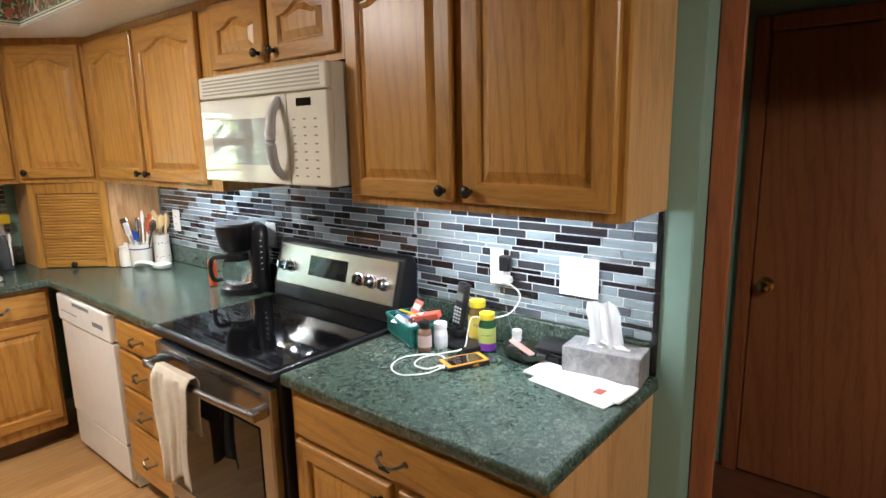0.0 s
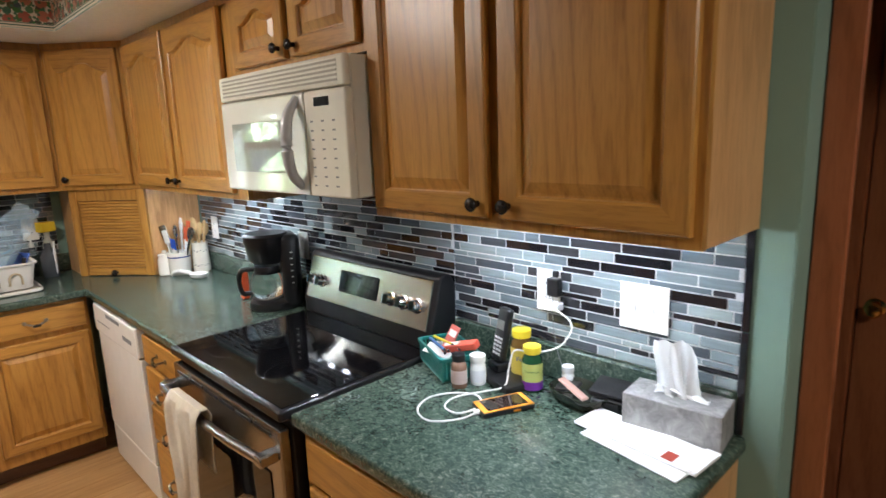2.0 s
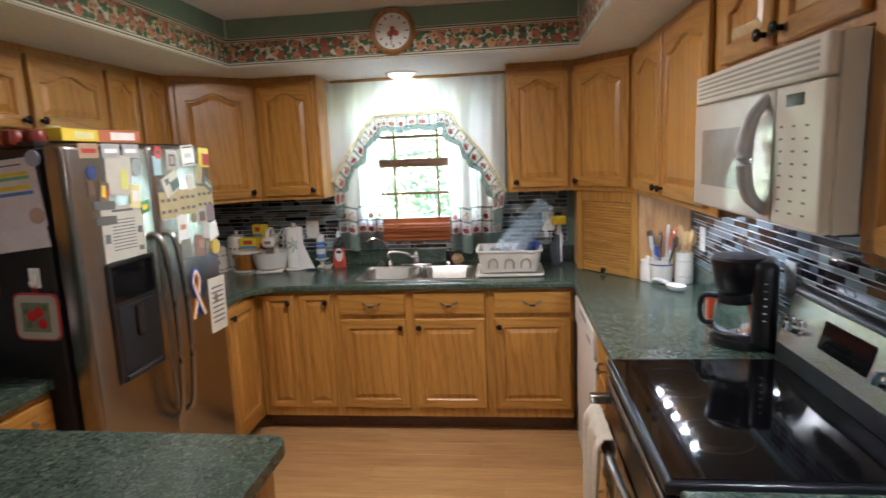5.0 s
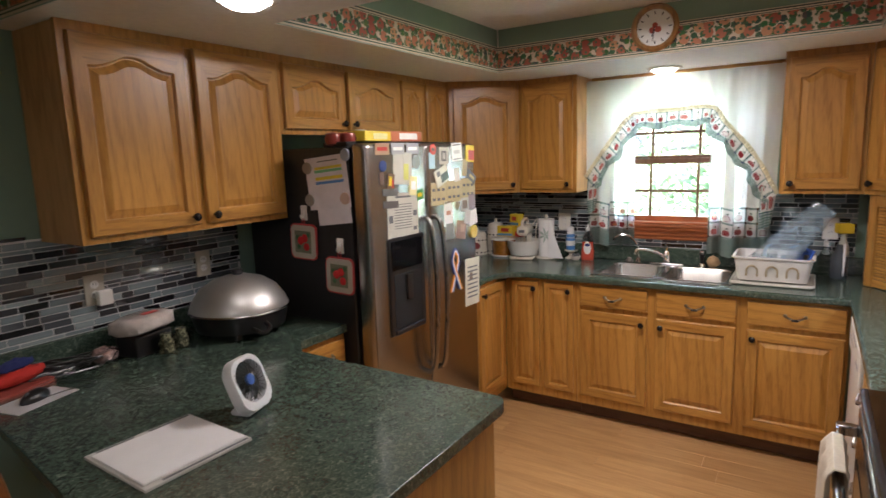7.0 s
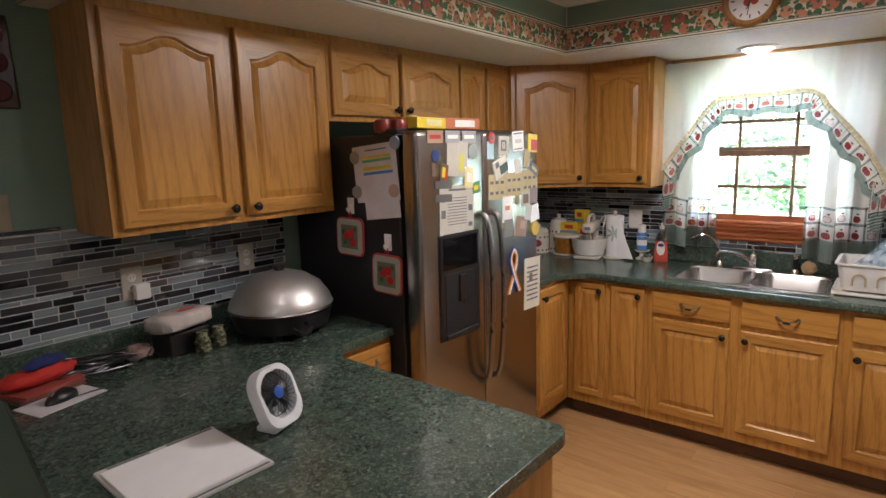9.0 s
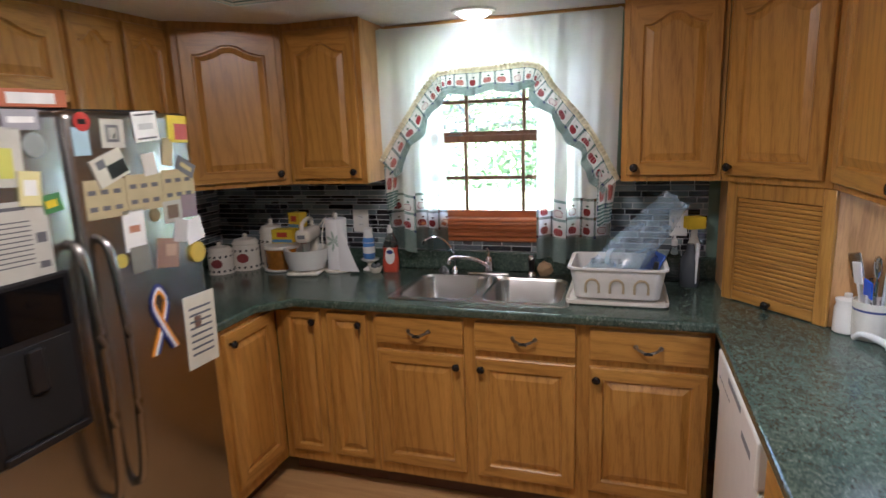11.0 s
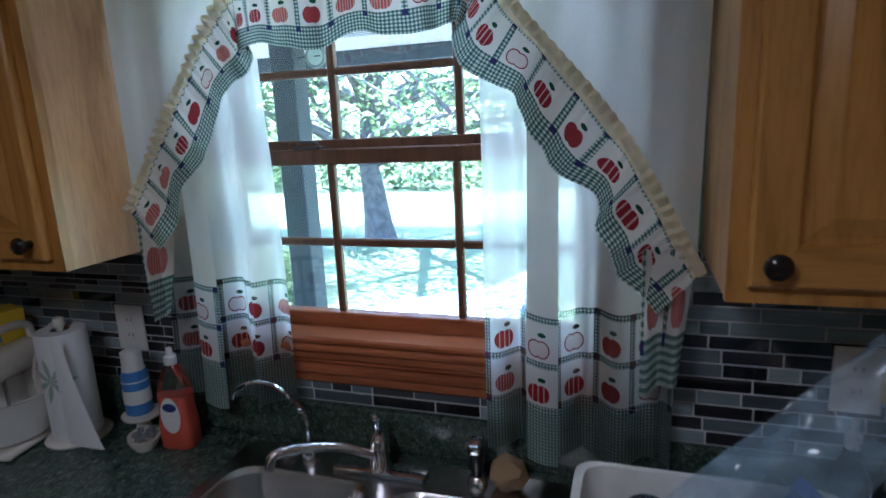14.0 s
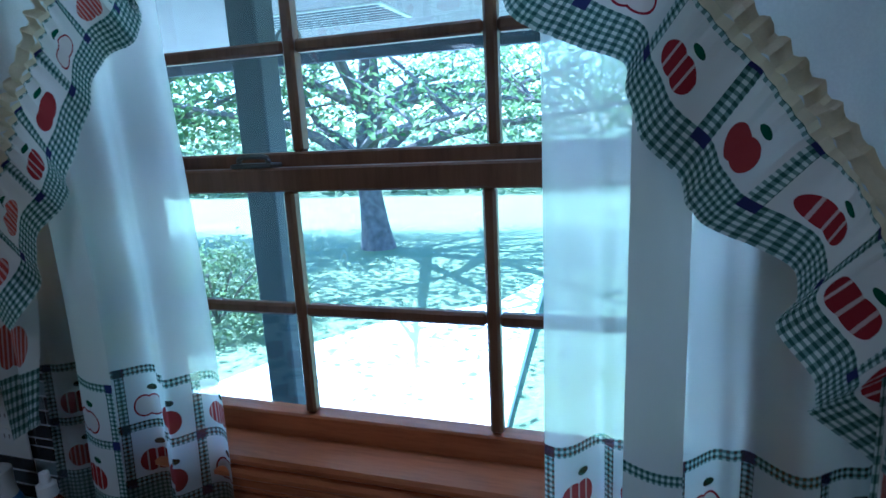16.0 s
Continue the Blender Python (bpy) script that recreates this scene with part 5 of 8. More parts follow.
IVORY = paint(0.50, 0.47, 0.39)
MRN = Matrix.Translation((0, YR - 0.0105, 0))
MS = Matrix.Rotation(radians(180), 4, "Z")
MWN = Matrix.Rotation(radians(90), 4, "Z")
TR = Matrix.Translation
plate("outlet", "white duplex outlet on the tiled wall", "outlet", TR((-1.384, YR - 0.0105, 1.177)), 0.078, 0.120, "outlet")
plate("light_switch", "white double switch plate on the tiled wall", "switch", TR((-1.100, YR - 0.0105, 1.181)), 0.128, 0.120, "switches")
plate("outlet", "white outlet beside the utensil jars", "outlet", TR((-3.60, YR - 0.0105, 1.165)), 0.078, 0.122, "outlet")
plate("outlet", "white outlet behind the coffee maker", "outlet", TR((-2.68, YR - 0.0105, 1.165)), 0.075, 0.120, "outlet")
plate("outlet", "pale outlet beside the window", "outlet", TR((XW + 0.0105, 0.075, 1.17)) @ MWN, 0.09, 0.120, "outlet")
plate("outlet", "pale outlet behind the drying rack", "outlet", TR((XW + 0.0105, 1.672, 1.18)) @ MWN, 0.078, 0.122, "outlet")
plate("outlet", "ivory outlet above the peninsula", "outlet", TR((-1.59, YF + 0.0105, 1.185)) @ MS, 0.078, 0.122, "outlet", IVORY)
plate("outlet", "ivory outlet behind the grill", "outlet", TR((-2.085, YF + 0.0105, 1.205)) @ MS, 0.075, 0.120, "outlet", IVORY)
plate("phone_jack", "ivory phone jack plate on the teal wall", "wall plate", TR((-1.20, YF + 0.0005, 1.488)) @ MS, 0.088, 0.122, "jack", paint(0.40, 0.34, 0.25))
ad = thing("power_adapter", "black power adapter plugged into the outlet", "adapter", TR((-1.352, YR - 0.019, 1.196)))
part("block", box_bm(-0.019, 0.019, -0.026, 0.0, -0.026, 0.026, bev=0.005, seg=2), BLACK, ad)
part("prong_side", box_bm(-0.010, 0.010, -0.012, -0.002, 0.0265, 0.045, bev=0.003), BLACK, ad)
wa = thing("usb_charger", "small white USB charger in the outlet", "charger", TR((-1.352, YR - 0.019, 1.142)))
part("block", box_bm(-0.030, 0.022, -0.03, 0.0, -0.010, 0.012, bev=0.004, seg=2), WHITEP, wa)
ad2 = thing("power_adapter", "ivory night-light plug in the outlet", "adapter", TR((-1.615, YF + 0.019, 1.150)) @ MS)
part("block", box_bm(-0.028, 0.028, -0.03, 0.0, -0.03, 0.03, bev=0.005, seg=2), PLATE, ad2)



def film_mat(name):
    """Thin milky plastic film: partly clear, partly glossy, partly scattering."""
    m, nt, bs_n = mat_new(name)
    v = mapped(nt)
    w_ = noise_of(nt, v, 11, 3, 0.5, 1.0)
    tr = nt.nodes.new("ShaderNodeBsdfTransparent")
    bs_n.inputs["Base Color"].default_value = (0.42, 0.60, 0.76, 1)
    bs_n.inputs["Roughness"].default_value = 0.12
    bs_n.inputs["Specular IOR Level"].default_value = 1.0
    bump(nt, bs_n, w_, 0.18, 0.012)
    mx2 = nt.nodes.new("ShaderNodeMixShader")
    nt.links.new(ramp(nt, w_, [(0.35, (0.84, 0.84, 0.84)), (0.65, (0.58, 0.58, 0.58))]), mx2.inputs[0])
    nt.links.new(bs_n.outputs[0], mx2.inputs[1])
    nt.links.new(tr.outputs[0], mx2.inputs[2])
    nt.links.new(mx2.outputs[0], nt.nodes["Material Output"].inputs[0])
    return m


# ---- counter beside the range ----
bk = thing("basket", "green slotted plastic basket full of pens and papers", "basket", on_counter(-1.652, 2.245, -24))
TEALP = paint(0.02, 0.20, 0.17, 0.35)
bm = bmesh.new()
for k in range(16):
    for sgn, ax in ((-1, 0), (1, 0)):
        x = -0.098 + k * 0.0131
        bx(bm, x - 0.0035, x + 0.0035, sgn * 0.058 - 0.0015, sgn * 0.058 + 0.0015, 0.008, 0.060)
for k in range(9):
    for sgn in (-1, 1):
        y = -0.052 + k * 0.0131
        bx(bm, sgn * 0.100 - 0.0015, sgn * 0.100 + 0.0015, y - 0.0035, y + 0.0035, 0.008, 0.060)
part("slotted_wall", bm, TEALP, bk)
bm = box_bm(-0.102, 0.102, -0.060, 0.060, 0, 0.008, bev=0.002)
part("base", bm, TEALP, bk)
bm = bmesh.new()
loft(bm, [[(x, y, z) for x, y in rrect(-0.104 - e, 0.104 + e, -0.062 - e, 0.062 + e, 0.015)] for e, z in ((-0.004, 0.060), (0.004, 0.060), (0.004, 0.070), (-0.004, 0.070), (-0.004, 0.060))], cap1=False)
part("rim", bm, TEALP, bk)


def stick(name, label, cat, a, b, r, material, m):
    t = thing(name, label, cat, m)
    part("barrel", tube_bm([a, b], r, 8), material, t, smooth=True)
    part("tip", tube_bm([b, Vector(b) + (Vector(b) - Vector(a)).normalized() * 0.012], lambda u: r * (1 - 0.75 * u), 8), BLACK, t, smooth=True)


MB = on_counter(-1.652, 2.245, -24)
rnd = random.Random(11)
for i, c in enumerate((NAVY, RED, WHITEP, BLACK, WHITEP, SKYB, YELLOW)):
    a = (-0.07 + rnd.uniform(-0.02, 0.02), rnd.uniform(-0.03, 0.03), 0.045 + 0.005 * i)
    b = (0.06 + rnd.uniform(-0.02, 0.02), rnd.uniform(-0.04, 0.04), 0.062 + 0.004 * i)
    stick("pen", "pen lying in the green basket", "pen", a, b, 0.0045, c, MB)


def card(name, label, cat, m, w, d, t_, material, bars=None, bev=0.001):
    ob = thing(name, label, cat, m)
    part("sheet", box_bm(-w / 2, w / 2, -d / 2, d / 2, 0, t_, bev=bev), material, ob)
    for i, (a, b, c, e, mt) in enumerate(bars or ()):
        part("print", box_bm(a, b, c, e, t_, t_ + 0.0004), mt, ob)
    return ob


card("package", "red and white blister card upright in the basket", "package", MB @ TR((-0.03, 0.02, 0.075)) @ pose(0, 0, 0, 62, 10, 20), 0.04, 0.09, 0.004, paint(0.55, 0.12, 0.10), [(-0.015, 0.015, 0.01, 0.03, WHITEP)])
card("package", "red toothpaste box across the basket", "package", MB @ TR((0.055, 0.02, 0.072)) @ pose(0, 0, 0, 12, -14, 38), 0.12, 0.030, 0.022, paint(0.62, 0.10, 0.06), [(-0.05, 0.0, -0.01, 0.01, WHITEP)], 0.002)
for i in range(3):
    card("paper_slip", "folded white paper slip in the basket", "paper", MB @ TR((-0.02 + 0.015 * i, -0.01 - 0.012 * i, 0.05 + 0.006 * i)) @ pose(0, 0, 0, 14, 8, 20 * i), 0.09, 0.05, 0.001, PAPER)
bottle("pill_bottle", "brown supplement bottle with a black cap", "bottle", -1.531, 2.165, 0.0225, 0.098, paint(0.20, 0.11, 0.075, 0.25), BLACK, paint(0.52, 0.40, 0.36), 0.72, 0.02)
bottle("pill_bottle", "white pill bottle with a white cap", "bottle", -1.505, 2.215, 0.0225, 0.088, WHITEP, WHITEP, paint(0.68, 0.68, 0.70), 0.85, 0.022)
VB1 = bottle("vitamin_bottle", "yellow-labelled vitamin bottle with a yellow cap", "bottle", -1.434, 2.325, 0.031, 0.150, paint(0.12, 0.07, 0.02, 0.2), YELLOW, paint(0.68, 0.52, 0.08), 0.75, 0.024, (0.06, 0.78))
VB2 = bottle("vitamin_bottle", "green vitamin bottle with a purple and lime label", "bottle", -1.367, 2.285, 0.028, 0.128, paint(0.012, 0.06, 0.025, 0.15), YELLOW, paint(0.45, 0.50, 0.14), 0.75, 0.022, (0.26, 0.76))


def round_text(words, x, y, r, z, size, toward, material, parent):
    """Words bent round an upright bottle, facing one bearing."""
    cu = bpy.data.curves.new("words", "FONT")
    cu.body, cu.size, cu.align_x, cu.resolution_u = words, size, "CENTER", 3
    tob = bpy.data.objects.new("words", cu)
    me = bpy.data.meshes.new_from_object(tob)
    for vtx in me.vertices:
        a = toward + vtx.co.x / r
        vtx.co = Vector((r * math.cos(a), r * math.sin(a), z + vtx.co.y))
    me.materials.append(material)
    bpy.data.objects.remove(tob)
    ob = new("lettering", me)
    ob.parent = parent
    tagged(ob, "printed words on the label")


round_text("Fish", -1.410, 2.325, 0.0322, 0.062, 0.019, -0.95, paint(0.03, 0.10, 0.35), VB1)
round_text("Cinnamon", -1.338, 2.285, 0.0292, 0.056, 0.010, -0.95, paint(0.02, 0.12, 0.04), VB2)
lb = thing("bottle_band", "purple band round the green vitamin bottle", "label", on_counter(-1.367, 2.285))
part("band", lathe_bm([(0.0292, 0.006), (0.0292, 0.03)], seg=24, caps=False), paint(0.16, 0.03, 0.30), lb)
bottle("pill_bottle", "small white pill bottle by the upstand", "bottle", -1.296, 2.352, 0.0165, 0.066, WHITEP, WHITEP, paint(0.68, 0.55, 0.20), 0.85, 0.018, (0.1, 0.55))

ph = thing("phone_cradle", "black cordless phone base", "phone base", on_counter(-1.448, 2.265, -18))
part("base", box_bm(-0.085, 0.075, -0.045, 0.045, 0, 0.022, bev=0.008, seg=2), BLACK, ph, smooth=True)
part("cradle", box_bm(-0.078, -0.018, -0.012, 0.040, 0.0225, 0.048, bev=0.008, seg=2), BLACK, ph, smooth=True)
hs = thing("cordless_phone", "black cordless handset with silver keys in its cradle", "phone", on_counter(-1.448, 2.265, -18) @ TR((-0.048, 0.010, 0.049)) @ pose(0, 0, 0, -10, 3, 6))
part("body", box_bm(-0.024, 0.024, -0.013, 0.013, 0, 0.158, bev=0.009, seg=3), BLACK, hs, smooth=True)
part("screen", box_bm(-0.016, 0.016, -0.0142, -0.0128, 0.095, 0.122, bev=0.0005), paint(0.16, 0.17, 0.15, 0.1), hs)
for r_ in range(5):
    for c_ in range(3):
        part("key", box_bm(-0.017 + c_ * 0.0125, -0.008 + c_ * 0.0125, -0.0148, -0.0125, 0.020 + r_ * 0.0115, 0.027 + r_ * 0.0115, bev=0.001), paint(0.42, 0.42, 0.43), hs)

tray = thing("trinket_dish", "small dark oval glass dish of odds and ends", "dish", on_counter(-1.225, 2.300, -8))
bm = bmesh.new()
loft(bm, [[(x * s, y * s, z) for x, y in rrect(-0.085, 0.085, -0.06, 0.06, 0.055)] for s, z in ((0.62, 0.0), (0.85, 0.010), (1.0, 0.036), (0.97, 0.037), (0.82, 0.012), (0.6, 0.006))])
part("bowl", bm, paint(0.03, 0.035, 0.025, 0.12), tray, smooth=True)
MT = on_counter(-1.225, 2.300, -8)
card("comb_case", "pale pink glasses case lying in the dish", "case", MT @ TR((-0.012, -0.014, 0.034)) @ pose(0, 0, 0, 6, 8, -14), 0.11, 0.022, 0.008, paint(0.50, 0.30, 0.25), None, 0.003)
card("card_holder", "black card holder in the dish", "card holder", MT @ TR((-0.04, 0.002, 0.026)) @ pose(0, 0, 0, 4, -6, 20), 0.06, 0.05, 0.01, BLACK, None, 0.003)
wl = thing("wallet", "worn black leather bifold wallet on the dish", "wallet", MT @ TR((0.075, 0.045, 0.036)) @ pose(0, 0, 0, 8, 8, 18))
part("lower_leaf", box_bm(-0.055, 0.055, -0.042, 0.042, 0, 0.009, bev=0.004, seg=2), BLACK_MATT, wl, smooth=True)
part("upper_leaf", box_bm(-0.055, 0.055, -0.042, 0.042, 0, 0.008, bev=0.003, seg=2), BLACK_MATT, wl, smooth=True, m=TR((0, 0, 0.012)) @ pose(0, 0, 0, 0, -7, 0))
card("key_case", "small black case beside the dish", "case", on_counter(-1.155, 2.315, 15), 0.075, 0.05, 0.03, BLACK_MATT, None, 0.005)

MARBLE = speckle("grey_marble_print", [(0.3, (0.11, 0.11, 0.11)), (0.45, (0.22, 0.22, 0.22)), (0.6, (0.36, 0.35, 0.35)), (0.75, (0.52, 0.51, 0.51)), (0.9, (0.58, 0.58, 0.58))], 22, 0.5)
tb = thing("tissue_box", "grey marble-print tissue box with a tissue pulled up", "tissue box", on_counter(-0.978, 2.318, 6))
part("carton", box_bm(-0.110, 0.110, -0.054, 0.054, 0, 0.088, bev=0.002), MARBLE, tb)
part("slot", lathe_bm([(0.001, 0.0887), (0.045, 0.0887)], seg=24, caps=False), paint(0.25, 0.25, 0.25), tb, m=Matrix.Diagonal((1.6, 0.7, 1, 1)))


def tissue(seed, dx, tilt):
    rr = random.Random(seed)

    def f(u, v):
        w = 0.034 * (1.15 - 0.2 * math.sin(v * 2.6)) * (1 if v < 0.8 else 1 - 1.6 * (v - 0.8))
        return Vector((dx + (u - 0.5) * 2 * w + tilt * v * 0.02, 0.010 * math.sin(u * 4 + v * 2 + seed) + 0.004 * math.sin(u * 11 + seed), 0.082 + v * 0.138 - 0.02 * abs(u - 0.5) * v))
    bm = bmesh.new()
    sheet(bm, f, 18, 14)
    p = part("tissue", bm, cloth_mat("tissue_paper", 0.0, 0, 0.3, (0.86, 0.86, 0.86)), tb, "crumpled white tissue", smooth=True)


tissue(1, -0.012, -1.2)
tissue(4, 0.012, -0.4)
bm = bmesh.new()
sheet(bm, lambda u, v: Vector((-0.05 + u * 0.12, 0.035 * math.sin(v * 3.1) - 0.015 + 0.006 * math.sin(u * 12), 0.0895 + 0.02 * (1 - u) * v + 0.004 * math.sin(u * 9 + v * 5))), 12, 8)
part("tissue_skirt", bm, PAPER, tb, "spread foot of the tissue", smooth=True)

ev = thing("envelope", "white letter envelope with a small red mark", "envelope", on_counter(-1.011, 2.222, -6) @ TR((0, 0, 0.005)) @ pose(0, 0, 0, 1.2, 0, 0))
part("paper", box_bm(-0.155, 0.150, -0.052, 0.05, 0, 0.008, bev=0.002), PAPER, ev)
part("mark", box_bm(0.068, 0.095, -0.046, -0.012, 0.0081, 0.0085), paint(0.35, 0.05, 0.03), ev)
part("flap", box_bm(0.120, 0.152, -0.05, 0.052, 0.0083, 0.0105, bev=0.0005), PAPER, ev)
card("envelope", "white envelope under the letter", "envelope", on_counter(-1.006, 2.182, -10), 0.25, 0.09, 0.004, PAPER)

cp_ = thing("cell_phone", "smartphone in an orange and black case, charging", "phone", on_counter(-1.355, 2.145, 66))
part("case", box_bm(-0.073, 0.073, -0.039, 0.039, 0, 0.013, bev=0.005, seg=2), BLACK, cp_, smooth=True)
part("bumper", box_bm(-0.070, 0.070, -0.036, 0.036, 0.0131, 0.0155, bev=0.001), ORANGE, cp_, "orange rim of the case")
part("screen", box_bm(-0.056, 0.056, -0.030, 0.030, 0.0156, 0.0162), plain("phone_screen", (0.03, 0.018, 0.015), 0.05, bumpy=0, coat=0.6), cp_)
part("button", box_bm(0.01, 0.03, -0.0405, -0.0385, 0.004, 0.009, bev=0.0005), ORANGE, cp_)
cb_ = thing("charging_cable", "white charging cable looped on the counter", "cable", on_counter(-1.424, 2.1))
pts = [(-1.352, 2.078, 0.930), (-1.37, 2.02, 0.924), (-1.42, 1.965, 0.924), (-1.485, 1.985, 0.924), (-1.515, 2.055, 0.924), (-1.48, 2.12, 0.925), (-1.42, 2.145, 0.926), (-1.375, 2.10, 0.927), (-1.385, 2.035, 0.929),
       (-1.435, 2.035, 0.930), (-1.455, 2.09, 0.930), (-1.425, 2.16, 0.930), (-1.385, 2.215, 0.94), (-1.388, 2.24, 0.985), (-1.375, 2.25, 1.035), (-1.335, 2.28, 1.03), (-1.285, 2.33, 1.045), (-1.262, 2.355, 1.10), (-1.30, 2.35, 1.135), (-1.335, 2.352, 1.140)]
part("cord", tube_bm([(x + 1.4, y - 2.1, z - CT - 0.001) for x, y, z in [tuple(p) for p in curve_pts(pts, 110)]], 0.0024, 7), WHITEP, cb_, smooth=True)
part("plug", box_bm(-0.008, 0.008, -0.006, 0.018, 0, 0.008, bev=0.002), WHITEP, cb_, m=TR((0.042, -0.030, 0.004)) @ Matrix.Rotation(radians(-24), 4, "Z"))
cb2 = thing("charger_cord", "thin dark cord hanging from the black adapter", "cable", TR((-1.352, YR - 0.03, 1.17)))
part("cord", tube_bm(curve_pts([(0, -0.01, 0), (0.004, -0.012, -0.08), (0.03, -0.02, -0.17), (0.075, -0.025, -0.235), (0.07, -0.05, -0.246), (0.02, -0.08, -0.247)], 30), 0.0014, 6), GREY_PAD, cb2)

# ---- left of the range ----
cm = thing("coffee_maker", "black drip coffee maker with a glass carafe", "coffee maker", on_counter(-2.705, 2.235, -22))
part("base", lathe_bm([(0.098, 0), (0.102, 0.008), (0.098, 0.03), (0.078, 0.042), (0.001, 0.043)], seg=32), BLACK, cm, smooth=True)
part("tower", box_bm(-0.088, 0.088, 0.035, 0.115, 0.0, 0.315, bev=0.025, seg=3), BLACK, cm, smooth=True)
part("filter_housing", lathe_bm([(0.062, 0.195), (0.078, 0.215), (0.092, 0.29), (0.095, 0.312), (0.085, 0.322), (0.001, 0.324)], (0, -0.012, 0), 32), BLACK, cm, smooth=True)
part("hot_plate", lathe_bm([(0.07, 0.0432), (0.068, 0.047), (0.001, 0.047)], (0, -0.02, 0), 28), STEEL_DK, cm, smooth=True)
cf = part("carafe", lathe_bm([(0.055, 0.048), (0.066, 0.06), (0.072, 0.09), (0.066, 0.135), (0.052, 0.160), (0.050, 0.172)], (0, -0.02, 0), 28), CLEARGLASS, cm, "clear glass carafe", smooth=True)
part("collar", lathe_bm([(0.0535, 0.150), (0.0535, 0.174), (0.052, 0.182), (0.001, 0.186)], (0, -0.02, 0), 28), BLACK, cf, smooth=True)
part("handle", tube_bm(curve_pts([(0, -0.070, 0.170), (0, -0.122, 0.168), (0, -0.136, 0.12), (0, -0.124, 0.072), (0, -0.088, 0.068)], 18), 0.011, 10), BLACK, cf, smooth=True)
for i in range(6):
    part("level_mark", box_bm(0.0885, 0.0892, 0.07, 0.08, 0.11 + i * 0.026, 0.114 + i * 0.026), PLATE, cm)
card("red_tin", "orange-red tin standing behind the coffee maker", "tin", on_counter(-2.915, 2.205, -10), 0.036, 0.036, 0.13, paint(0.62, 0.10, 0.03), None, 0.006)

ck_ = thing("utensil_crock", "cream stoneware crock with a blue band", "crock", on_counter(-3.710, 2.215))
part("crock", lathe_bm([(0.052, 0), (0.056, 0.006), (0.060, 0.115), (0.062, 0.125), (0.055, 0.126), (0.053, 0.02), (0.001, 0.018)], seg=32), CERAMIC, ck_, smooth=True)
part("band", lathe_bm([(0.0592, 0.094), (0.0597, 0.103)], seg=32, caps=False), NAVY, ck_, "blue glaze band", smooth=True)


def utensil(kind_, x, y, lean, head, material, label, h=0.25, base=CT + 0.02):
    t = thing(kind_, label, "utensil", Matrix.Translation((x, y, base)) @ pose(0, 0, 0, lean[0], lean[1], lean[2]), "utensils")
    part("handle", tube_bm([(0, 0, 0), (0, 0, h * 0.72)], lambda u: 0.0045 + 0.002 * u, 8), material if head == "spoon" else WHITEP if head == "flat" else STEEL, t, smooth=True)
    if head == "spoon":
        part("bowl", lathe_bm([(0.005, h * 0.70), (0.017, h * 0.78), (0.021, h * 0.88), (0.014, h * 0.97), (0.002, h)], seg=14), material, t, smooth=True, m=Matrix.Diagonal((1, 0.35, 1, 1)))
    elif head == "flat":
        part("blade", box_bm(-0.024, 0.024, -0.003, 0.003, h * 0.68, h, bev=0.003), material, t)
    elif head == "whisk":
        for k in range(5):
            a = math.pi * k / 5
            part("wire", tube_bm([(0.03 * math.sin(math.pi * s / 12) * math.cos(a), 0.03 * math.sin(math.pi * s / 12) * math.sin(a), h * 0.62 + h * 0.42 * (s / 12 if s <= 6 else s / 12)) for s in range(13)], 0.0012, 5), CHROME, t)


utensil("whisk", -3.735, 2.22, (-3, -22, 0), "whisk", CHROME, "wire whisk in the crock", 0.24)
utensil("whisk", -3.730, 2.235, (-10, -15, 0), "whisk", CHROME, "second wire whisk in the crock", 0.26)
utensil("spatula", -3.717, 2.195, (6, -9, 10), "flat", WHITEP, "white rubber spatula in the crock", 0.23)
utensil("serving_spoon", -3.715, 2.235, (-4, -4, 0), "spoon", WHITEP, "white plastic serving spoon in the crock", 0.29)
utensil("spatula", -3.695, 2.235, (-5, 6, 0), "flat", paint(0.65, 0.12, 0.04), "orange silicone spatula in the crock", 0.24)
utensil("spatula", -3.695, 2.195, (8, 9, 10), "flat", paint(0.02, 0.10, 0.55), "blue silicone spatula in the crock", 0.19)
utensil("ladle", -3.680, 2.225, (0, 16, 40), "spoon", STEEL, "steel serving spoon in the crock", 0.25)
utensil("spatula", -3.722, 2.21, (2, -16, 30), "flat", STEEL, "steel turner in the crock", 0.26)
utensil("serving_spoon", -3.704, 2.215, (3, 2, 15), "spoon", CHROME, "bright steel spoon in the crock", 0.26)
utensil("spatula", -3.706, 2.248, (-8, 0, 0), "flat", paint(0.65, 0.12, 0.04), "wide orange spatula in the crock", 0.27)
utensil("tongs", -3.685, 2.24, (-6, 14, 80), "spoon", paint(0.62, 0.45, 0.22), "bamboo spoon in the crock", 0.27)
cn = thing("small_canister", "small cream stoneware canister with a lid", "canister", on_counter(-3.755, 2.155))
part("jar", lathe_bm([(0.034, 0), (0.038, 0.004), (0.038, 0.085), (0.033, 0.098), (0.033, 0.106), (0.001, 0.106)], seg=24), CERAMIC, cn, smooth=True)
part("lid", lathe_bm([(0.036, 0.1065), (0.036, 0.115), (0.012, 0.122), (0.012, 0.135), (0.001, 0.138)], seg=24), CERAMIC, cn, smooth=True)
jr = thing("utensil_jar", "tall cream jar with dark dotted bands", "jar", on_counter(-3.685, 2.325))
part("jar", lathe_bm([(0.043, 0), (0.047, 0.005), (0.043, 0.15), (0.046, 0.165), (0.041, 0.166), (0.038, 0.02), (0.001, 0.018)], seg=28), CERAMIC, jr, smooth=True)
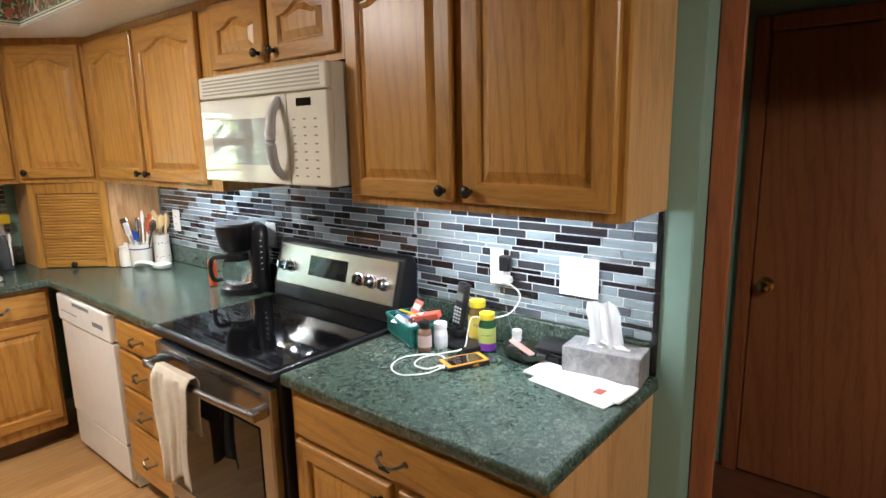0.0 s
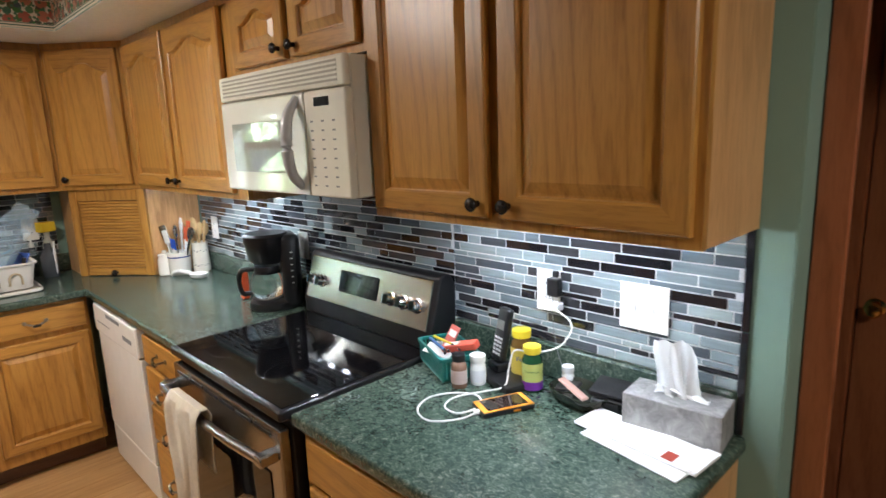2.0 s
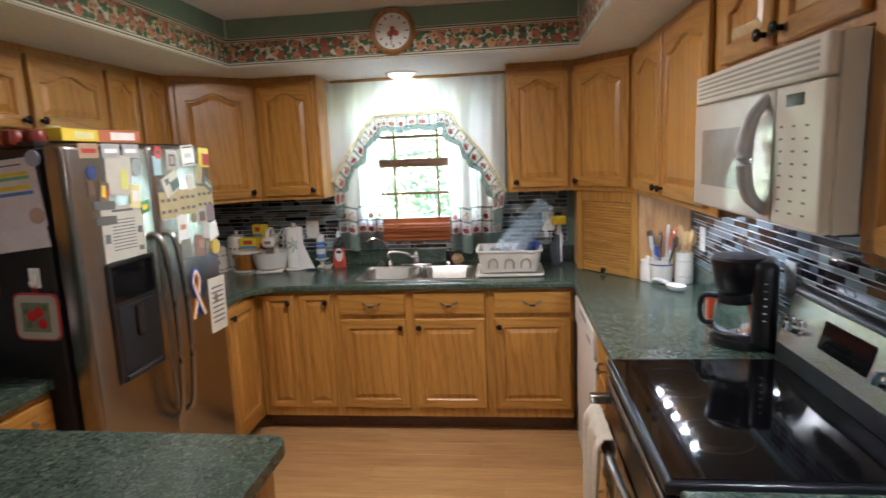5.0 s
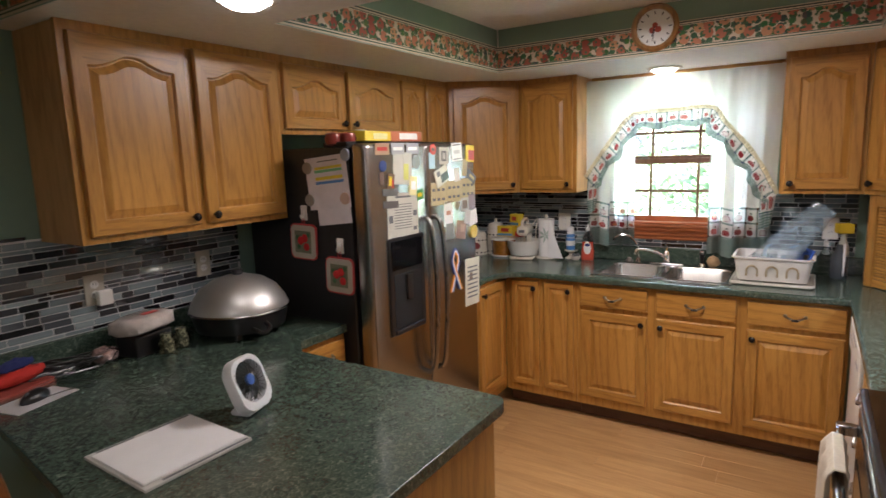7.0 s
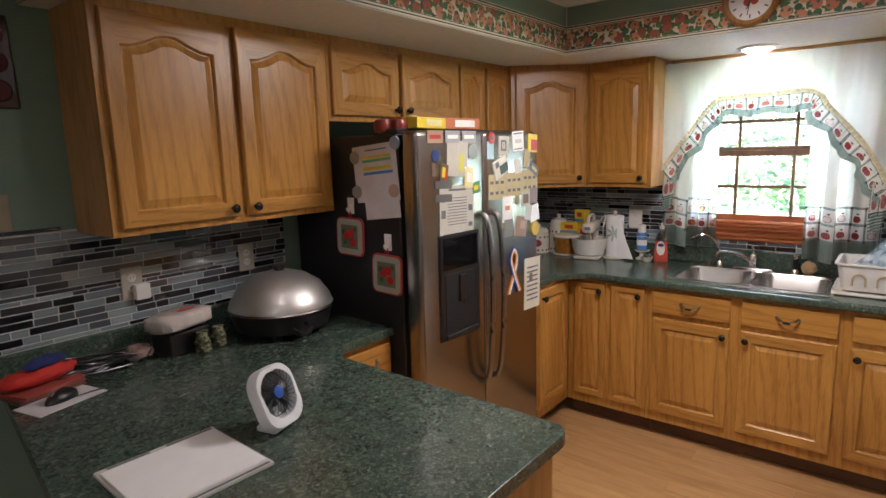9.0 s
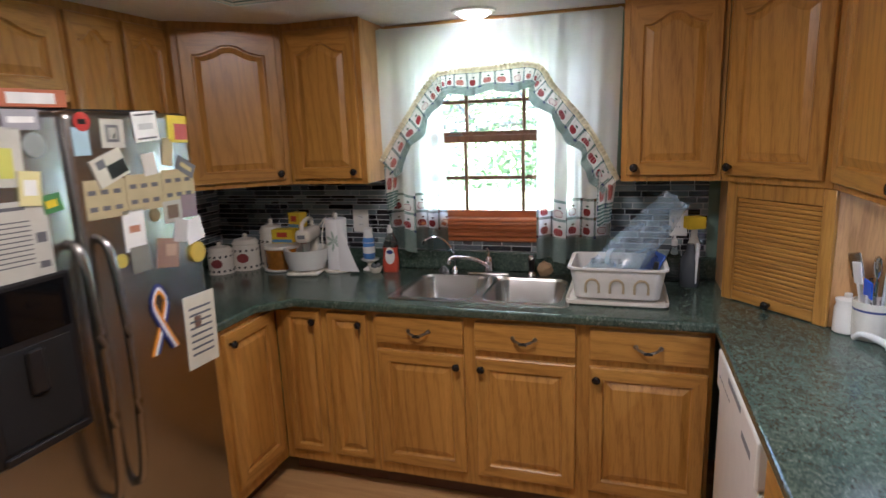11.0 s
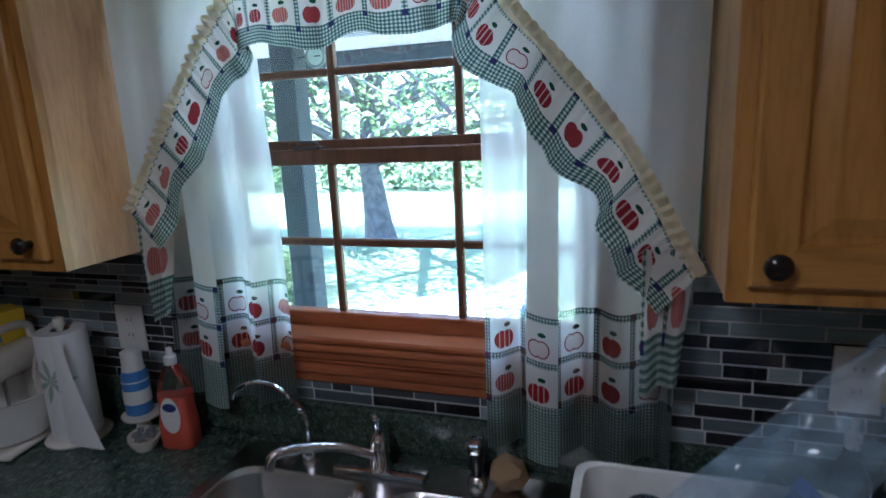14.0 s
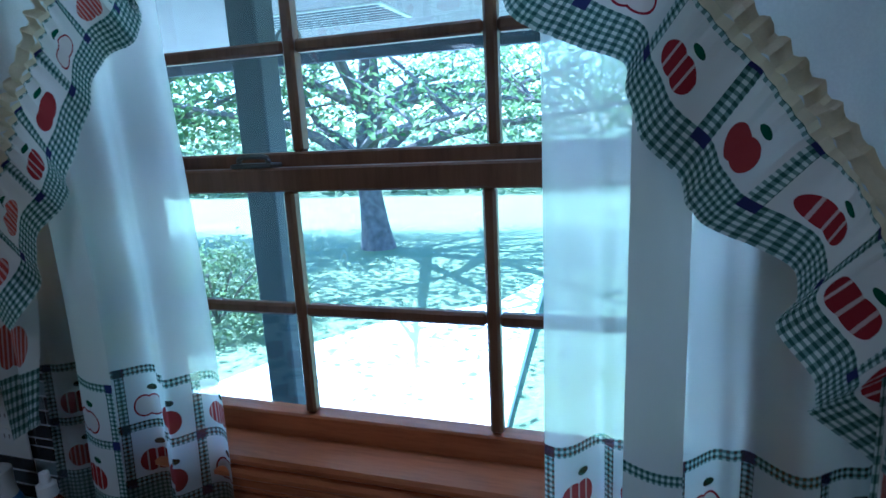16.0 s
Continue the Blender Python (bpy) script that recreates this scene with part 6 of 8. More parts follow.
for zz in (0.035, 0.115):
    for k in range(16):
        a = 2 * math.pi * k / 16
        part("dot", lathe_bm([(0.0035, 0), (0.001, 0.0012)], seg=6, axis="X"), BLACK, jr, m=Matrix.Rotation(a, 4, "Z") @ TR((0.0458 if zz < 0.1 else 0.0440, 0, zz + 0.006 * (k % 2))))
for i, (lx, ly, hh) in enumerate(((-6, 4, 0.27), (3, -7, 0.29), (-2, 9, 0.25), (6, 3, 0.26), (-4, -10, 0.24))):
    utensil("wooden_spoon", -3.685 + 0.012 * math.cos(i * 1.3), 2.325 + 0.012 * math.sin(i * 1.3), (lx, ly, 30 * i), "spoon", paint(0.60, 0.42, 0.20), "pale wooden spoon in the tall jar", hh)
sr = thing("spoon_rest", "white ceramic ladle-shaped spoon rest", "spoon rest", on_counter(-3.530, 2.235, 24))
bm = bmesh.new()
loft(bm, [[(x * s + 0.01, y * s, z) for x, y in rrect(-0.055, 0.055, -0.042, 0.042, 0.04)] for s, z in ((0.55, 0.0), (0.85, 0.008), (1.0, 0.026), (0.96, 0.027), (0.8, 0.012), (0.5, 0.006))])
part("bowl", bm, WHITE, sr, smooth=True)
part("handle", tube_bm(curve_pts([(-0.045, 0, 0.022), (-0.10, -0.004, 0.030), (-0.145, -0.008, 0.026), (-0.17, -0.01, 0.006)], 14), lambda u: 0.012 - 0.003 * u, 10), WHITE, sr, smooth=True)

# appliance garage with a slatted shutter
ga = thing("appliance_garage", "oak appliance garage with a slatted tambour door", "appliance garage", Matrix.Translation((-4.13, 1.838, CT + 0.001)))
bm = bmesh.new()
a_, b_ = Vector((-4.13, 1.838)), Vector((-3.80, 2.118))
prism(bm, [(0, 0), (b_.x - a_.x, b_.y - a_.y), (b_.x - a_.x, YR - 0.012 - a_.y), (XW + 0.024 - a_.x, YR - 0.012 - a_.y), (XW + 0.024 - a_.x, 0)], 0, UB - CT - 0.003)
part("body", bm, OAK_PALE, ga)
gw = (b_ - a_).length
GM = Matrix.Rotation(math.atan2(b_.y - a_.y, b_.x - a_.x), 4, "Z")
GH = UB - CT - 0.003
bm = bmesh.new()
bx(bm, 0, 0.045, -0.02, -0.001, 0, GH, 0.002)
bx(bm, gw - 0.045, gw, -0.02, -0.001, 0, GH, 0.002)
bx(bm, 0.0452, gw - 0.0452, -0.02, -0.001, GH - 0.06, GH, 0.002)
part("face_frame", bm, OAK, ga, m=GM)
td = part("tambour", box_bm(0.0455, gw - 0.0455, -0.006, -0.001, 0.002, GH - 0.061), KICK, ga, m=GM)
for i in range(22):
    z = 0.045 + i * 0.0168
    if z + 0.0155 < GH - 0.061:
        part("slat", box_bm(0.047, gw - 0.047, -0.014, -0.0062, z, z + 0.0150, bev=0.004), OAK_H, td)
part("bottom_rail", box_bm(0.047, gw - 0.047, -0.018, -0.0062, 0.003, 0.043, bev=0.003), OAK_H, td)
knob(td, gw / 2, -0.018, 0.022)

# ---- sink side ----
dt = thing("drain_tray", "cream plastic drain tray under the rack", "drain tray", on_counter(-4.070, 1.412))
part("tray", loft(bmesh.new(), [[(x * s, y * s, z) for x, y in rrect(-0.175, 0.175, -0.200, 0.200, 0.03)] for s, z in ((0.95, 0.0), (1.0, 0.006), (1.0, 0.020), (0.97, 0.020), (0.94, 0.010))]), CERAMIC, dt, smooth=True)
rk = thing("dish_rack", "white plastic dish rack with arched slots", "dish rack", TR((-4.070, 1.412, CT + 0.0215)))
RKW = paint(0.74, 0.73, 0.69, 0.35)
out_ = rrect(-0.150, 0.150, -0.185, 0.185, 0.035)
part("tub", loft(bmesh.new(), [[(x * s, y * s, z) for x, y in out_] for s, z in ((0.88, 0.0), (0.90, 0.004), (1.0, 0.118), (1.06, 0.122), (1.06, 0.130), (0.98, 0.130), (0.965, 0.118), (0.86, 0.012))]), RKW, rk, smooth=True)
ARCHC = paint(0.46, 0.38, 0.24, 0.6)
for k in (-0.095, 0.0, 0.095):
    pts = [(0.1415, k - 0.026, 0.025)] + [(0.1435 + 0.012 * math.sin(a) * 0.5, k - 0.026 * math.cos(a), 0.055 + 0.028 * math.sin(a)) for a in [math.pi * j / 8 for j in range(9)]] + [(0.1415, k + 0.026, 0.025)]
    part("slot_arch", tube_bm(pts, 0.0052, 6), ARCHC, rk, "stained arched slot", smooth=True)
    part("slot_arch", tube_bm([(-p[0], p[1], p[2]) for p in pts], 0.0052, 6), ARCHC, rk, smooth=True)
for i in range(9):
    part("peg", lathe_bm([(0.004, 0.013), (0.003, 0.055), (0.001, 0.058)], (-0.04, -0.13 + i * 0.032, 0), 8), RKW, rk, smooth=True)
pbag = thing("plastic_bag", "clear zip bag propped open over the rack to dry", "plastic bag", TR((-4.060, 1.30, CT + 0.04)))


def bag_f(u, v):
    # a tall flattened bag that leans to the corner
    a = u * 2 * math.pi
    w = 0.150 * (1 - 0.45 * v)
    p = Vector((0.075 * math.sin(a) * (1 - 0.7 * v), w * math.cos(a) * 0.55, 0))
    ax = Vector((-0.06, 0.30, 0.37))
    r_ = 0.006 * math.sin(a * 5 + v * 7) + 0.004 * math.sin(a * 9 - v * 11)
    q = Vector((0, 0.04, 0.0)) + ax * v
    return q + p + Vector((r_, -r_, p.y * -0.75))


bm = bmesh.new()
sheet(bm, bag_f, 40, 22)
BAGM = film_mat("bag_film")
part("film", bm, BAGM, pbag, smooth=True)
bm = bmesh.new()
tube(bm, [bag_f(i / 30, 0.02) for i in range(31)], 0.0025, 6)
part("zip", bm, SKYB, pbag, "blue zip strip")
bm = bmesh.new()
sheet(bm, lambda u, v: bag_f(0.04 + 0.16 * u, 0.12 + 0.14 * v) + Vector((0.003, -0.002, 0)), 6, 5)
part("label", bm, PAPER, pbag)
bcn = thing("food_container", "clear container with a blue lid in the rack", "container", TR((-4.120, 1.50, CT + 0.038)) @ pose(0, 0, 0, 62, 0, 20))
part("tub", loft(bmesh.new(), [[(x * s, y * s, z) for x, y in rrect(-0.075, 0.075, -0.075, 0.075, 0.025)] for s, z in ((0.8, 0), (1, 0.05), (0.98, 0.05), (0.78, 0.003))]), CLEAR, bcn, smooth=True, m=TR((0, 0.08, 0)))
part("lid", box_bm(-0.08, 0.08, 0.0, 0.16, -0.012, -0.003, bev=0.004), paint(0.03, 0.09, 0.38, 0.3), bcn, "blue plastic lid")
pn = thing("pan_handle", "black curved pan handle standing in the rack", "pan", TR((-4.030, 1.505, CT + 0.036)))
part("handle", tube_bm(curve_pts([(0, -0.05, 0.006), (0.02, 0.0, 0.02), (0.03, 0.045, 0.065), (0.03, 0.06, 0.13)], 16), 0.010, 8), BLACK, pn, smooth=True)
for i in range(4):
    gl_ = thing("glass_tumbler", "upturned clear tumbler in the rack", "glass", TR((-4.150 + 0.055 * (i % 2), 1.33 + 0.07 * (i // 2), CT + 0.036)), "glasses in the rack")
    part("glass", lathe_bm([(0.032, 0), (0.030, 0.10), (0.001, 0.101)], seg=18), CLEAR, gl_, smooth=True)
sb2 = thing("spray_bottle", "clear pump bottle in the corner behind the rack", "bottle", on_counter(-4.345, 1.655))
part("body", lathe_bm([(0.030, 0), (0.033, 0.006), (0.033, 0.11), (0.014, 0.15), (0.012, 0.165)], seg=20), CLEAR, sb2, smooth=True)
part("pump", lathe_bm([(0.013, 0.1655), (0.013, 0.19), (0.006, 0.195), (0.006, 0.215), (0.001, 0.216)], seg=14), WHITEP, sb2, smooth=True)
db = thing("dish_brush_bottle", "dark bottle with a white dish wand standing in it", "bottle", on_counter(-4.265, 1.715))
part("body", lathe_bm([(0.038, 0), (0.042, 0.006), (0.042, 0.12), (0.018, 0.165), (0.016, 0.19)], seg=22), paint(0.06, 0.065, 0.07, 0.12), db, smooth=True)
part("wand", tube_bm([(0.03, 0.02, 0.02), (0.035, 0.025, 0.20)], 0.007, 8), WHITEP, db, smooth=True)
ys = thing("sponge", "yellow dish sponge on a cleaner bottle", "sponge", TR((-4.345, 1.735, CT + 0.245)) @ pose(0, 0, 0, 0, 0, 20))
part("foam", box_bm(-0.03, 0.03, -0.04, 0.04, 0, 0.055, bev=0.006, seg=2), paint(0.75, 0.52, 0.02, 0.9), ys)
gb2 = thing("cleaner_bottle", "pale cleaner bottle in the corner", "bottle", on_counter(-4.345, 1.735))
part("body", lathe_bm([(0.026, 0), (0.028, 0.006), (0.028, 0.17), (0.014, 0.21), (0.014, 0.243)], seg=18), paint(0.50, 0.48, 0.40, 0.3), gb2, smooth=True)
rockm = thing("sponge_scourer", "tan natural scourer on the sink deck", "scourer", at_sink(-4.325, 1.075))
bm = bmesh.new()
bmesh.ops.create_icosphere(bm, subdivisions=3, radius=0.036)
for v in bm.verts:
    v.co *= 1 + 0.28 * noise.noise(v.co * 55)
    v.co.z = v.co.z + 0.034
part("scourer", bm, paint(0.36, 0.24, 0.13, 0.95), rockm, smooth=True)
bs_ = thing("sink_stopper", "blue and white scrubber lying in the bowl", "scrubber", TR((-4.00, 1.02, CT - 0.156)))
part("disc", lathe_bm([(0.02, 0), (0.022, 0.008), (0.010, 0.014), (0.001, 0.014)], seg=16), NAVY, bs_, smooth=True)
part("cap", lathe_bm([(0.010, 0.0142), (0.008, 0.022), (0.001, 0.023)], seg=12), WHITEP, bs_, smooth=True)

pt = thing("paper_towel", "paper towel roll with leaf print on a cream stand", "paper towel", on_counter(-4.285, -0.015))
part("stand", lathe_bm([(0.072, 0), (0.075, 0.006), (0.068, 0.014), (0.001, 0.015)], seg=28), CERAMIC, pt, smooth=True)
part("post", lathe_bm([(0.008, 0.0152), (0.008, 0.285), (0.014, 0.293), (0.012, 0.31), (0.001, 0.314)], seg=14), CERAMIC, pt, smooth=True)
part("roll", lathe_bm([(0.020, 0.016), (0.055, 0.016), (0.056, 0.02), (0.056, 0.278), (0.055, 0.281), (0.020, 0.281)], seg=32, caps=False), PAPER, pt, smooth=True)
bm = bmesh.new()
sheet(bm, lambda u, v: Vector((0.040 + 0.016 * math.cos(u * 1.2) + 0.012 * u * (1 - v), 0.035 + 0.022 * u + 0.09 * u * (1 - v) ** 1.3, 0.012 + 0.27 * v * (1 - 0.06 * u))), 8, 10)
part("loose_sheet", bm, PAPER, pt, smooth=True)
LEAFG = paint(0.38, 0.48, 0.42, 0.8)
for k in range(7):
    a = 2 * math.pi * k / 7
    bm = bmesh.new()
    sheet(bm, lambda u, v: Vector((math.cos(0.25 + 0.55 * (0.075 * math.cos(a) * u + 0.016 * (v - 0.5) * math.sin(math.pi * u) * -math.sin(a)) / 0.04) * 0.0575,
                                   math.sin(0.25 + 0.55 * (0.075 * math.cos(a) * u + 0.016 * (v - 0.5) * math.sin(math.pi * u) * -math.sin(a)) / 0.04) * 0.0575,
                                   0.17 + 0.06 * math.sin(a) * u + 0.016 * (v - 0.5) * math.sin(math.pi * u) * math.cos(a))), 8, 3)
    part("leaf_print", bm, LEAFG, pt)

cst = thing("candle_stand", "cream footed stand with a jar of shells", "stand", on_counter(-4.325, 0.155))
part("stand", lathe_bm([(0.040, 0), (0.042, 0.006), (0.018, 0.02), (0.016, 0.04), (0.045, 0.055), (0.047, 0.062), (0.001, 0.063)], seg=24), CERAMIC, cst, smooth=True)
b1 = thing("lotion_bottle", "white and blue lotion bottle on the stand", "bottle", TR((-4.325, 0.150, CT + 0.065)))
part("body", lathe_bm([(0.029, 0), (0.031, 0.005), (0.031, 0.10), (0.022, 0.125)], seg=22), SKYB, b1, smooth=True)
part("top", lathe_bm([(0.0315, 0.085), (0.024, 0.127), (0.024, 0.158), (0.018, 0.162), (0.001, 0.162)], seg=22), WHITEP, b1, smooth=True)
part("label", lathe_bm([(0.0318, 0.03), (0.0318, 0.065)], seg=22, caps=False), WHITEP, b1)
sj = thing("pebble_dish", "small dish of grey pebbles beside the stand", "dish", on_counter(-4.275, 0.205))
part("dish", lathe_bm([(0.022, 0), (0.034, 0.02), (0.036, 0.03), (0.033, 0.03), (0.02, 0.006), (0.001, 0.006)], seg=20), CERAMIC, sj, smooth=True)
for k in range(10):
    bm = bmesh.new()
    bmesh.ops.create_icosphere(bm, subdivisions=1, radius=0.009)
    a = k * 2.4
    part("pebble", bm, GREY_PAD, sj, m=TR((0.018 * math.cos(a), 0.018 * math.sin(a), 0.034 + 0.007 * (k % 2))), smooth=True)
ds = thing("dish_soap", "clear bottle of coral dish soap with a white label", "bottle", on_counter(-4.315, 0.278, 8))
SOAP = plain("coral_soap", (0.62, 0.10, 0.06), 0.12, var=0.06, coat=0.5)
part("body", loft(bmesh.new(), [[(x * s * 0.72, y * s, z) for x, y in rrect(-0.042, 0.042, -0.042, 0.042, 0.022)] for s, z in ((0.9, 0.0), (1.0, 0.006), (0.98, 0.06), (0.86, 0.105), (0.88, 0.13))]), SOAP, ds, smooth=True)
part("shoulder", loft(bmesh.new(), [[(x * s * 0.72, y * s, z) for x, y in rrect(-0.042, 0.042, -0.042, 0.042, 0.022)] for s, z in ((0.88, 0.1305), (0.78, 0.16), (0.45, 0.195), (0.30, 0.205))]), CLEAR, ds, smooth=True)
part("cap", lathe_bm([(0.014, 0.2055), (0.014, 0.225), (0.008, 0.228), (0.007, 0.245), (0.001, 0.246)], seg=14), WHITEP, ds, smooth=True)
lb2 = part("label", lathe_bm([(0.001, 0), (0.03, 0.0)], seg=24, axis="X", caps=False), WHITEP, ds, m=TR((0.0312, 0.002, 0.088)) @ Matrix.Diagonal((1, 0.85, 1.5, 1)))
part("badge", lathe_bm([(0.001, 0.0004), (0.02, 0.0004)], seg=20, axis="X", caps=False), NAVY, ds, m=TR((0.0314, 0.002, 0.108)) @ Matrix.Diagonal((1, 0.9, 0.55, 1)))


def canister(x, y, r, h, label):
    t = thing("canister", label, "canister", on_counter(x, y), "canisters")
    part("jar", lathe_bm([(r * 0.92, 0), (r, 0.006), (r, h * 0.62), (r * 0.9, h * 0.70), (0.001, h * 0.70)], seg=30), CERAMIC, t, smooth=True)
    part("foot", lathe_bm([(r * 1.03, 0.0), (r * 1.04, 0.006), (r * 1.005, 0.012)], seg=30, caps=False), CERAMIC, t, smooth=True)
    part("lid", lathe_bm([(r * 0.98, h * 0.705), (r, h * 0.73), (r * 0.8, h * 0.84), (r * 0.3, h * 0.88), (r * 0.16, h * 0.90), (r * 0.2, h * 0.97), (0.001, h)], seg=30), CERAMIC, t, smooth=True)
    for k in range(14):
        a = 2 * math.pi * k / 14
        for zz in (0.06, 0.52):
            part("check", box_bm(-0.0005, 0.0008, -0.006, 0.006, -0.006, 0.006), BLACK, t, m=Matrix.Rotation(a + (0.2 if zz > 0.3 else 0), 4, "Z") @ TR((r + 0.0003, 0, h * zz + 0.008)))
    part("motif", lathe_bm([(0.001, 0.0), (r * 0.45, 0.0)], seg=16, axis="X", caps=False), paint(0.25, 0.05, 0.05), t, m=Matrix.Rotation(0.35, 4, "Z") @ TR((r + 0.002, 0, h * 0.36)) @ Matrix.Diagonal((1, 1, 0.8, 1)))
    return t


canister(-4.25, -0.560, 0.072, 0.20, "white ceramic canister with dark checks")
canister(-4.14, -0.645, 0.066, 0.17, "smaller white ceramic canister with dark checks")
cj = canister(-4.335, -0.445, 0.066, 0.27, "tall white ceramic cookie jar")
AMBER = glass("amber_plastic", (0.50, 0.20, 0.03), 0.05, 1.35)
am = thing("snack_keeper", "round amber plastic keeper with cream lid and base", "container", on_counter(-4.275, -0.345))
part("base", lathe_bm([(0.098, 0), (0.102, 0.004), (0.100, 0.012), (0.001, 0.012)], seg=32), CERAMIC, am, smooth=True)
part("drum", lathe_bm([(0.090, 0.0125), (0.094, 0.12), (0.001, 0.121)], seg=32), plain("amber_tub", (0.30, 0.12, 0.015), 0.15, var=0.35, scale=28, coat=0.6), am, smooth=True)
part("lid", lathe_bm([(0.100, 0.1215), (0.102, 0.128), (0.097, 0.138), (0.02, 0.142), (0.001, 0.142)], seg=32), CERAMIC, am, smooth=True)
TEAY = paint(0.72, 0.52, 0.03)
for x, y, z, rz, w, d, h, mt, lab in ((-4.30, -0.34, CT + 0.144, 96, 0.12, 0.06, 0.075, TEAY, "yellow tea box lying on the snack keeper"), (-4.365, -0.25, CT + 0.001, 90, 0.13, 0.065, 0.215, TEAY, "tall yellow tea box against the tiles"),
                                      (-4.335, -0.27, CT + 0.217, 75, 0.08, 0.06, 0.085, TEAY, "small yellow tea box on top of the stack")):
    t = thing("tea_box", lab, "box", TR((x, y, z if "top" not in lab else CT + 0.220)) @ Matrix.Rotation(radians(rz), 4, "Z"), "tea boxes")
    part("carton", box_bm(-w / 2, w / 2, -d / 2, d / 2, 0, h, bev=0.001), mt, t)
    part("label", box_bm(-w * 0.25, w * 0.25, -d / 2 - 0.0008, -d / 2 - 0.0002, h * 0.45, h * 0.8), paint(0.45, 0.05, 0.03), t)
    part("label_band", box_bm(-w * 0.48, w * 0.48, -d / 2 - 0.0008, -d / 2 - 0.0002, h * 0.06, h * 0.28), paint(0.10, 0.25, 0.45), t)
mx_ = thing("stand_mixer", "cream stand mixer with a white bowl", "mixer", on_counter(-4.235, -0.165, 10))
part("base", box_bm(-0.13, 0.11, -0.085, 0.085, 0, 0.022, bev=0.010, seg=3), CERAMIC, mx_, smooth=True)
part("bowl", lathe_bm([(0.062, 0.0225), (0.095, 0.03), (0.112, 0.085), (0.118, 0.128), (0.122, 0.135), (0.112, 0.134), (0.085, 0.035), (0.001, 0.032)], (0.02, 0, 0), 32), WHITE, mx_, "white mixing bowl", smooth=True)
part("column", box_bm(-0.125, -0.075, -0.03, 0.03, 0.0225, 0.20, bev=0.012, seg=3), CERAMIC, mx_, smooth=True)
part("head", box_bm(-0.13, 0.075, -0.042, 0.042, 0.165, 0.235, bev=0.026, seg=4), CERAMIC, mx_, smooth=True)
part("vent", box_bm(0.0755, 0.0765, -0.02, 0.02, 0.19, 0.21), GREY_PAD, mx_)
part("handle", tube_bm(curve_pts([(-0.10, 0, 0.232), (-0.085, 0, 0.272), (-0.01, 0, 0.28), (0.045, 0, 0.262), (0.06, 0, 0.225)], 16), 0.011, 8), CERAMIC, mx_, smooth=True)
for s in (-0.018, 0.018):
    part("beater", tube_bm([(0.02, s, 0.165), (0.02, s, 0.075)], 0.004, 6), CHROME, mx_)
part("cord", tube_bm(curve_pts([(-0.12, 0.02, 0.21), (-0.10, 0.07, 0.27), (-0.05, 0.085, 0.26), (0.0, 0.085, 0.18), (0.0, 0.095, 0.06)], 22), 0.004, 6), CERAMIC, mx_, smooth=True)

# ---- peninsula ----
gr = thing("dome_grill", "round tabletop grill with a silver domed lid", "grill", on_counter(-2.065, -0.56))
part("base", lathe_bm([(0.14, 0.02), (0.19, 0.03), (0.205, 0.09), (0.200, 0.105), (0.001, 0.106)], seg=40), BLACK, gr, smooth=True)
for k in range(4):
    a = math.pi / 4 + k * math.pi / 2
    part("foot", box_bm(-0.016, 0.016, -0.012, 0.012, 0, 0.035, bev=0.004), BLACK, gr, m=TR((0.15 * math.cos(a), 0.15 * math.sin(a), 0)))
part("dome", lathe_bm([(0.212, 0.107), (0.213, 0.115), (0.200, 0.150), (0.165, 0.200), (0.11, 0.237), (0.05, 0.255), (0.001, 0.258)], seg=48), plain("satin_aluminium", (0.60, 0.60, 0.58), 0.42, 0.85, var=0.04), gr, "satin silver domed lid", smooth=True)
part("lip", lathe_bm([(0.2135, 0.107), (0.219, 0.111), (0.2135, 0.117)], seg=48, caps=False), STEEL, gr, smooth=True)
part("lid_knob", lathe_bm([(0.02, 0.2585), (0.026, 0.27), (0.024, 0.28), (0.001, 0.283)], seg=18), BLACK, gr, smooth=True)
part("side_handle", tube_bm(curve_pts([(0.03, 0.20, 0.07), (0.05, 0.245, 0.06), (0.085, 0.245, 0.045), (0.10, 0.195, 0.06)], 12), 0.010, 8), BLACK, gr, smooth=True)
bgp = thing("plate_pack", "plastic-wrapped pack of paper plates on a tin", "package", TR((-1.685, -0.68, CT + 0.125)) @ pose(0, 0, 0, 6, 3, 8))
bm = bmesh.new()
bmesh.ops.create_uvsphere(bm, u_segments=28, v_segments=14, radius=1)
for v in bm.verts:
    k = 1 + 0.09 * noise.noise(v.co * 3.2)
    v.co = Vector((0.115 * math.copysign(abs(v.co.x) ** 0.6, v.co.x) * k, 0.10 * math.copysign(abs(v.co.y) ** 0.7, v.co.y) * k, 0.036 * math.copysign(abs(v.co.z) ** 0.6, v.co.z) * k))
part("wrap", bm, plain("plastic_wrap", (0.62, 0.56, 0.52), 0.16, var=0.14, scale=25, bumpy=0.6, coat=0.7), bgp, smooth=True)
part("print", box_bm(-0.05, 0.01, 0.02, 0.06, 0.036, 0.039, bev=0.001), paint(0.5, 0.06, 0.05), bgp, m=pose(0, 0, 0, 0, 0, -20))
tn = thing("napkin_holder", "dark tin under the plate pack", "tin", on_counter(-1.685, -0.68, 8))
part("tin", box_bm(-0.085, 0.085, -0.06, 0.06, 0, 0.088, bev=0.008, seg=2), BLACK, tn)
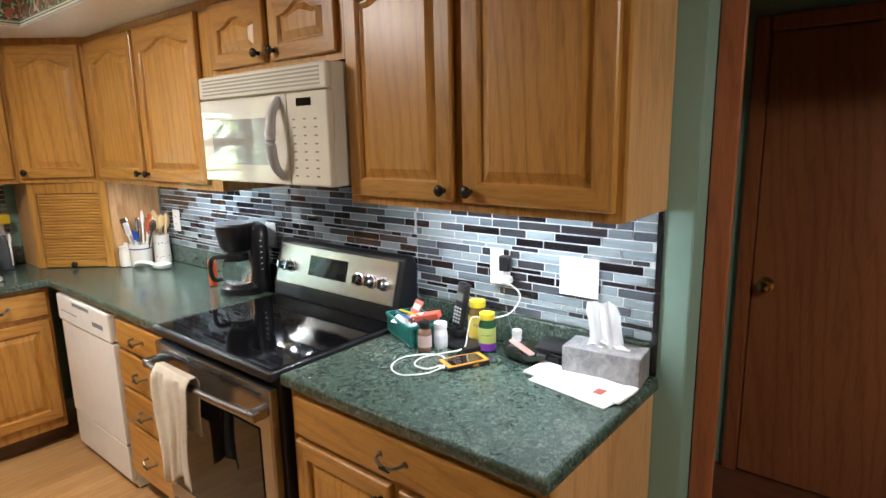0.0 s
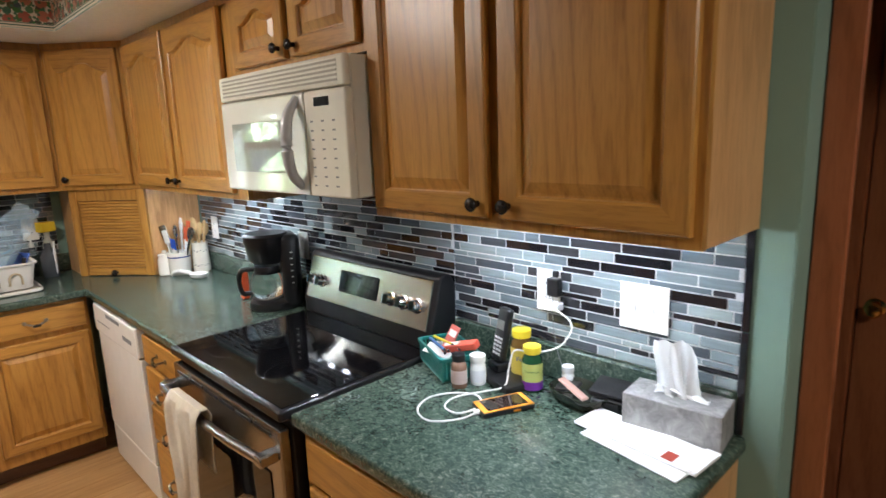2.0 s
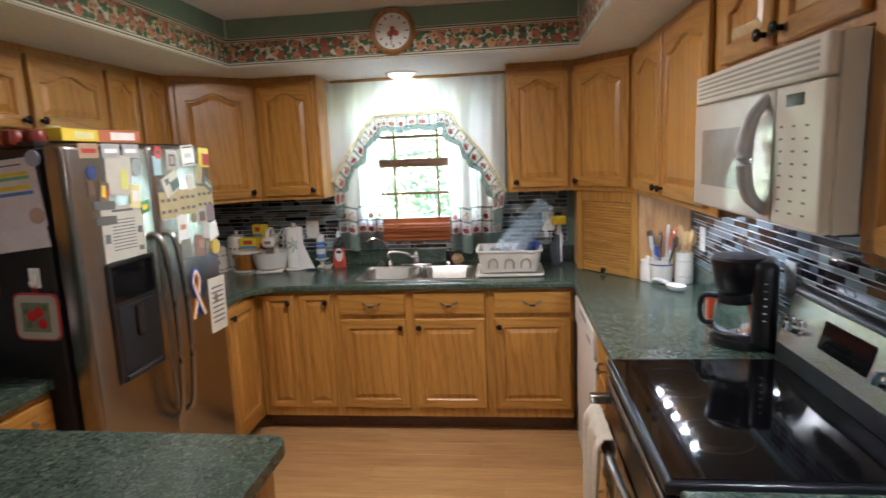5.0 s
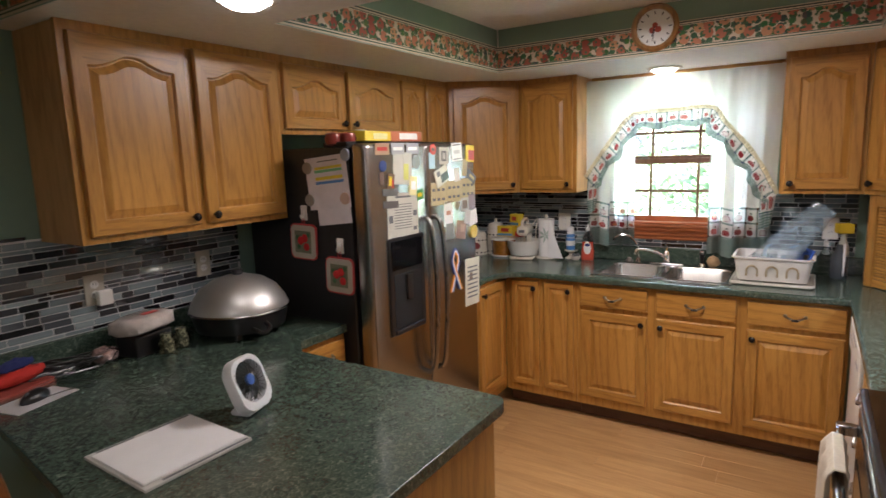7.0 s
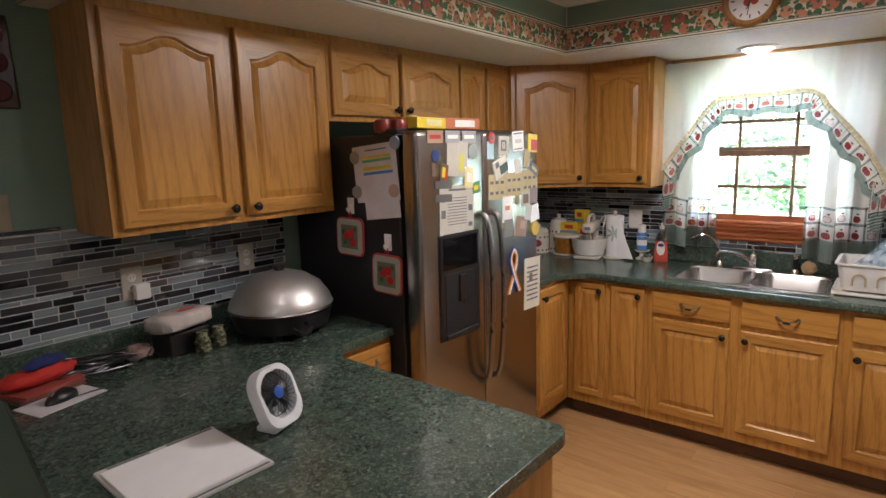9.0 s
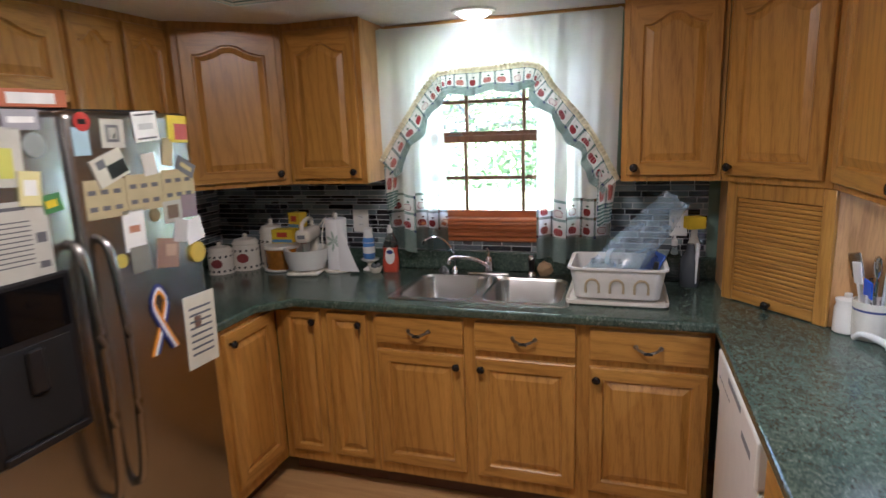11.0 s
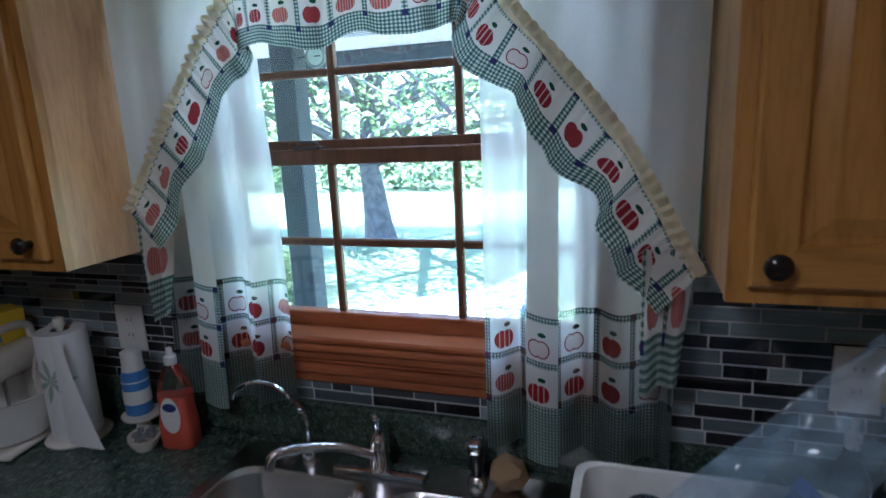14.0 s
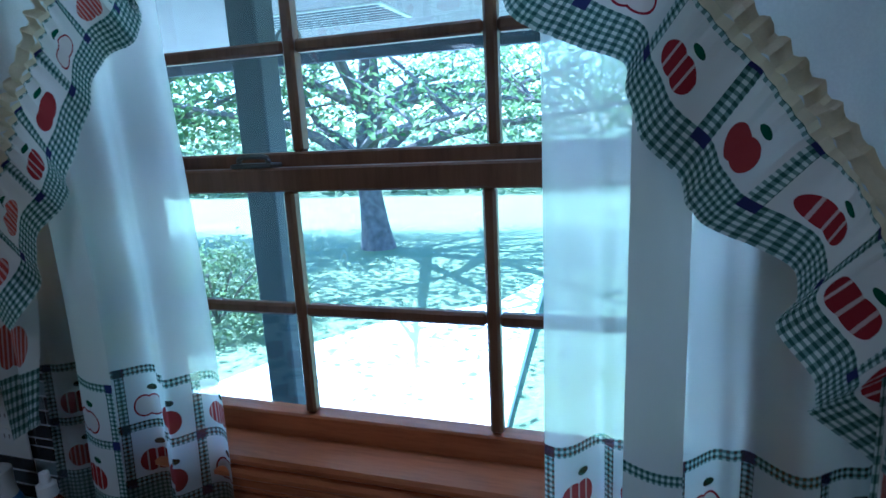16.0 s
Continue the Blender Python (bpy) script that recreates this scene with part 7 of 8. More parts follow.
CAMO = speckle("black_and_cream_glaze", [(0.3, (0.01, 0.012, 0.008)), (0.5, (0.02, 0.025, 0.015)), (0.55, (0.30, 0.30, 0.18)), (0.7, (0.35, 0.34, 0.22)), (0.9, (0.4, 0.4, 0.3))], 60, 0.2)
for x, y, lab in ((-1.72, -0.585, "dark patterned salt shaker"), (-1.795, -0.60, "dark patterned pepper shaker")):
    t = thing("shaker", lab + " on the counter", "shaker", on_counter(x, y), "shakers")
    part("body", lathe_bm([(0.026, 0), (0.030, 0.01), (0.030, 0.045), (0.020, 0.066), (0.022, 0.08), (0.001, 0.083)], seg=20), CAMO, t, smooth=True)
cap = thing("cap", "red and blue fabric cap lying on papers", "cap", on_counter(-1.205, -0.68, 12) @ TR((0, 0, 0.032)))
bm = bmesh.new()
bmesh.ops.create_uvsphere(bm, u_segments=26, v_segments=12, radius=1)
for v in bm.verts:
    v.co = Vector((0.125 * v.co.x * (1 + 0.1 * noise.noise(v.co * 2)), 0.055 * v.co.y, 0.026 * v.co.z + 0.022 + 0.012 * noise.noise(v.co * 2.5)))
part("red_crown", bm, paint(0.50, 0.03, 0.02, 0.9), cap, smooth=True)
bm = bmesh.new()
bmesh.ops.create_uvsphere(bm, u_segments=22, v_segments=10, radius=1)
for v in bm.verts:
    v.co = Vector((0.075 * v.co.x - 0.03, 0.035 * v.co.y + 0.006, 0.014 * v.co.z + 0.056 + 0.01 * noise.noise(v.co * 3)))
part("blue_band", bm, paint(0.02, 0.03, 0.14, 0.9), cap, "navy fabric fold", smooth=True, m=pose(0, 0, 0, 0, 0, 14))
for i in range(3):
    card("magazine", "folded magazine under the cap", "magazine", on_counter(-1.215, -0.665, 10 + 5 * i) @ TR((0, 0, 0.009 * i)), 0.20, 0.13, 0.008, paint(0.16 + 0.1 * i, 0.08, 0.06), [(-0.08, 0.08, -0.064, -0.052, PAPER)])
mp_ = card("notepaper", "white sheet used as a mouse pad", "paper", on_counter(-1.225, -0.535, 14), 0.21, 0.135, 0.0015, paint(0.62, 0.60, 0.62, 0.7))
ms = thing("computer_mouse", "black computer mouse on the sheet", "mouse", on_counter(-1.225, -0.54, 26) @ TR((0, 0, 0.0017)))
bm = bmesh.new()
bmesh.ops.create_uvsphere(bm, u_segments=24, v_segments=12, radius=1)
for v in bm.verts:
    z = max(0, v.co.z)
    v.co = Vector((0.055 * v.co.x, 0.030 * v.co.y * (1 - 0.12 * v.co.x), 0.032 * z ** 0.8 * (1 - 0.15 * v.co.x)))
part("shell", bm, BLACK, ms, smooth=True)
part("wheel", lathe_bm([(0.008, -0.003), (0.008, 0.003)], (0.028, 0, 0.026), 12, "Y"), GREY_PAD, ms)
cbl = thing("cable_tangle", "tangle of black cables against the tiles", "cables", on_counter(-1.38, -0.72))
rnd = random.Random(5)
for k in range(5):
    pts, a0 = [], rnd.uniform(0, 6)
    for j in range(9):
        pts.append((0.13 * math.sin(a0 + j * 1.7 + k) + rnd.uniform(-0.03, 0.03), 0.06 * math.cos(a0 + j * 1.3) + rnd.uniform(-0.015, 0.02), 0.006 + 0.05 * abs(math.sin(j * 0.9 + k)) * (0.4 + 0.15 * k)))
    part("cable", tube_bm(curve_pts(pts, 60), 0.0035, 6), BLACK, cbl, smooth=True)
part("cable", tube_bm(curve_pts([(0.08, 0.02, 0.004), (0.0, 0.14, 0.004), (-0.02, 0.22, 0.004), (0.05, 0.20, 0.004), (0.14, 0.205, 0.006)], 30), 0.002, 6), BLACK, cbl, smooth=True)
jb = thing("foil_ball", "crumpled foil snack bag beside the tin", "wrapper", on_counter(-1.525, -0.69))
bm = bmesh.new()
bmesh.ops.create_icosphere(bm, subdivisions=3, radius=0.04)
for v in bm.verts:
    v.co *= 1 + 0.3 * noise.noise(v.co * 40)
    v.co = Vector((v.co.x * 1.3, v.co.y, v.co.z * 0.8 + 0.034))
part("bag", bm, plain("foil", (0.45, 0.33, 0.31), 0.2, 0.7, var=0.4, scale=40), jb)

FANW = paint(0.72, 0.73, 0.75, 0.3)
fan = thing("desk_fan", "small white square fan with dark blades, tilted back", "fan", on_counter(-1.52, 0.20, 196))
part("foot", box_bm(-0.045, 0.045, 0.004, 0.070, 0, 0.018, bev=0.008, seg=3), FANW, fan, smooth=True)
part("stem", box_bm(-0.020, 0.020, 0.024, 0.050, 0.0175, 0.060, bev=0.008, seg=2), FANW, fan, smooth=True)
FMX = TR((0, 0.000, 0.006)) @ pose(0, 0, 0, -22, 0, 0) @ Matrix.Scale(0.90, 4)
hd = bmesh.new()
sq, ci = rrect(-0.082, 0.082, 0.004, 0.190, 0.056, 6), []
n_ = len(sq)
for i in range(n_):
    px, pz = sq[i]
    a = math.atan2(pz - 0.108, px)
    ci.append((0.073 * math.cos(a), 0.104 + 0.073 * math.sin(a)))
loft(hd, [[(x, y, z) for x, z in lp] for lp, y in ((ci, 0.014), (sq, 0.016), (sq, -0.014), ([(x * 0.96, (z - 0.1) * 0.96 + 0.1) for x, z in sq], -0.020), (ci, -0.020), (ci, 0.014))], cap1=False)
part("housing", hd, FANW, fan, smooth=True, m=FMX)
part("back_plate", lathe_bm([(0.070, 0), (0.001, 0.0)], (0, 0.012, 0.108), 32, "Y", caps=False), BLACK, fan, m=FMX)
bl = bmesh.new()
for k in range(7):
    a = 2 * math.pi * k / 7
    sheet(bl, lambda u, v: Vector(((0.018 + 0.042 * u) * math.cos(a + 0.7 * v * (0.6 + 0.4 * u)), -0.004 + 0.008 * v, 0.108 + (0.018 + 0.042 * u) * math.sin(a + 0.7 * v * (0.6 + 0.4 * u)))), 4, 4)
part("blades", bl, paint(0.05, 0.055, 0.06, 0.3), fan, m=FMX)
part("hub", lathe_bm([(0.020, 0), (0.019, 0.008), (0.001, 0.010)], (0, -0.012, 0.108), 20, "Y"), paint(0.04, 0.10, 0.40, 0.25), fan, "blue hub", m=FMX, smooth=True)
for k in range(26):
    a = 2 * math.pi * k / 26
    part("grille_rib", tube_bm([(0.019 * math.cos(a), -0.020, 0.108 + 0.019 * math.sin(a)), (0.046 * math.cos(a + 0.22), -0.023, 0.108 + 0.046 * math.sin(a + 0.22)), (0.070 * math.cos(a + 0.3), -0.018, 0.108 + 0.070 * math.sin(a + 0.3))], 0.0011, 4), BLACK, fan, m=FMX)
card("newspaper", "folded newspaper under the white envelope", "newspaper", on_counter(-1.245, 0.175, -2), 0.295, 0.295, 0.008, paint(0.56, 0.55, 0.52, 0.8), [(-0.14, -0.02, -0.144, -0.134, INK), (0.02, 0.12, -0.144, -0.136, INK), (-0.14, 0.10, 0.135, 0.143, INK)])
lv_ = thing("envelope", "large white envelope on the newspaper", "envelope", on_counter(-1.245, 0.177, -2) @ TR((0, 0, 0.009)))
part("paper", box_bm(-0.140, 0.140, -0.125, 0.128, 0, 0.004, bev=0.001), PAPER, lv_)
part("flap", box_bm(-0.138, 0.138, 0.088, 0.126, 0.0041, 0.0052, bev=0.0005), PAPER, lv_)

# ---- dining chairs at the peninsula ----


def chair(m):
    c = thing("dining_chair", "honey-brown wooden chair with a slatted back", "chair", m)
    part("seat", box_bm(-0.21, 0.21, -0.20, 0.20, 0.43, 0.465, bev=0.012, seg=2), CHAIRWOOD, c)
    for sx in (-0.175, 0.175):
        part("leg", tube_bm([(sx, -0.165, 0), (sx * 0.95, -0.155, 0.43)], lambda u: 0.015 + 0.007 * u, 10), CHAIRWOOD, c, smooth=True)
        part("back_post", tube_bm(curve_pts([(sx * 1.02, 0.20, 0), (sx, 0.18, 0.43), (sx, 0.205, 0.70), (sx, 0.255, 0.99)], 14), 0.019, 10), CHAIRWOOD, c, smooth=True)
    for z, d in ((0.955, 0.25), (0.76, 0.222), (0.62, 0.203)):
        bm = bmesh.new()
        tube(bm, curve_pts([(-0.175, d - 0.006, z), (0, d + 0.012, z + 0.01), (0.175, d - 0.006, z)], 10), 0.017, 8)
        for v in bm.verts:
            v.co.z = z + (v.co.z - z) * 1.9
        part("back_rail", bm, CHAIRWOOD, c, smooth=True)
    for z, y in ((0.18, -0.16), (0.22, 0.19)):
        part("stretcher", tube_bm([(-0.17, y, z), (0.17, y, z)], 0.011, 8), CHAIRWOOD, c, smooth=True)
    return c


chair(TR((-1.13, -0.14, 0)) @ Matrix.Rotation(radians(-84), 4, "Z"))
tbx = thing("tissue_packet", "small red and white packet on the chair seat", "box", TR((-1.06, -0.16, 0.4655)) @ Matrix.Rotation(radians(10), 4, "Z"))
part("box", box_bm(-0.05, 0.09, -0.10, 0.10, 0, 0.10, bev=0.006), paint(0.35, 0.03, 0.03), tbx)
part("lid", box_bm(-0.052, 0.092, -0.102, 0.102, 0.1005, 0.125, bev=0.004), WHITEP, tbx)

# ---- refrigerator: papers and magnets ----
FFY = YF + FD
FSX = -2.363


def front_item(name, label, cat, x, z, w, h, mt, rot=0, thick=0.003, bars=(), round_=False, y=0.0):
    if len(label.split()) < 5:
        label += " on the refrigerator door"
    t = thing(name, label, cat, TR((x - 0.058, FFY + 0.0005 + y, z)) @ MS @ pose(0, 0, 0, 0, rot, 0), "magnets on the refrigerator")
    if round_:
        part("disc", lathe_bm([(w / 2, 0), (w / 2, thick), (0.001, thick)], seg=20, axis="Y"), mt, t)
    else:
        part("sheet", box_bm(-w / 2, w / 2, -thick, 0, -h / 2, h / 2, bev=0.0006), mt, t)
    for a, b, c, d_, m_ in bars:
        part("print", box_bm(a * w, b * w, -thick - 0.0007, -thick, c * h, d_ * h), m_, t)
    return t


CARDY, PALEY = paint(0.44, 0.37, 0.21, 0.7), paint(0.48, 0.47, 0.41, 0.7)
BRN = paint(0.14, 0.08, 0.05)
for i in range(3):
    front_item("photo_magnet", "strip photo magnet of an old car", "magnet", -2.42 - 0.115 * i, 1.705, 0.10, 0.052, paint(0.36, 0.24, 0.16) if i == 0 else paint(0.33, 0.33, 0.36), 0, 0.002, [(-0.35, 0.35, -0.15, 0.15, RED if i == 0 else WHITEP)])
front_item("round_magnet", "small dark blue round magnet", "magnet", -2.42, 1.63, 0.05, 0.05, NAVY, round_=True)
front_item("note", "white folded note with a drawing", "note", -2.565, 1.615, 0.145, 0.15, PALEY, 4, 0.002, [(0.05, 0.32, -0.35, 0.15, paint(0.55, 0.55, 0.12)), (0.02, 0.03, -0.5, 0.5, paint(0.55, 0.53, 0.45))])
front_item("round_magnet", "grey round magnet", "magnet", -2.675, 1.64, 0.065, 0.07, paint(0.25, 0.28, 0.27), round_=True)
front_item("magnet", "dark clip magnet", "magnet", -2.405, 1.575, 0.028, 0.055, BRN)
front_item("magnet", "colourful ribbon magnet", "magnet", -2.47, 1.56, 0.05, 0.07, BRN, 10, 0.004, [(-0.3, 0.1, -0.3, 0.3, YELLOW), (0.1, 0.4, -0.4, 0.1, RED)])
for z in (1.51, 1.455):
    front_item("label_magnet", "dark rectangular label magnet", "magnet", -2.465, z, 0.11, 0.032, paint(0.10, 0.09, 0.09), 3)
front_item("magnet", "yellow and white figure-shaped magnet", "magnet", -2.64, 1.53, 0.06, 0.09, paint(0.68, 0.62, 0.30), 6, 0.006, [(-0.3, 0.3, -0.2, 0.25, WHITEP)], y=0.0)
front_item("magnet", "green and yellow magnet", "magnet", -2.695, 1.485, 0.055, 0.05, GREEN, -8, 0.006, [(-0.4, 0.2, -0.2, 0.2, YELLOW)])
lines = [(-0.28, 0.28, 0.26 - 0.055 * i, 0.275 - 0.055 * i, INK) for i in range(10)] + [(-0.25, 0.25, 0.40, 0.44, INK), (-0.46, -0.34, 0.2, 0.3, INK), (0.33, 0.45, 0.0, 0.12, INK), (-0.46, -0.34, -0.1, 0.05, INK), (0.33, 0.45, -0.3, -0.22, INK), (-0.42, 0.4, -0.42, -0.40, INK)]
front_item("printed_list", "printed black-on-white list sheet", "paper", -2.556, 1.39, 0.24, 0.225, PALEY, 1.5, 0.0015, lines)
front_item("round_magnet", "red round magnet", "magnet", -2.825, 1.70, 0.055, 0.05, RED, round_=True, bars=[(-0.25, 0.25, -0.15, 0.15, BLACK)])
front_item("card", "pale blue card", "card", -2.815, 1.645, 0.055, 0.08, paint(0.35, 0.50, 0.58), 0, 0.0015)
front_item("card_magnet", "white picture card magnet", "magnet", -2.925, 1.665, 0.085, 0.085, PALEY, 2, 0.003, [(-0.3, 0.25, -0.3, 0.3, INK), (-0.2, 0.15, -0.2, 0.2, PALEY)])
front_item("card_magnet", "white diploma-like card magnet", "magnet", -3.055, 1.685, 0.10, 0.095, WHITEP, -4, 0.003, [(-0.4, 0.4, 0.36, 0.42, INK), (-0.4, 0.4, -0.42, -0.36, INK), (-0.3, 0.3, -0.1, 0.1, paint(0.5, 0.5, 0.5))])
front_item("card_magnet", "yellow and red card magnet", "magnet", -3.195, 1.675, 0.09, 0.09, YELLOW, 3, 0.003, [(-0.2, 0.48, -0.4, 0.2, RED)])
front_item("magnet", "cream and black scroll magnet", "magnet", -2.895, 1.565, 0.12, 0.085, paint(0.55, 0.53, 0.44), -20, 0.006, [(-0.1, 0.48, -0.4, 0.1, BLACK), (-0.35, -0.1, 0.1, 0.4, INK)])
front_item("card_magnet", "small cream card magnet", "magnet", -3.05, 1.565, 0.055, 0.07, paint(0.62, 0.58, 0.52), -6)
front_item("magnet", "tan plaque magnet", "magnet", -3.135, 1.60, 0.045, 0.09, CARDY, 10)
front_item("magnet", "grey diamond magnet", "magnet", -3.21, 1.545, 0.09, 0.05, GREY_PAD, 30, 0.003, [(-0.3, 0.3, -0.15, 0.15, paint(0.5, 0.42, 0.2))])
for i in range(3):
    front_item("ticket_strip", "cream strip of small printed tickets", "paper", -2.87 - 0.15 * i, 1.475 + 0.004 * i, 0.148, 0.115, CARDY, 1, 0.0015,
               [(-0.42 + 0.3 * k, -0.24 + 0.3 * k, b, b + 0.12, INK) for k in range(3) for b in (-0.30, 0.12)])
front_item("card", "white recipe card", "card", -2.955, 1.365, 0.085, 0.13, WHITEP, 1, 0.0015, [(-0.25, 0.25, -0.05, 0.12, paint(0.45, 0.2, 0.12))])
front_item("round_magnet", "brown oval magnet", "magnet", -3.045, 1.40, 0.045, 0.05, paint(0.22, 0.17, 0.08), round_=True)
front_item("photo", "oval photo in a white mount", "photo", -3.125, 1.40, 0.085, 0.075, paint(0.42, 0.40, 0.36), 0, 0.002, [(-0.3, 0.3, -0.3, 0.3, BRN)])
front_item("photo", "dark purple photo", "photo", -3.205, 1.41, 0.075, 0.08, paint(0.22, 0.15, 0.18), 2, 0.002)
front_item("card", "white note card", "card", -3.215, 1.32, 0.09, 0.085, WHITEP, -10, 0.0018)
front_item("card", "pale grey card", "card", -3.15, 1.33, 0.06, 0.08, paint(0.5, 0.48, 0.45), 14, 0.003)
front_item("photo", "brown snapshot", "photo", -3.08, 1.265, 0.10, 0.10, paint(0.28, 0.17, 0.12), 10, 0.002, [(-0.1, 0.35, -0.1, 0.3, paint(0.45, 0.3, 0.2))])
front_item("photo", "grey green snapshot", "photo", -2.965, 1.27, 0.08, 0.085, paint(0.20, 0.20, 0.17), 0, 0.002)
front_item("round_magnet", "yellow flower magnet", "magnet", -2.89, 1.28, 0.045, 0.05, paint(0.5, 0.42, 0.08), round_=True)
front_item("magnet", "yellow pear-shaped magnet", "magnet", -3.215, 1.24, 0.075, 0.09, paint(0.52, 0.38, 0.05), round_=True, thick=0.008)
rb_ = thing("ribbon_magnet", "red, white and blue ribbon magnet", "magnet", TR((-3.068, FFY + 0.003, 1.06)) @ MS)
for dx, mt in ((-0.012, ORANGE), (0.0, WHITEP), (0.012, NAVY)):
    p_ = curve_pts([(-0.045 + dx, 0, -0.12), (0.0 + dx, -0.001, -0.03), (0.03 + dx * 0.6, 0, 0.05), (0.0, 0, 0.098 + dx), (-0.03 - dx * 0.6, -0.002, 0.05), (0.0 - dx, -0.003, -0.03), (0.045 - dx, -0.003, -0.12)], 40)
    bm = bmesh.new()
    tube(bm, p_, 0.0062, 6)
    for v in bm.verts:
        v.co.y *= 0.5
    part("stripe", bm, mt, rb_)
front_item("recipe_sheet", "cream printed recipe sheet", "paper", -3.19, 0.955, 0.16, 0.27, paint(0.62, 0.58, 0.44, 0.8), 2, 0.0015, [(-0.35, 0.35, 0.30 - 0.09 * i, 0.33 - 0.09 * i, INK) for i in range(8)] + [(-0.2, 0.0, 0.05, 0.2, BRN)])


def side_item(name, label, cat, y, z, w, h, mt, rot=0, thick=0.002, bars=(), x=0.0):
    t = thing(name, label, cat, TR((FSX + 0.0006 + x, y, z)) @ MWN @ pose(0, 0, 0, 0, rot, 0))
    part("sheet", box_bm(-w / 2, w / 2, -thick, 0, -h / 2, h / 2, bev=0.0006), mt, t)
    for a, b, c, d_, m_ in bars:
        part("print", box_bm(a * w, b * w, -thick - 0.0006, -thick, c * h, d_ * h), m_, t)
    return t


side_item("schedule_sheet", "white schedule sheet with yellow, green and blue rows", "paper", -0.265, 1.565, 0.25, 0.235, paint(0.68, 0.62, 0.64, 0.8), -5, 0.001,
          [(-0.28, 0.38, 0.26, 0.31, YELLOW), (-0.28, 0.38, 0.20, 0.25, paint(0.15, 0.45, 0.2)), (-0.28, 0.38, 0.06, 0.12, YELLOW), (-0.28, 0.40, -0.02, 0.03, SKYB), (-0.2, 0.3, 0.40, 0.42, INK)], 0.0015)
side_item("note_sheet", "white note hanging below the schedule", "paper", -0.235, 1.42, 0.20, 0.085, paint(0.68, 0.62, 0.64, 0.8), -6, 0.001)
for y, z, c, lab in ((-0.385, 1.63, paint(0.3, 0.28, 0.22), "grey-brown round magnet"), (-0.15, 1.685, paint(0.35, 0.40, 0.50), "pale blue round magnet"), (-0.38, 1.485, paint(0.35, 0.33, 0.30), "grey round magnet"), (-0.165, 1.495, paint(0.50, 0.33, 0.25), "small photo magnet")):
    t = thing("round_magnet", lab + " on the black side", "magnet", TR((FSX + 0.003, y, z)) @ MWN)
    part("disc", lathe_bm([(0.028, 0), (0.026, 0.005), (0.001, 0.005)], seg=20, axis="Y"), c, t)
for y, z in ((-0.430, 1.29), (-0.216, 1.145)):
    hk = thing("adhesive_hook", "white plastic adhesive hook", "hook", TR((FSX + 0.0006, y + 0.005, z + 0.135)) @ MWN, "hooks")
    part("plate", box_bm(-0.020, 0.020, -0.005, 0, -0.035, 0.035, bev=0.002), WHITEP, hk)
    part("hook", tube_bm(curve_pts([(0, -0.005, 0.012), (0, -0.012, -0.015), (0, -0.020, -0.022), (0, -0.024, -0.008)], 10), 0.006, 8), WHITEP, hk, smooth=True)
    po = thing("pot_holder", "quilted pot holder with red apples and a red edge", "pot holder", TR((FSX + 0.008, y, z)) @ MWN @ pose(0, 0, 0, 0, 2, 0), "pot holders")
    q = rrect(-0.080, 0.080, -0.080, 0.080, 0.025)
    part("pad", loft(bmesh.new(), [[(x, yy, zz) for x, zz in [(a * s, b * s) for a, b in q]] for s, yy in ((0.96, 0.006), (1.0, 0.0), (0.96, -0.008))], cap0=True), paint(0.40, 0.37, 0.30, 0.95), po, smooth=True)
    part("binding", tube_bm([(x, -0.002, zz) for x, zz in q] + [(q[0][0], -0.002, q[0][1])], 0.0055, 6), paint(0.45, 0.05, 0.05, 0.9), po)
    part("field", box_bm(-0.052, 0.052, -0.0095, -0.0082, -0.052, 0.052), paint(0.16, 0.17, 0.11, 0.95), po)
    part("loop", tube_bm(curve_pts([(-0.006, 0, 0.082), (-0.008, -0.004, 0.105), (0, -0.008, 0.115), (0.008, -0.004, 0.105), (0.006, 0, 0.082)], 12), 0.0025, 6), paint(0.45, 0.05, 0.05, 0.9), po)
    for ax_, az_, r_ in ((-0.015, 0.005, 0.020), (0.012, 0.018, 0.020), (0.022, -0.022, 0.019)):
        part("apple", lathe_bm([(r_, 0), (r_ * 0.7, 0.002), (0.001, 0.0025)], (ax_, -0.0096, az_), 14, "Y"), paint(0.50, 0.02, 0.02, 0.9), po)
    for ax_, az_ in ((-0.035, 0.02), (-0.028, -0.025), (0.035, 0.035)):
        part("leaf", lathe_bm([(0.012, 0), (0.001, 0.0018)], (ax_, -0.0096, az_), 8, "Y"), paint(0.06, 0.14, 0.06, 0.9), po)

# things on top of the refrigerator
ftz = FH + 0.013
for x, y, rz, w, d, h, mt, lab in ((-2.56, -0.18, 8, 0.23, 0.11, 0.045, YELLOW, "yellow biscuit box lying on the refrigerator"), (-2.82, -0.20, -6, 0.24, 0.10, 0.05, paint(0.50, 0.16, 0.08), "orange-red snack box on the refrigerator")):
    t = thing("food_box", lab, "box", TR((x, y, ftz)) @ Matrix.Rotation(radians(180 + rz), 4, "Z"))
    part("carton", box_bm(-w / 2, w / 2, -d / 2, d / 2, 0, h, bev=0.002), mt, t)
    part("label", box_bm(-w * 0.2, w * 0.35, -d / 2 - 0.001, -d / 2 - 0.0002, h * 0.2, h * 0.8), paint(0.65, 0.62, 0.3) if mt is YELLOW else WHITEP, t)
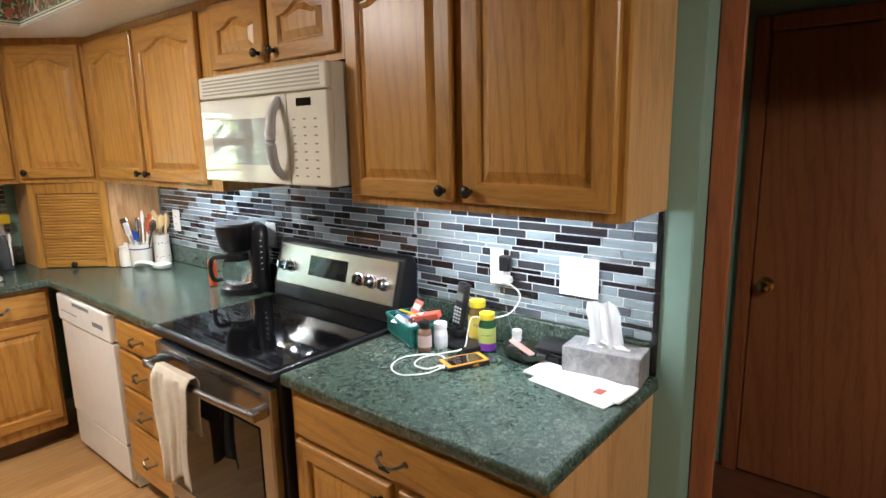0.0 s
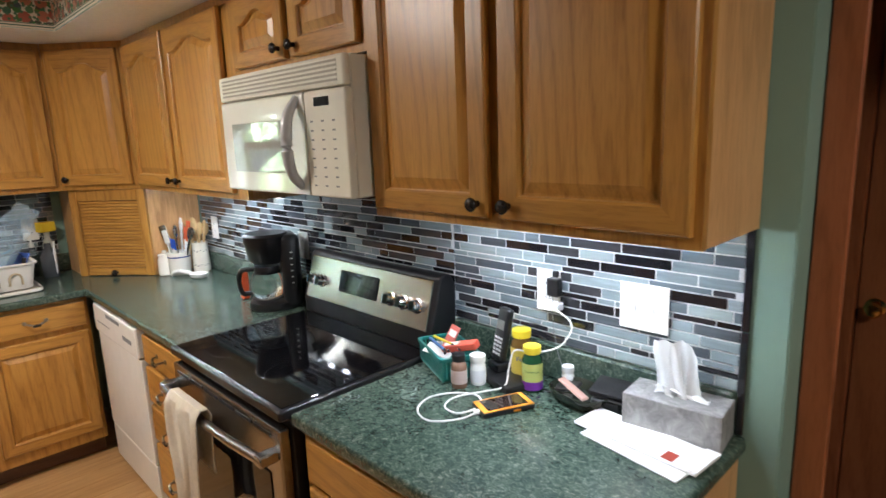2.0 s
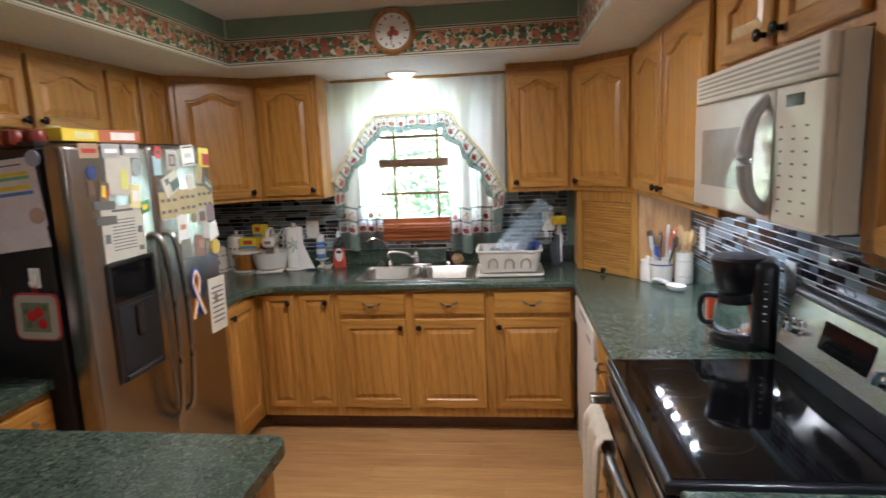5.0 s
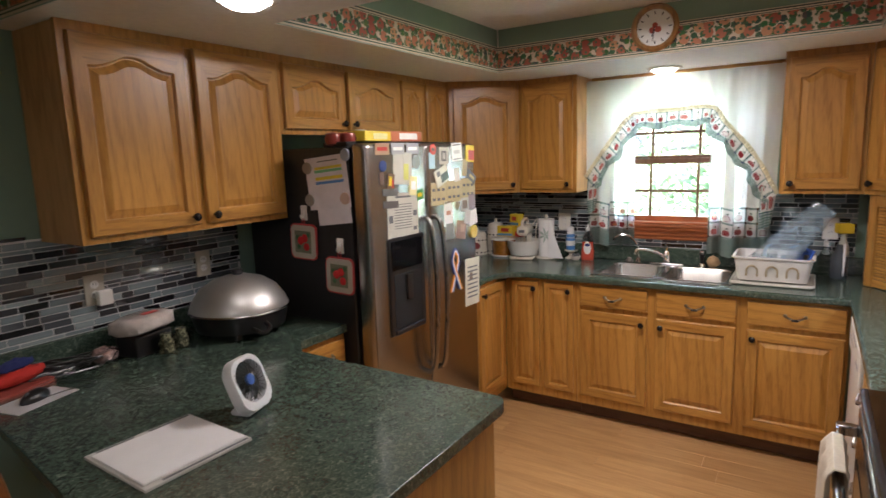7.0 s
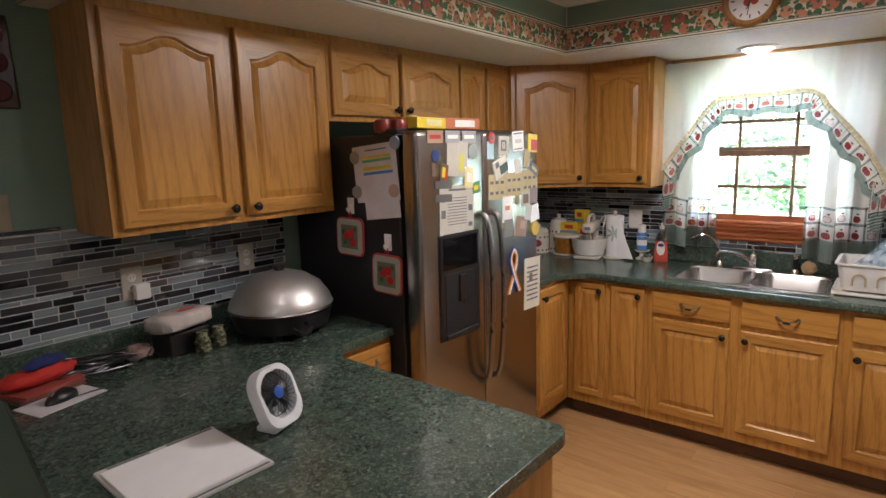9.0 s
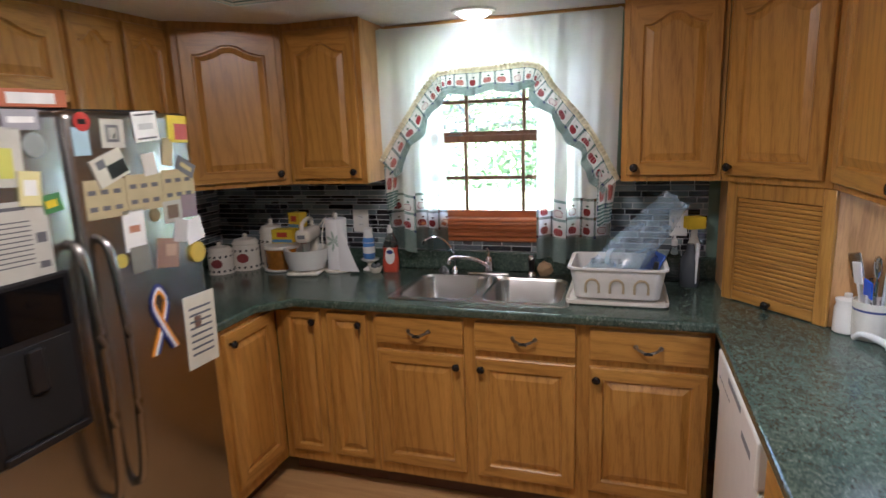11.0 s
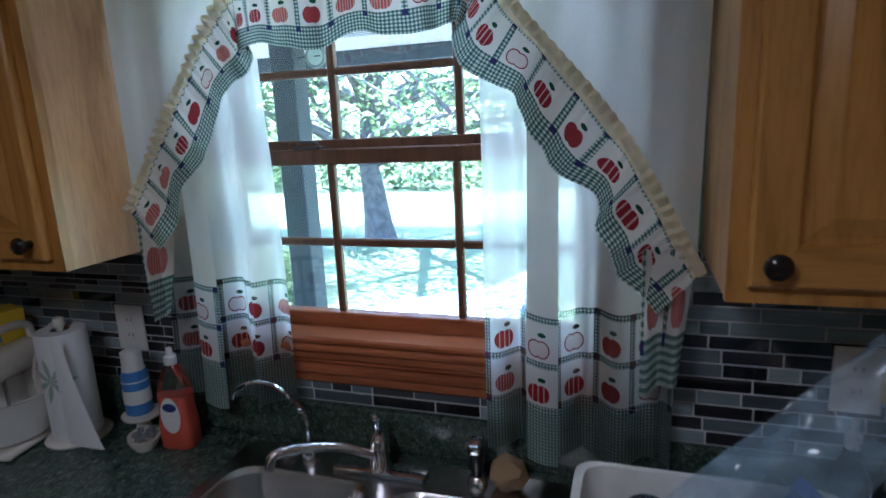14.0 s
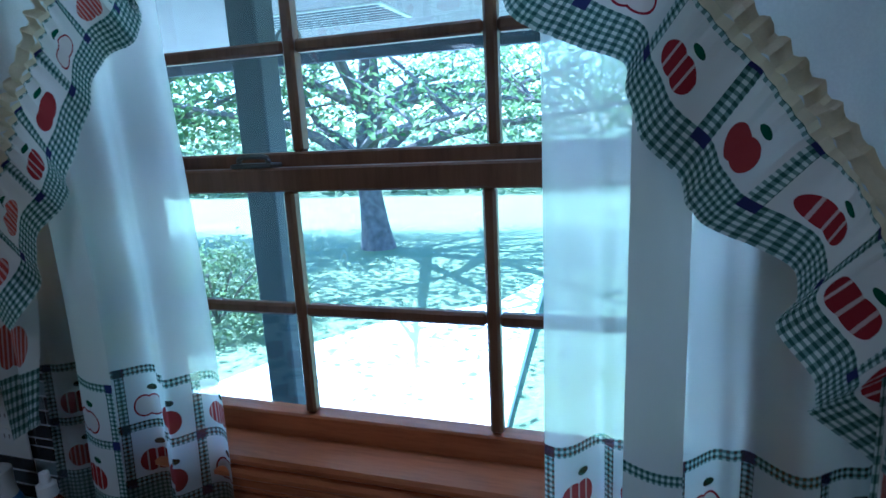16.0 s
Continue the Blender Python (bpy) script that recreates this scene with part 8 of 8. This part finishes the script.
for i, (x, y) in enumerate(((-2.39, -0.24), (-2.46, -0.27), (-2.43, -0.19))):
    t = thing("decor_apple", "dark red ornamental apple on the refrigerator", "ornament", TR((x, y, ftz - 0.022)), "ornamental apples")
    part("fruit", lathe_bm([(0.012, 0), (0.034, 0.012), (0.040, 0.035), (0.032, 0.058), (0.012, 0.064), (0.001, 0.058)], seg=20), paint(0.22, 0.03, 0.02, 0.3), t, smooth=True)
    part("stalk", tube_bm([(0, 0, 0.058), (0.004, 0, 0.076)], 0.002, 6), BRN, t)
t = thing("figurine_pot", "small cream pot on the refrigerator", "pot", TR((-2.48, -0.16, ftz)))
part("pot", lathe_bm([(0.018, 0), (0.024, 0.02), (0.020, 0.045), (0.024, 0.052), (0.001, 0.053)], seg=18), CERAMIC, t, smooth=True)

# ---- wall clock and plaque ----
ck2 = thing("wall_clock", "round wall clock with a wooden rim and apple dial", "clock", TR((TX0 + 0.0085, 0.838, 2.283)) @ MWN)
part("rim", lathe_bm([(0.090, 0.0), (0.118, 0.0), (0.120, 0.012), (0.108, 0.026), (0.094, 0.022), (0.090, 0.010)], seg=48, axis="Y", caps=False), oak("clock_rim", "Z", 0.8, (0.40, 0.20, 0.06), 0.3), ck2, "turned oak rim with a gilt edge", smooth=True)
dl = part("dial", lathe_bm([(0.093, 0.006), (0.001, 0.0062)], seg=48, axis="Y", caps=False), PAPER, ck2, "white paper dial")
for k in range(12):
    a = 2 * math.pi * k / 12
    part("hour_mark", box_bm(-0.003, 0.003, -0.0075, -0.0064, 0.066, 0.082), INK, dl, m=Matrix.Rotation(a, 4, "Y"))
for ax_, az_, r_ in ((-0.014, -0.012, 0.016), (0.016, -0.010, 0.016), (0.0, 0.012, 0.014)):
    part("apple_print", lathe_bm([(r_, 0.0066), (0.001, 0.0072)], (ax_, 0, az_), 14, "Y"), paint(0.40, 0.08, 0.05, 0.8), dl)
part("hour_hand", box_bm(-0.0025, 0.0025, -0.0092, -0.0082, -0.005, 0.045), BLACK, dl, m=Matrix.Rotation(radians(200), 4, "Y"))
part("minute_hand", box_bm(-0.0018, 0.0018, -0.0104, -0.0096, -0.006, 0.068), BLACK, dl, m=Matrix.Rotation(radians(190), 4, "Y"))
pq = thing("wall_plaque", "dark wooden plaque with three carved apples", "plaque", TR((-1.258, YF + 0.0006, 1.965)) @ MS @ pose(0, 0, 0, 0, -1, 0))
part("board", box_bm(-0.052, 0.052, -0.016, 0, -0.145, 0.145, bev=0.004), oak("plaque_wood", "Z", 0.25, (0.18, 0.06, 0.035)), pq)
for z in (-0.09, 0.0, 0.085):
    part("apple", lathe_bm([(0.036, 0.0), (0.03, 0.008), (0.012, 0.012), (0.001, 0.011)], (0.002, -0.016, z), 20, "Y"), paint(0.10, 0.015, 0.015, 0.5), pq, smooth=True)
    part("leaf", lathe_bm([(0.014, 0), (0.001, 0.004)], (-0.03, -0.016, z + 0.036), 8, "Y"), paint(0.05, 0.08, 0.03), pq)

# ---- outside ----


def ground_z(x):
    d = -7.2 - x
    if d <= 0:
        return -0.22
    return -0.22 - 0.035 * min(d, 7) - 0.09 * max(0, min(d - 7, 36))


gxs = [60, 20, 5, 0, -4, -5.5, -7.2] + [-7.2 - i * 0.8 for i in range(1, 26)] + [-30, -36, -45, -60, -90, -150, -400]
gb_ = bmesh.new()
rows = [[gb_.verts.new((x, y, ground_z(x))) for y in (-400, -100, -40, -20, -10, 0, 10, 20, 40, 100, 400)] for x in gxs]
for a, b in zip(rows, rows[1:]):
    for j in range(len(a) - 1):
        gb_.faces.new((a[j], a[j + 1], b[j + 1], b[j]))
tagged(part("ground", gb_, LAWN, smooth=True), "sunlit mown lawn sloping away from the house", "lawn", kind="structure")
pb = bmesh.new()
prism(pb, [(-4.56, -6.0), (-4.56, 7.0), (-6.0, 7.0), (-6.3, 0.46), (-8.8, 0.27), (-10.4, 0.15), (-9.4, -0.20), (-8.75, -1.10), (-8.05, -1.52), (-7.5, -1.70), (-6.98, -1.90), (-6.7, -2.6), (-6.6, -6.0)], -0.40, -0.16)
tagged(part("pavement", pb, CONCRETE), "pale sunlit concrete patio and drive", "pavement", kind="structure")
ps = thing("porch_post", "dark square porch post with speckled paint", "post", Matrix.Translation((-5.25, 0.085, -0.16)))
part("shaft", box_bm(-0.048, 0.048, -0.048, 0.048, 0, 2.278, 0.005), POSTPAINT, ps)
part("foot", box_bm(-0.066, 0.066, -0.066, 0.066, 0.0, 0.09, 0.004), POSTPAINT, ps)
rf = thing("porch_roof", "porch roof with a boarded underside and a vent", "porch roof", Matrix.Translation((-4.6, 0, 2.12)))
part("soffit_boards", box_bm(-2.10, 0.05, -5.0, 6.0, 0, 0.04), PORCH, rf)
part("fascia", box_bm(-2.135, -2.1, -5.0, 6.0, -0.09, 0.2, 0.004), POSTPAINT, rf, "dark fascia board")
part("roof_deck", box_bm(-2.10, 0.05, -5.0, 6.0, 0.15, 0.2), POSTPAINT, rf)
vt = part("vent", box_bm(-1.62, -1.28, -0.42, 0.22, -0.006, 0.0), PLATE, rf, "white louvred vent")
for i in range(7):
    part("louvre", box_bm(-1.60 + i * 0.046, -1.575 + i * 0.046, -0.40, 0.20, -0.0085, -0.0062), GREY_PAD, vt)
th = thing("outdoor_thermometer", "round pale thermometer bracketed to the porch post", "thermometer", Matrix.Translation((-5.25, 0.205, 1.905)))
part("case", lathe_bm([(0.040, 0), (0.043, 0.006), (0.040, 0.012), (0.033, 0.010), (0.002, 0.010)], seg=24, axis="X"), PORCH, th)
part("dial", lathe_bm([(0.031, 0.0105), (0.002, 0.0115)], seg=24, axis="X"), PLATE, th, "pale dial")
part("needle", box_bm(0.0118, 0.0128, -0.003, 0.022, -0.002, 0.002), BLACK, th, "dark needle")
part("bracket", tube_bm([(0.005, -0.070, 0), (0.005, -0.038, 0)], 0.004, 6), STEEL_DK, th)

LEAF_PTS = ((-0.5, 0, 0), (0, 0.28, 0.05), (0.5, 0, 0), (0, -0.28, 0.05))


def leaves(pts, size, seed):
    """Many small leaf blades, one island each."""
    rnd = random.Random(seed)
    verts, faces = [], []
    for c in pts:
        e = Euler((rnd.uniform(-0.9, 0.9), rnd.uniform(-0.9, 0.9), rnd.uniform(0, 6.3))).to_matrix()
        s = size * rnd.uniform(0.6, 1.3)
        k = len(verts)
        for p in LEAF_PTS:
            verts.append(Vector(c) + e @ (Vector(p) * s))
        faces.append((k, k + 1, k + 2, k + 3))
    me = bpy.data.meshes.new("leaves")
    me.from_pydata([tuple(v) for v in verts], [], faces)
    return me


def leaf_part(name, pts, size, seed, material, parent):
    me = leaves(pts, size, seed)
    me.materials.append(material)
    ob = new(name, me)
    if parent:
        ob.parent = parent
    return ob


def make_tree(x, y, h, trunk_r, seed, n_leaf, leaf_size, spread, limbs, label, material, forks=()):
    rnd = random.Random(seed)
    z = ground_z(x)
    tr = thing("tree", label, "tree", Matrix.Translation((x, y, z - 0.05)), "trees outside")
    tb = bmesh.new()
    pts = curve_pts([(0, 0.06, 0), (0.02, 0.0, h * 0.10), (0.05, -0.06, h * 0.20), (0.0, 0.10, h * 0.42), (0.1, 0.2, h * 0.75)], 28)
    tube(tb, pts, lambda t: trunk_r * (1.0 - 0.8 * t + 0.28 * math.exp(-t * 12)), 14)
    ends = []
    for i in range(limbs):
        a = 2 * math.pi * (i + rnd.uniform(-0.3, 0.3)) / limbs
        b0 = pts[rnd.choice((12, 14, 17, 20, 23))]
        L = spread * rnd.uniform(0.7, 1.1)
        rise = rnd.uniform(0.08, 0.5) * h * 0.5
        d = Vector((math.cos(a), math.sin(a), 0))
        side = Vector((-d.y, d.x, 0)) * rnd.uniform(-0.3, 0.3) * L
        c = [b0, b0 + d * L * 0.3 + Vector((0, 0, rise * 0.55)), b0 + d * L * 0.65 + side * 0.5 + Vector((0, 0, rise * 0.75)), b0 + d * L + side + Vector((0, 0, rise))]
        lp = curve_pts(c, 9)
        tube(tb, lp, lambda t: trunk_r * (0.42 - 0.36 * t), 7)
        ends += [(lp[k], L) for k in (4, 5, 6, 7, 8, 9)]
        for _ in range(4):
            k = rnd.randint(3, 8)
            e = lp[k] + Vector((rnd.uniform(-1, 1), rnd.uniform(-1, 1), rnd.uniform(-0.25, 0.6))) * L * 0.38
            tube(tb, curve_pts([lp[k], lp[k].lerp(e, 0.5) + Vector((0, 0, 0.1)), e], 5), lambda t: trunk_r * (0.12 - 0.10 * t), 5)
            ends.append((e, L))
            ends.append((lp[k].lerp(e, 0.6), L))
    for fork in forks:
        fp = curve_pts([Vector(p) for p in fork], 12)
        tube(tb, fp, lambda t: trunk_r * (0.40 - 0.31 * t), 8)
        ends += [(fp[k], spread * 0.6) for k in (9, 11, 12)]
        for _ in range(7):
            k = rnd.randint(4, 11)
            e = fp[k] + Vector((rnd.uniform(-1, 1), rnd.uniform(-1, 1), rnd.uniform(-0.2, 0.6)))
            tube(tb, curve_pts([fp[k], fp[k].lerp(e, 0.5) + Vector((0, 0, 0.08)), e], 5), lambda t: trunk_r * (0.13 - 0.11 * t), 5)
    part("trunk", tb, BARK, tr, "rough grey-brown trunk and limbs", smooth=True)
    ends += [(pts[k], spread) for k in (20, 24, 26, 28)]
    lv = []
    per = max(1, n_leaf // len(ends))
    for e, L in ends:
        for _ in range(3):
            cc = e + Vector((rnd.gauss(0, 1), rnd.gauss(0, 1), rnd.gauss(0.15, 0.6))) * 0.16 * L
            for _ in range(per // 3):
                q = cc + Vector((rnd.gauss(0, 1), rnd.gauss(0, 1), rnd.gauss(0, 0.7))) * 0.085 * L
                if q.z + z > 1.6:
                    lv.append(q)
    leaf_part("crown", lv, leaf_size, seed, material, tr)
    return tr


make_tree(-13.2, -3.3, 9.0, 0.27, 5, 17000, 0.11, 4.8, 12, "spreading oak tree on the lawn", LEAF,
          (((0, 0, 1.5), (0.1, -0.45, 2.0), (0.2, -0.95, 2.5), (0.2, -1.4, 4.2)), ((0, 0, 1.7), (0.3, 0.55, 2.45), (0.4, 1.8, 2.62), (0.3, 3.4, 2.4)),
           ((0, 0.05, 1.8), (0.2, 0.3, 2.9), (0.3, 0.6, 3.6), (0.2, 2.6, 4.0))))
make_tree(-13.0, -8.6, 8.5, 0.30, 9, 20000, 0.15, 4.6, 10, "leafy tree beyond the patio", LEAF)
make_tree(-24.0, 4.5, 9.0, 0.32, 12, 7000, 0.26, 5.0, 9, "leafy tree at the far side of the lawn", LEAF)


def make_bush(x, y, r, h, n, size, seed, label, material):
    rnd = random.Random(seed)
    z = -0.28 if x > -8 else ground_z(x)
    b = thing("bush", label, "bush", Matrix.Translation((x, y, z)), "bushes")
    sb_ = bmesh.new()
    for i in range(9):
        a = rnd.uniform(0, 6.3)
        tube(sb_, curve_pts([(0, 0, 0), (0.3 * r * math.cos(a), 0.3 * r * math.sin(a), h * 0.4), (0.7 * r * math.cos(a), 0.7 * r * math.sin(a), h * 0.8)], 5), 0.012, 5)
    part("stems", sb_, BARK, b)
    lv = []
    for _ in range(n // 30):
        th_, ph = rnd.uniform(0, 6.3), math.acos(rnd.uniform(-0.1, 1))
        q = rnd.uniform(0.75, 1.05)
        c = Vector((r * q * math.sin(ph) * math.cos(th_), r * q * math.sin(ph) * math.sin(th_), h * (0.1 + 0.85 * q * math.cos(ph))))
        for _ in range(30):
            lv.append(c + Vector((rnd.gauss(0, 0.1), rnd.gauss(0, 0.1), rnd.gauss(0, 0.08))) * max(r, 0.6))
    leaf_part("foliage", lv, size, seed, material, b)


make_bush(-8.6, -3.05, 0.95, 0.85, 9000, 0.055, 4, "dense green shrub beside the patio", LEAF_B)
make_bush(-8.2, -4.4, 0.9, 0.95, 5000, 0.06, 6, "dense green shrub beside the patio", LEAF_B)
rnd_w = random.Random(21)
far = []
for _ in range(420):
    x, y = rnd_w.uniform(-62, -44), rnd_w.uniform(-60, 45)
    hh = rnd_w.uniform(3.5, 13)
    z0 = ground_z(x)
    for _ in range(46):
        q = rnd_w.random()
        far.append((x + rnd_w.gauss(0, 1.5), y + rnd_w.gauss(0, 1.8), z0 + hh * q + rnd_w.gauss(0, 0.4)))
tagged(leaf_part("far_woods", far, 0.95, 22, LEAF_FAR, None), "dense green wood at the far edge of the lawn", "woods", kind="stuff")

# ---- backsplash tiles ----
TILE_MESH = {}


def tile_mesh(L, h):
    key = (round(L, 3), round(h, 3))
    if key not in TILE_MESH:
        bm = box_bm(-L / 2, L / 2, -0.0028, 0.0, -h / 2, h / 2, bev=0.0010)
        me = bpy.data.meshes.new("tile")
        bmesh.ops.recalc_face_normals(bm, faces=bm.faces)
        bm.to_mesh(me)
        bm.free()
        me.materials.append(TILE)
        TILE_MESH[key] = me
    return TILE_MESH[key]


LENGTHS = (0.048, 0.072, 0.098, 0.148, 0.148, 0.098)


def backsplash(name, m, length, z0, z1, seed, near, label, skip=None, rows=None):
    """Rows of random strips on a grout bed; local x along the wall, front at -y. Tiles within near = (x0, x1) are pieces, the rest is joined."""
    rnd, rr = random.Random(seed), random.Random(rows or seed + 500)
    wall = tagged(part(name, box_bm(0, length, -0.004, -0.0005, z0, z1), GROUT, m=m), label, "backsplash", kind="structure")
    z, count, rest = z0 + 0.003, 0, bmesh.new()
    while z < z1 - 0.010:
        h = rr.choice((0.024, 0.024, 0.0125, 0.024))
        h = min(h, z1 - 0.001 - z)
        x = -rnd.uniform(0, 0.1)
        while x < length:
            L = rnd.choice(LENGTHS)
            a, b = max(x, 0.001), min(x + L, length - 0.001)
            x += L + 0.0036
            if b - a < 0.012 or (skip and skip(a, b, z, z + h)):
                continue
            cx, cz = (a + b) / 2, z + h / 2
            if near[0] <= cx <= near[1] and count < 300:
                ob = new("tile", tile_mesh(b - a, h))
                ob.parent = wall
                ob.matrix_local = Matrix.Translation((cx, -0.0042, cz))
                count += 1
            else:
                bx(rest, a, b, -0.0070, -0.0042, z, z + h, 0)
        z += h + 0.0036
    if len(rest.faces):
        tagged(part("joined_tiles", rest, TILE_J, wall), kind="stuff")
    else:
        rest.free()
    return wall


backsplash("backsplash_north_a", Matrix.Translation((-3.79, YR, 0)), 1.27, 1.021, UB, 31, (0, 2), "strip glass mosaic backsplash in greys and black", rows=9)
backsplash("backsplash_north_b", Matrix.Translation((-2.5199, YR, 0)), 0.7599, 1.021, UB + 0.05, 33, (0, 2), "strip glass mosaic backsplash above the range", rows=9)
backsplash("backsplash_north_c", Matrix.Translation((-1.7599, YR, 0)), 0.885, 1.021, UB, 34, (0, 2), "strip glass mosaic backsplash in greys and black", rows=9)
backsplash("backsplash_range", Matrix.Translation((-2.52, YR - 0.0005, 0)), 0.76, 0.93, 1.018, 37, (-1, -0.5), "strip glass mosaic behind the range")
backsplash("backsplash_south", Matrix.Translation((-1.05, YF, 0)) @ Matrix.Rotation(radians(180), 4, "Z"), 1.25, 1.021, UB + 0.012, 41, (0.0, 1.25), "dark strip glass mosaic above the peninsula")
MWB = Matrix.Translation((XW, YF, 0)) @ Matrix.Rotation(radians(90), 4, "Z")
backsplash("backsplash_west_a", MWB, 0.325 - YF, 1.021, UB, 43, (0.3, 1.3), "dark strip glass mosaic beside the window")
backsplash("backsplash_west_b", Matrix.Translation((XW, 0.3255, 0)) @ Matrix.Rotation(radians(90), 4, "Z"), 0.949, 1.021, 1.071, 47, (0, 1), "strip glass mosaic below the window")
backsplash("backsplash_west_c", Matrix.Translation((XW, 1.275, 0)) @ Matrix.Rotation(radians(90), 4, "Z"), 0.52, 1.021, UB, 53, (0, 0.5), "strip glass mosaic beside the window")
backsplash("backsplash_corner", Matrix.Translation((-3.33, YF, 0)) @ Matrix.Rotation(radians(180), 4, "Z"), 1.08, 1.021, UB, 59, (0.6, 1.2), "dark strip glass mosaic in the corner")
for x, z0, z1 in ((-0.8745, 0.921, 1.165), (-0.8745, 1.168, 1.412)):
    struct("tile_trim", box_bm(x, x + 0.016, YR - 0.010, YR - 0.001, z0, z1, 0.002), TILE_EDGE, "black edge tile of the backsplash", "trim")
struct("tile_trim", box_bm(-1.049, -1.034, YF + 0.001, YF + 0.013, 0.93, 1.425, 0.002), TILE_EDGE, "black edge tile of the backsplash", "trim")
struct("tile_trim", box_bm(-1.38, -1.05, YF + 0.001, YF + 0.012, 1.413, 1.425, 0.002), TILE_EDGE, "thin black edge tile of the backsplash", "trim")

# ---- floor planks ----
rp = random.Random(77)
PL = {}
floor_ob = bpy.data.objects["floor"]
made = 0
x = -3.79
while x < -0.2 and made < 290:
    y = -0.9 - rp.uniform(0, 1.0)
    while y < 2.4:
        L = 1.19
        a, b = max(y, -0.8), min(y + L, 2.38)
        y += L + 0.0012
        if b - a < 0.02:
            continue
        key = round(b - a, 2)
        if key not in PL:
            bm = box_bm(-0.0635, 0.0635, -(b - a) / 2, (b - a) / 2, -0.006, 0.0, bev=0.0008)
            me = bpy.data.meshes.new("plank")
            bmesh.ops.recalc_face_normals(bm, faces=bm.faces)
            bm.to_mesh(me)
            bm.free()
            me.materials.append(PLANK)
            PL[key] = me
        ob = new("plank", PL[key])
        ob.parent = floor_ob
        ob.matrix_local = Matrix.Translation((x + 0.0635, (a + b) / 2, 0.0005))
        made += 1
    x += 0.1282
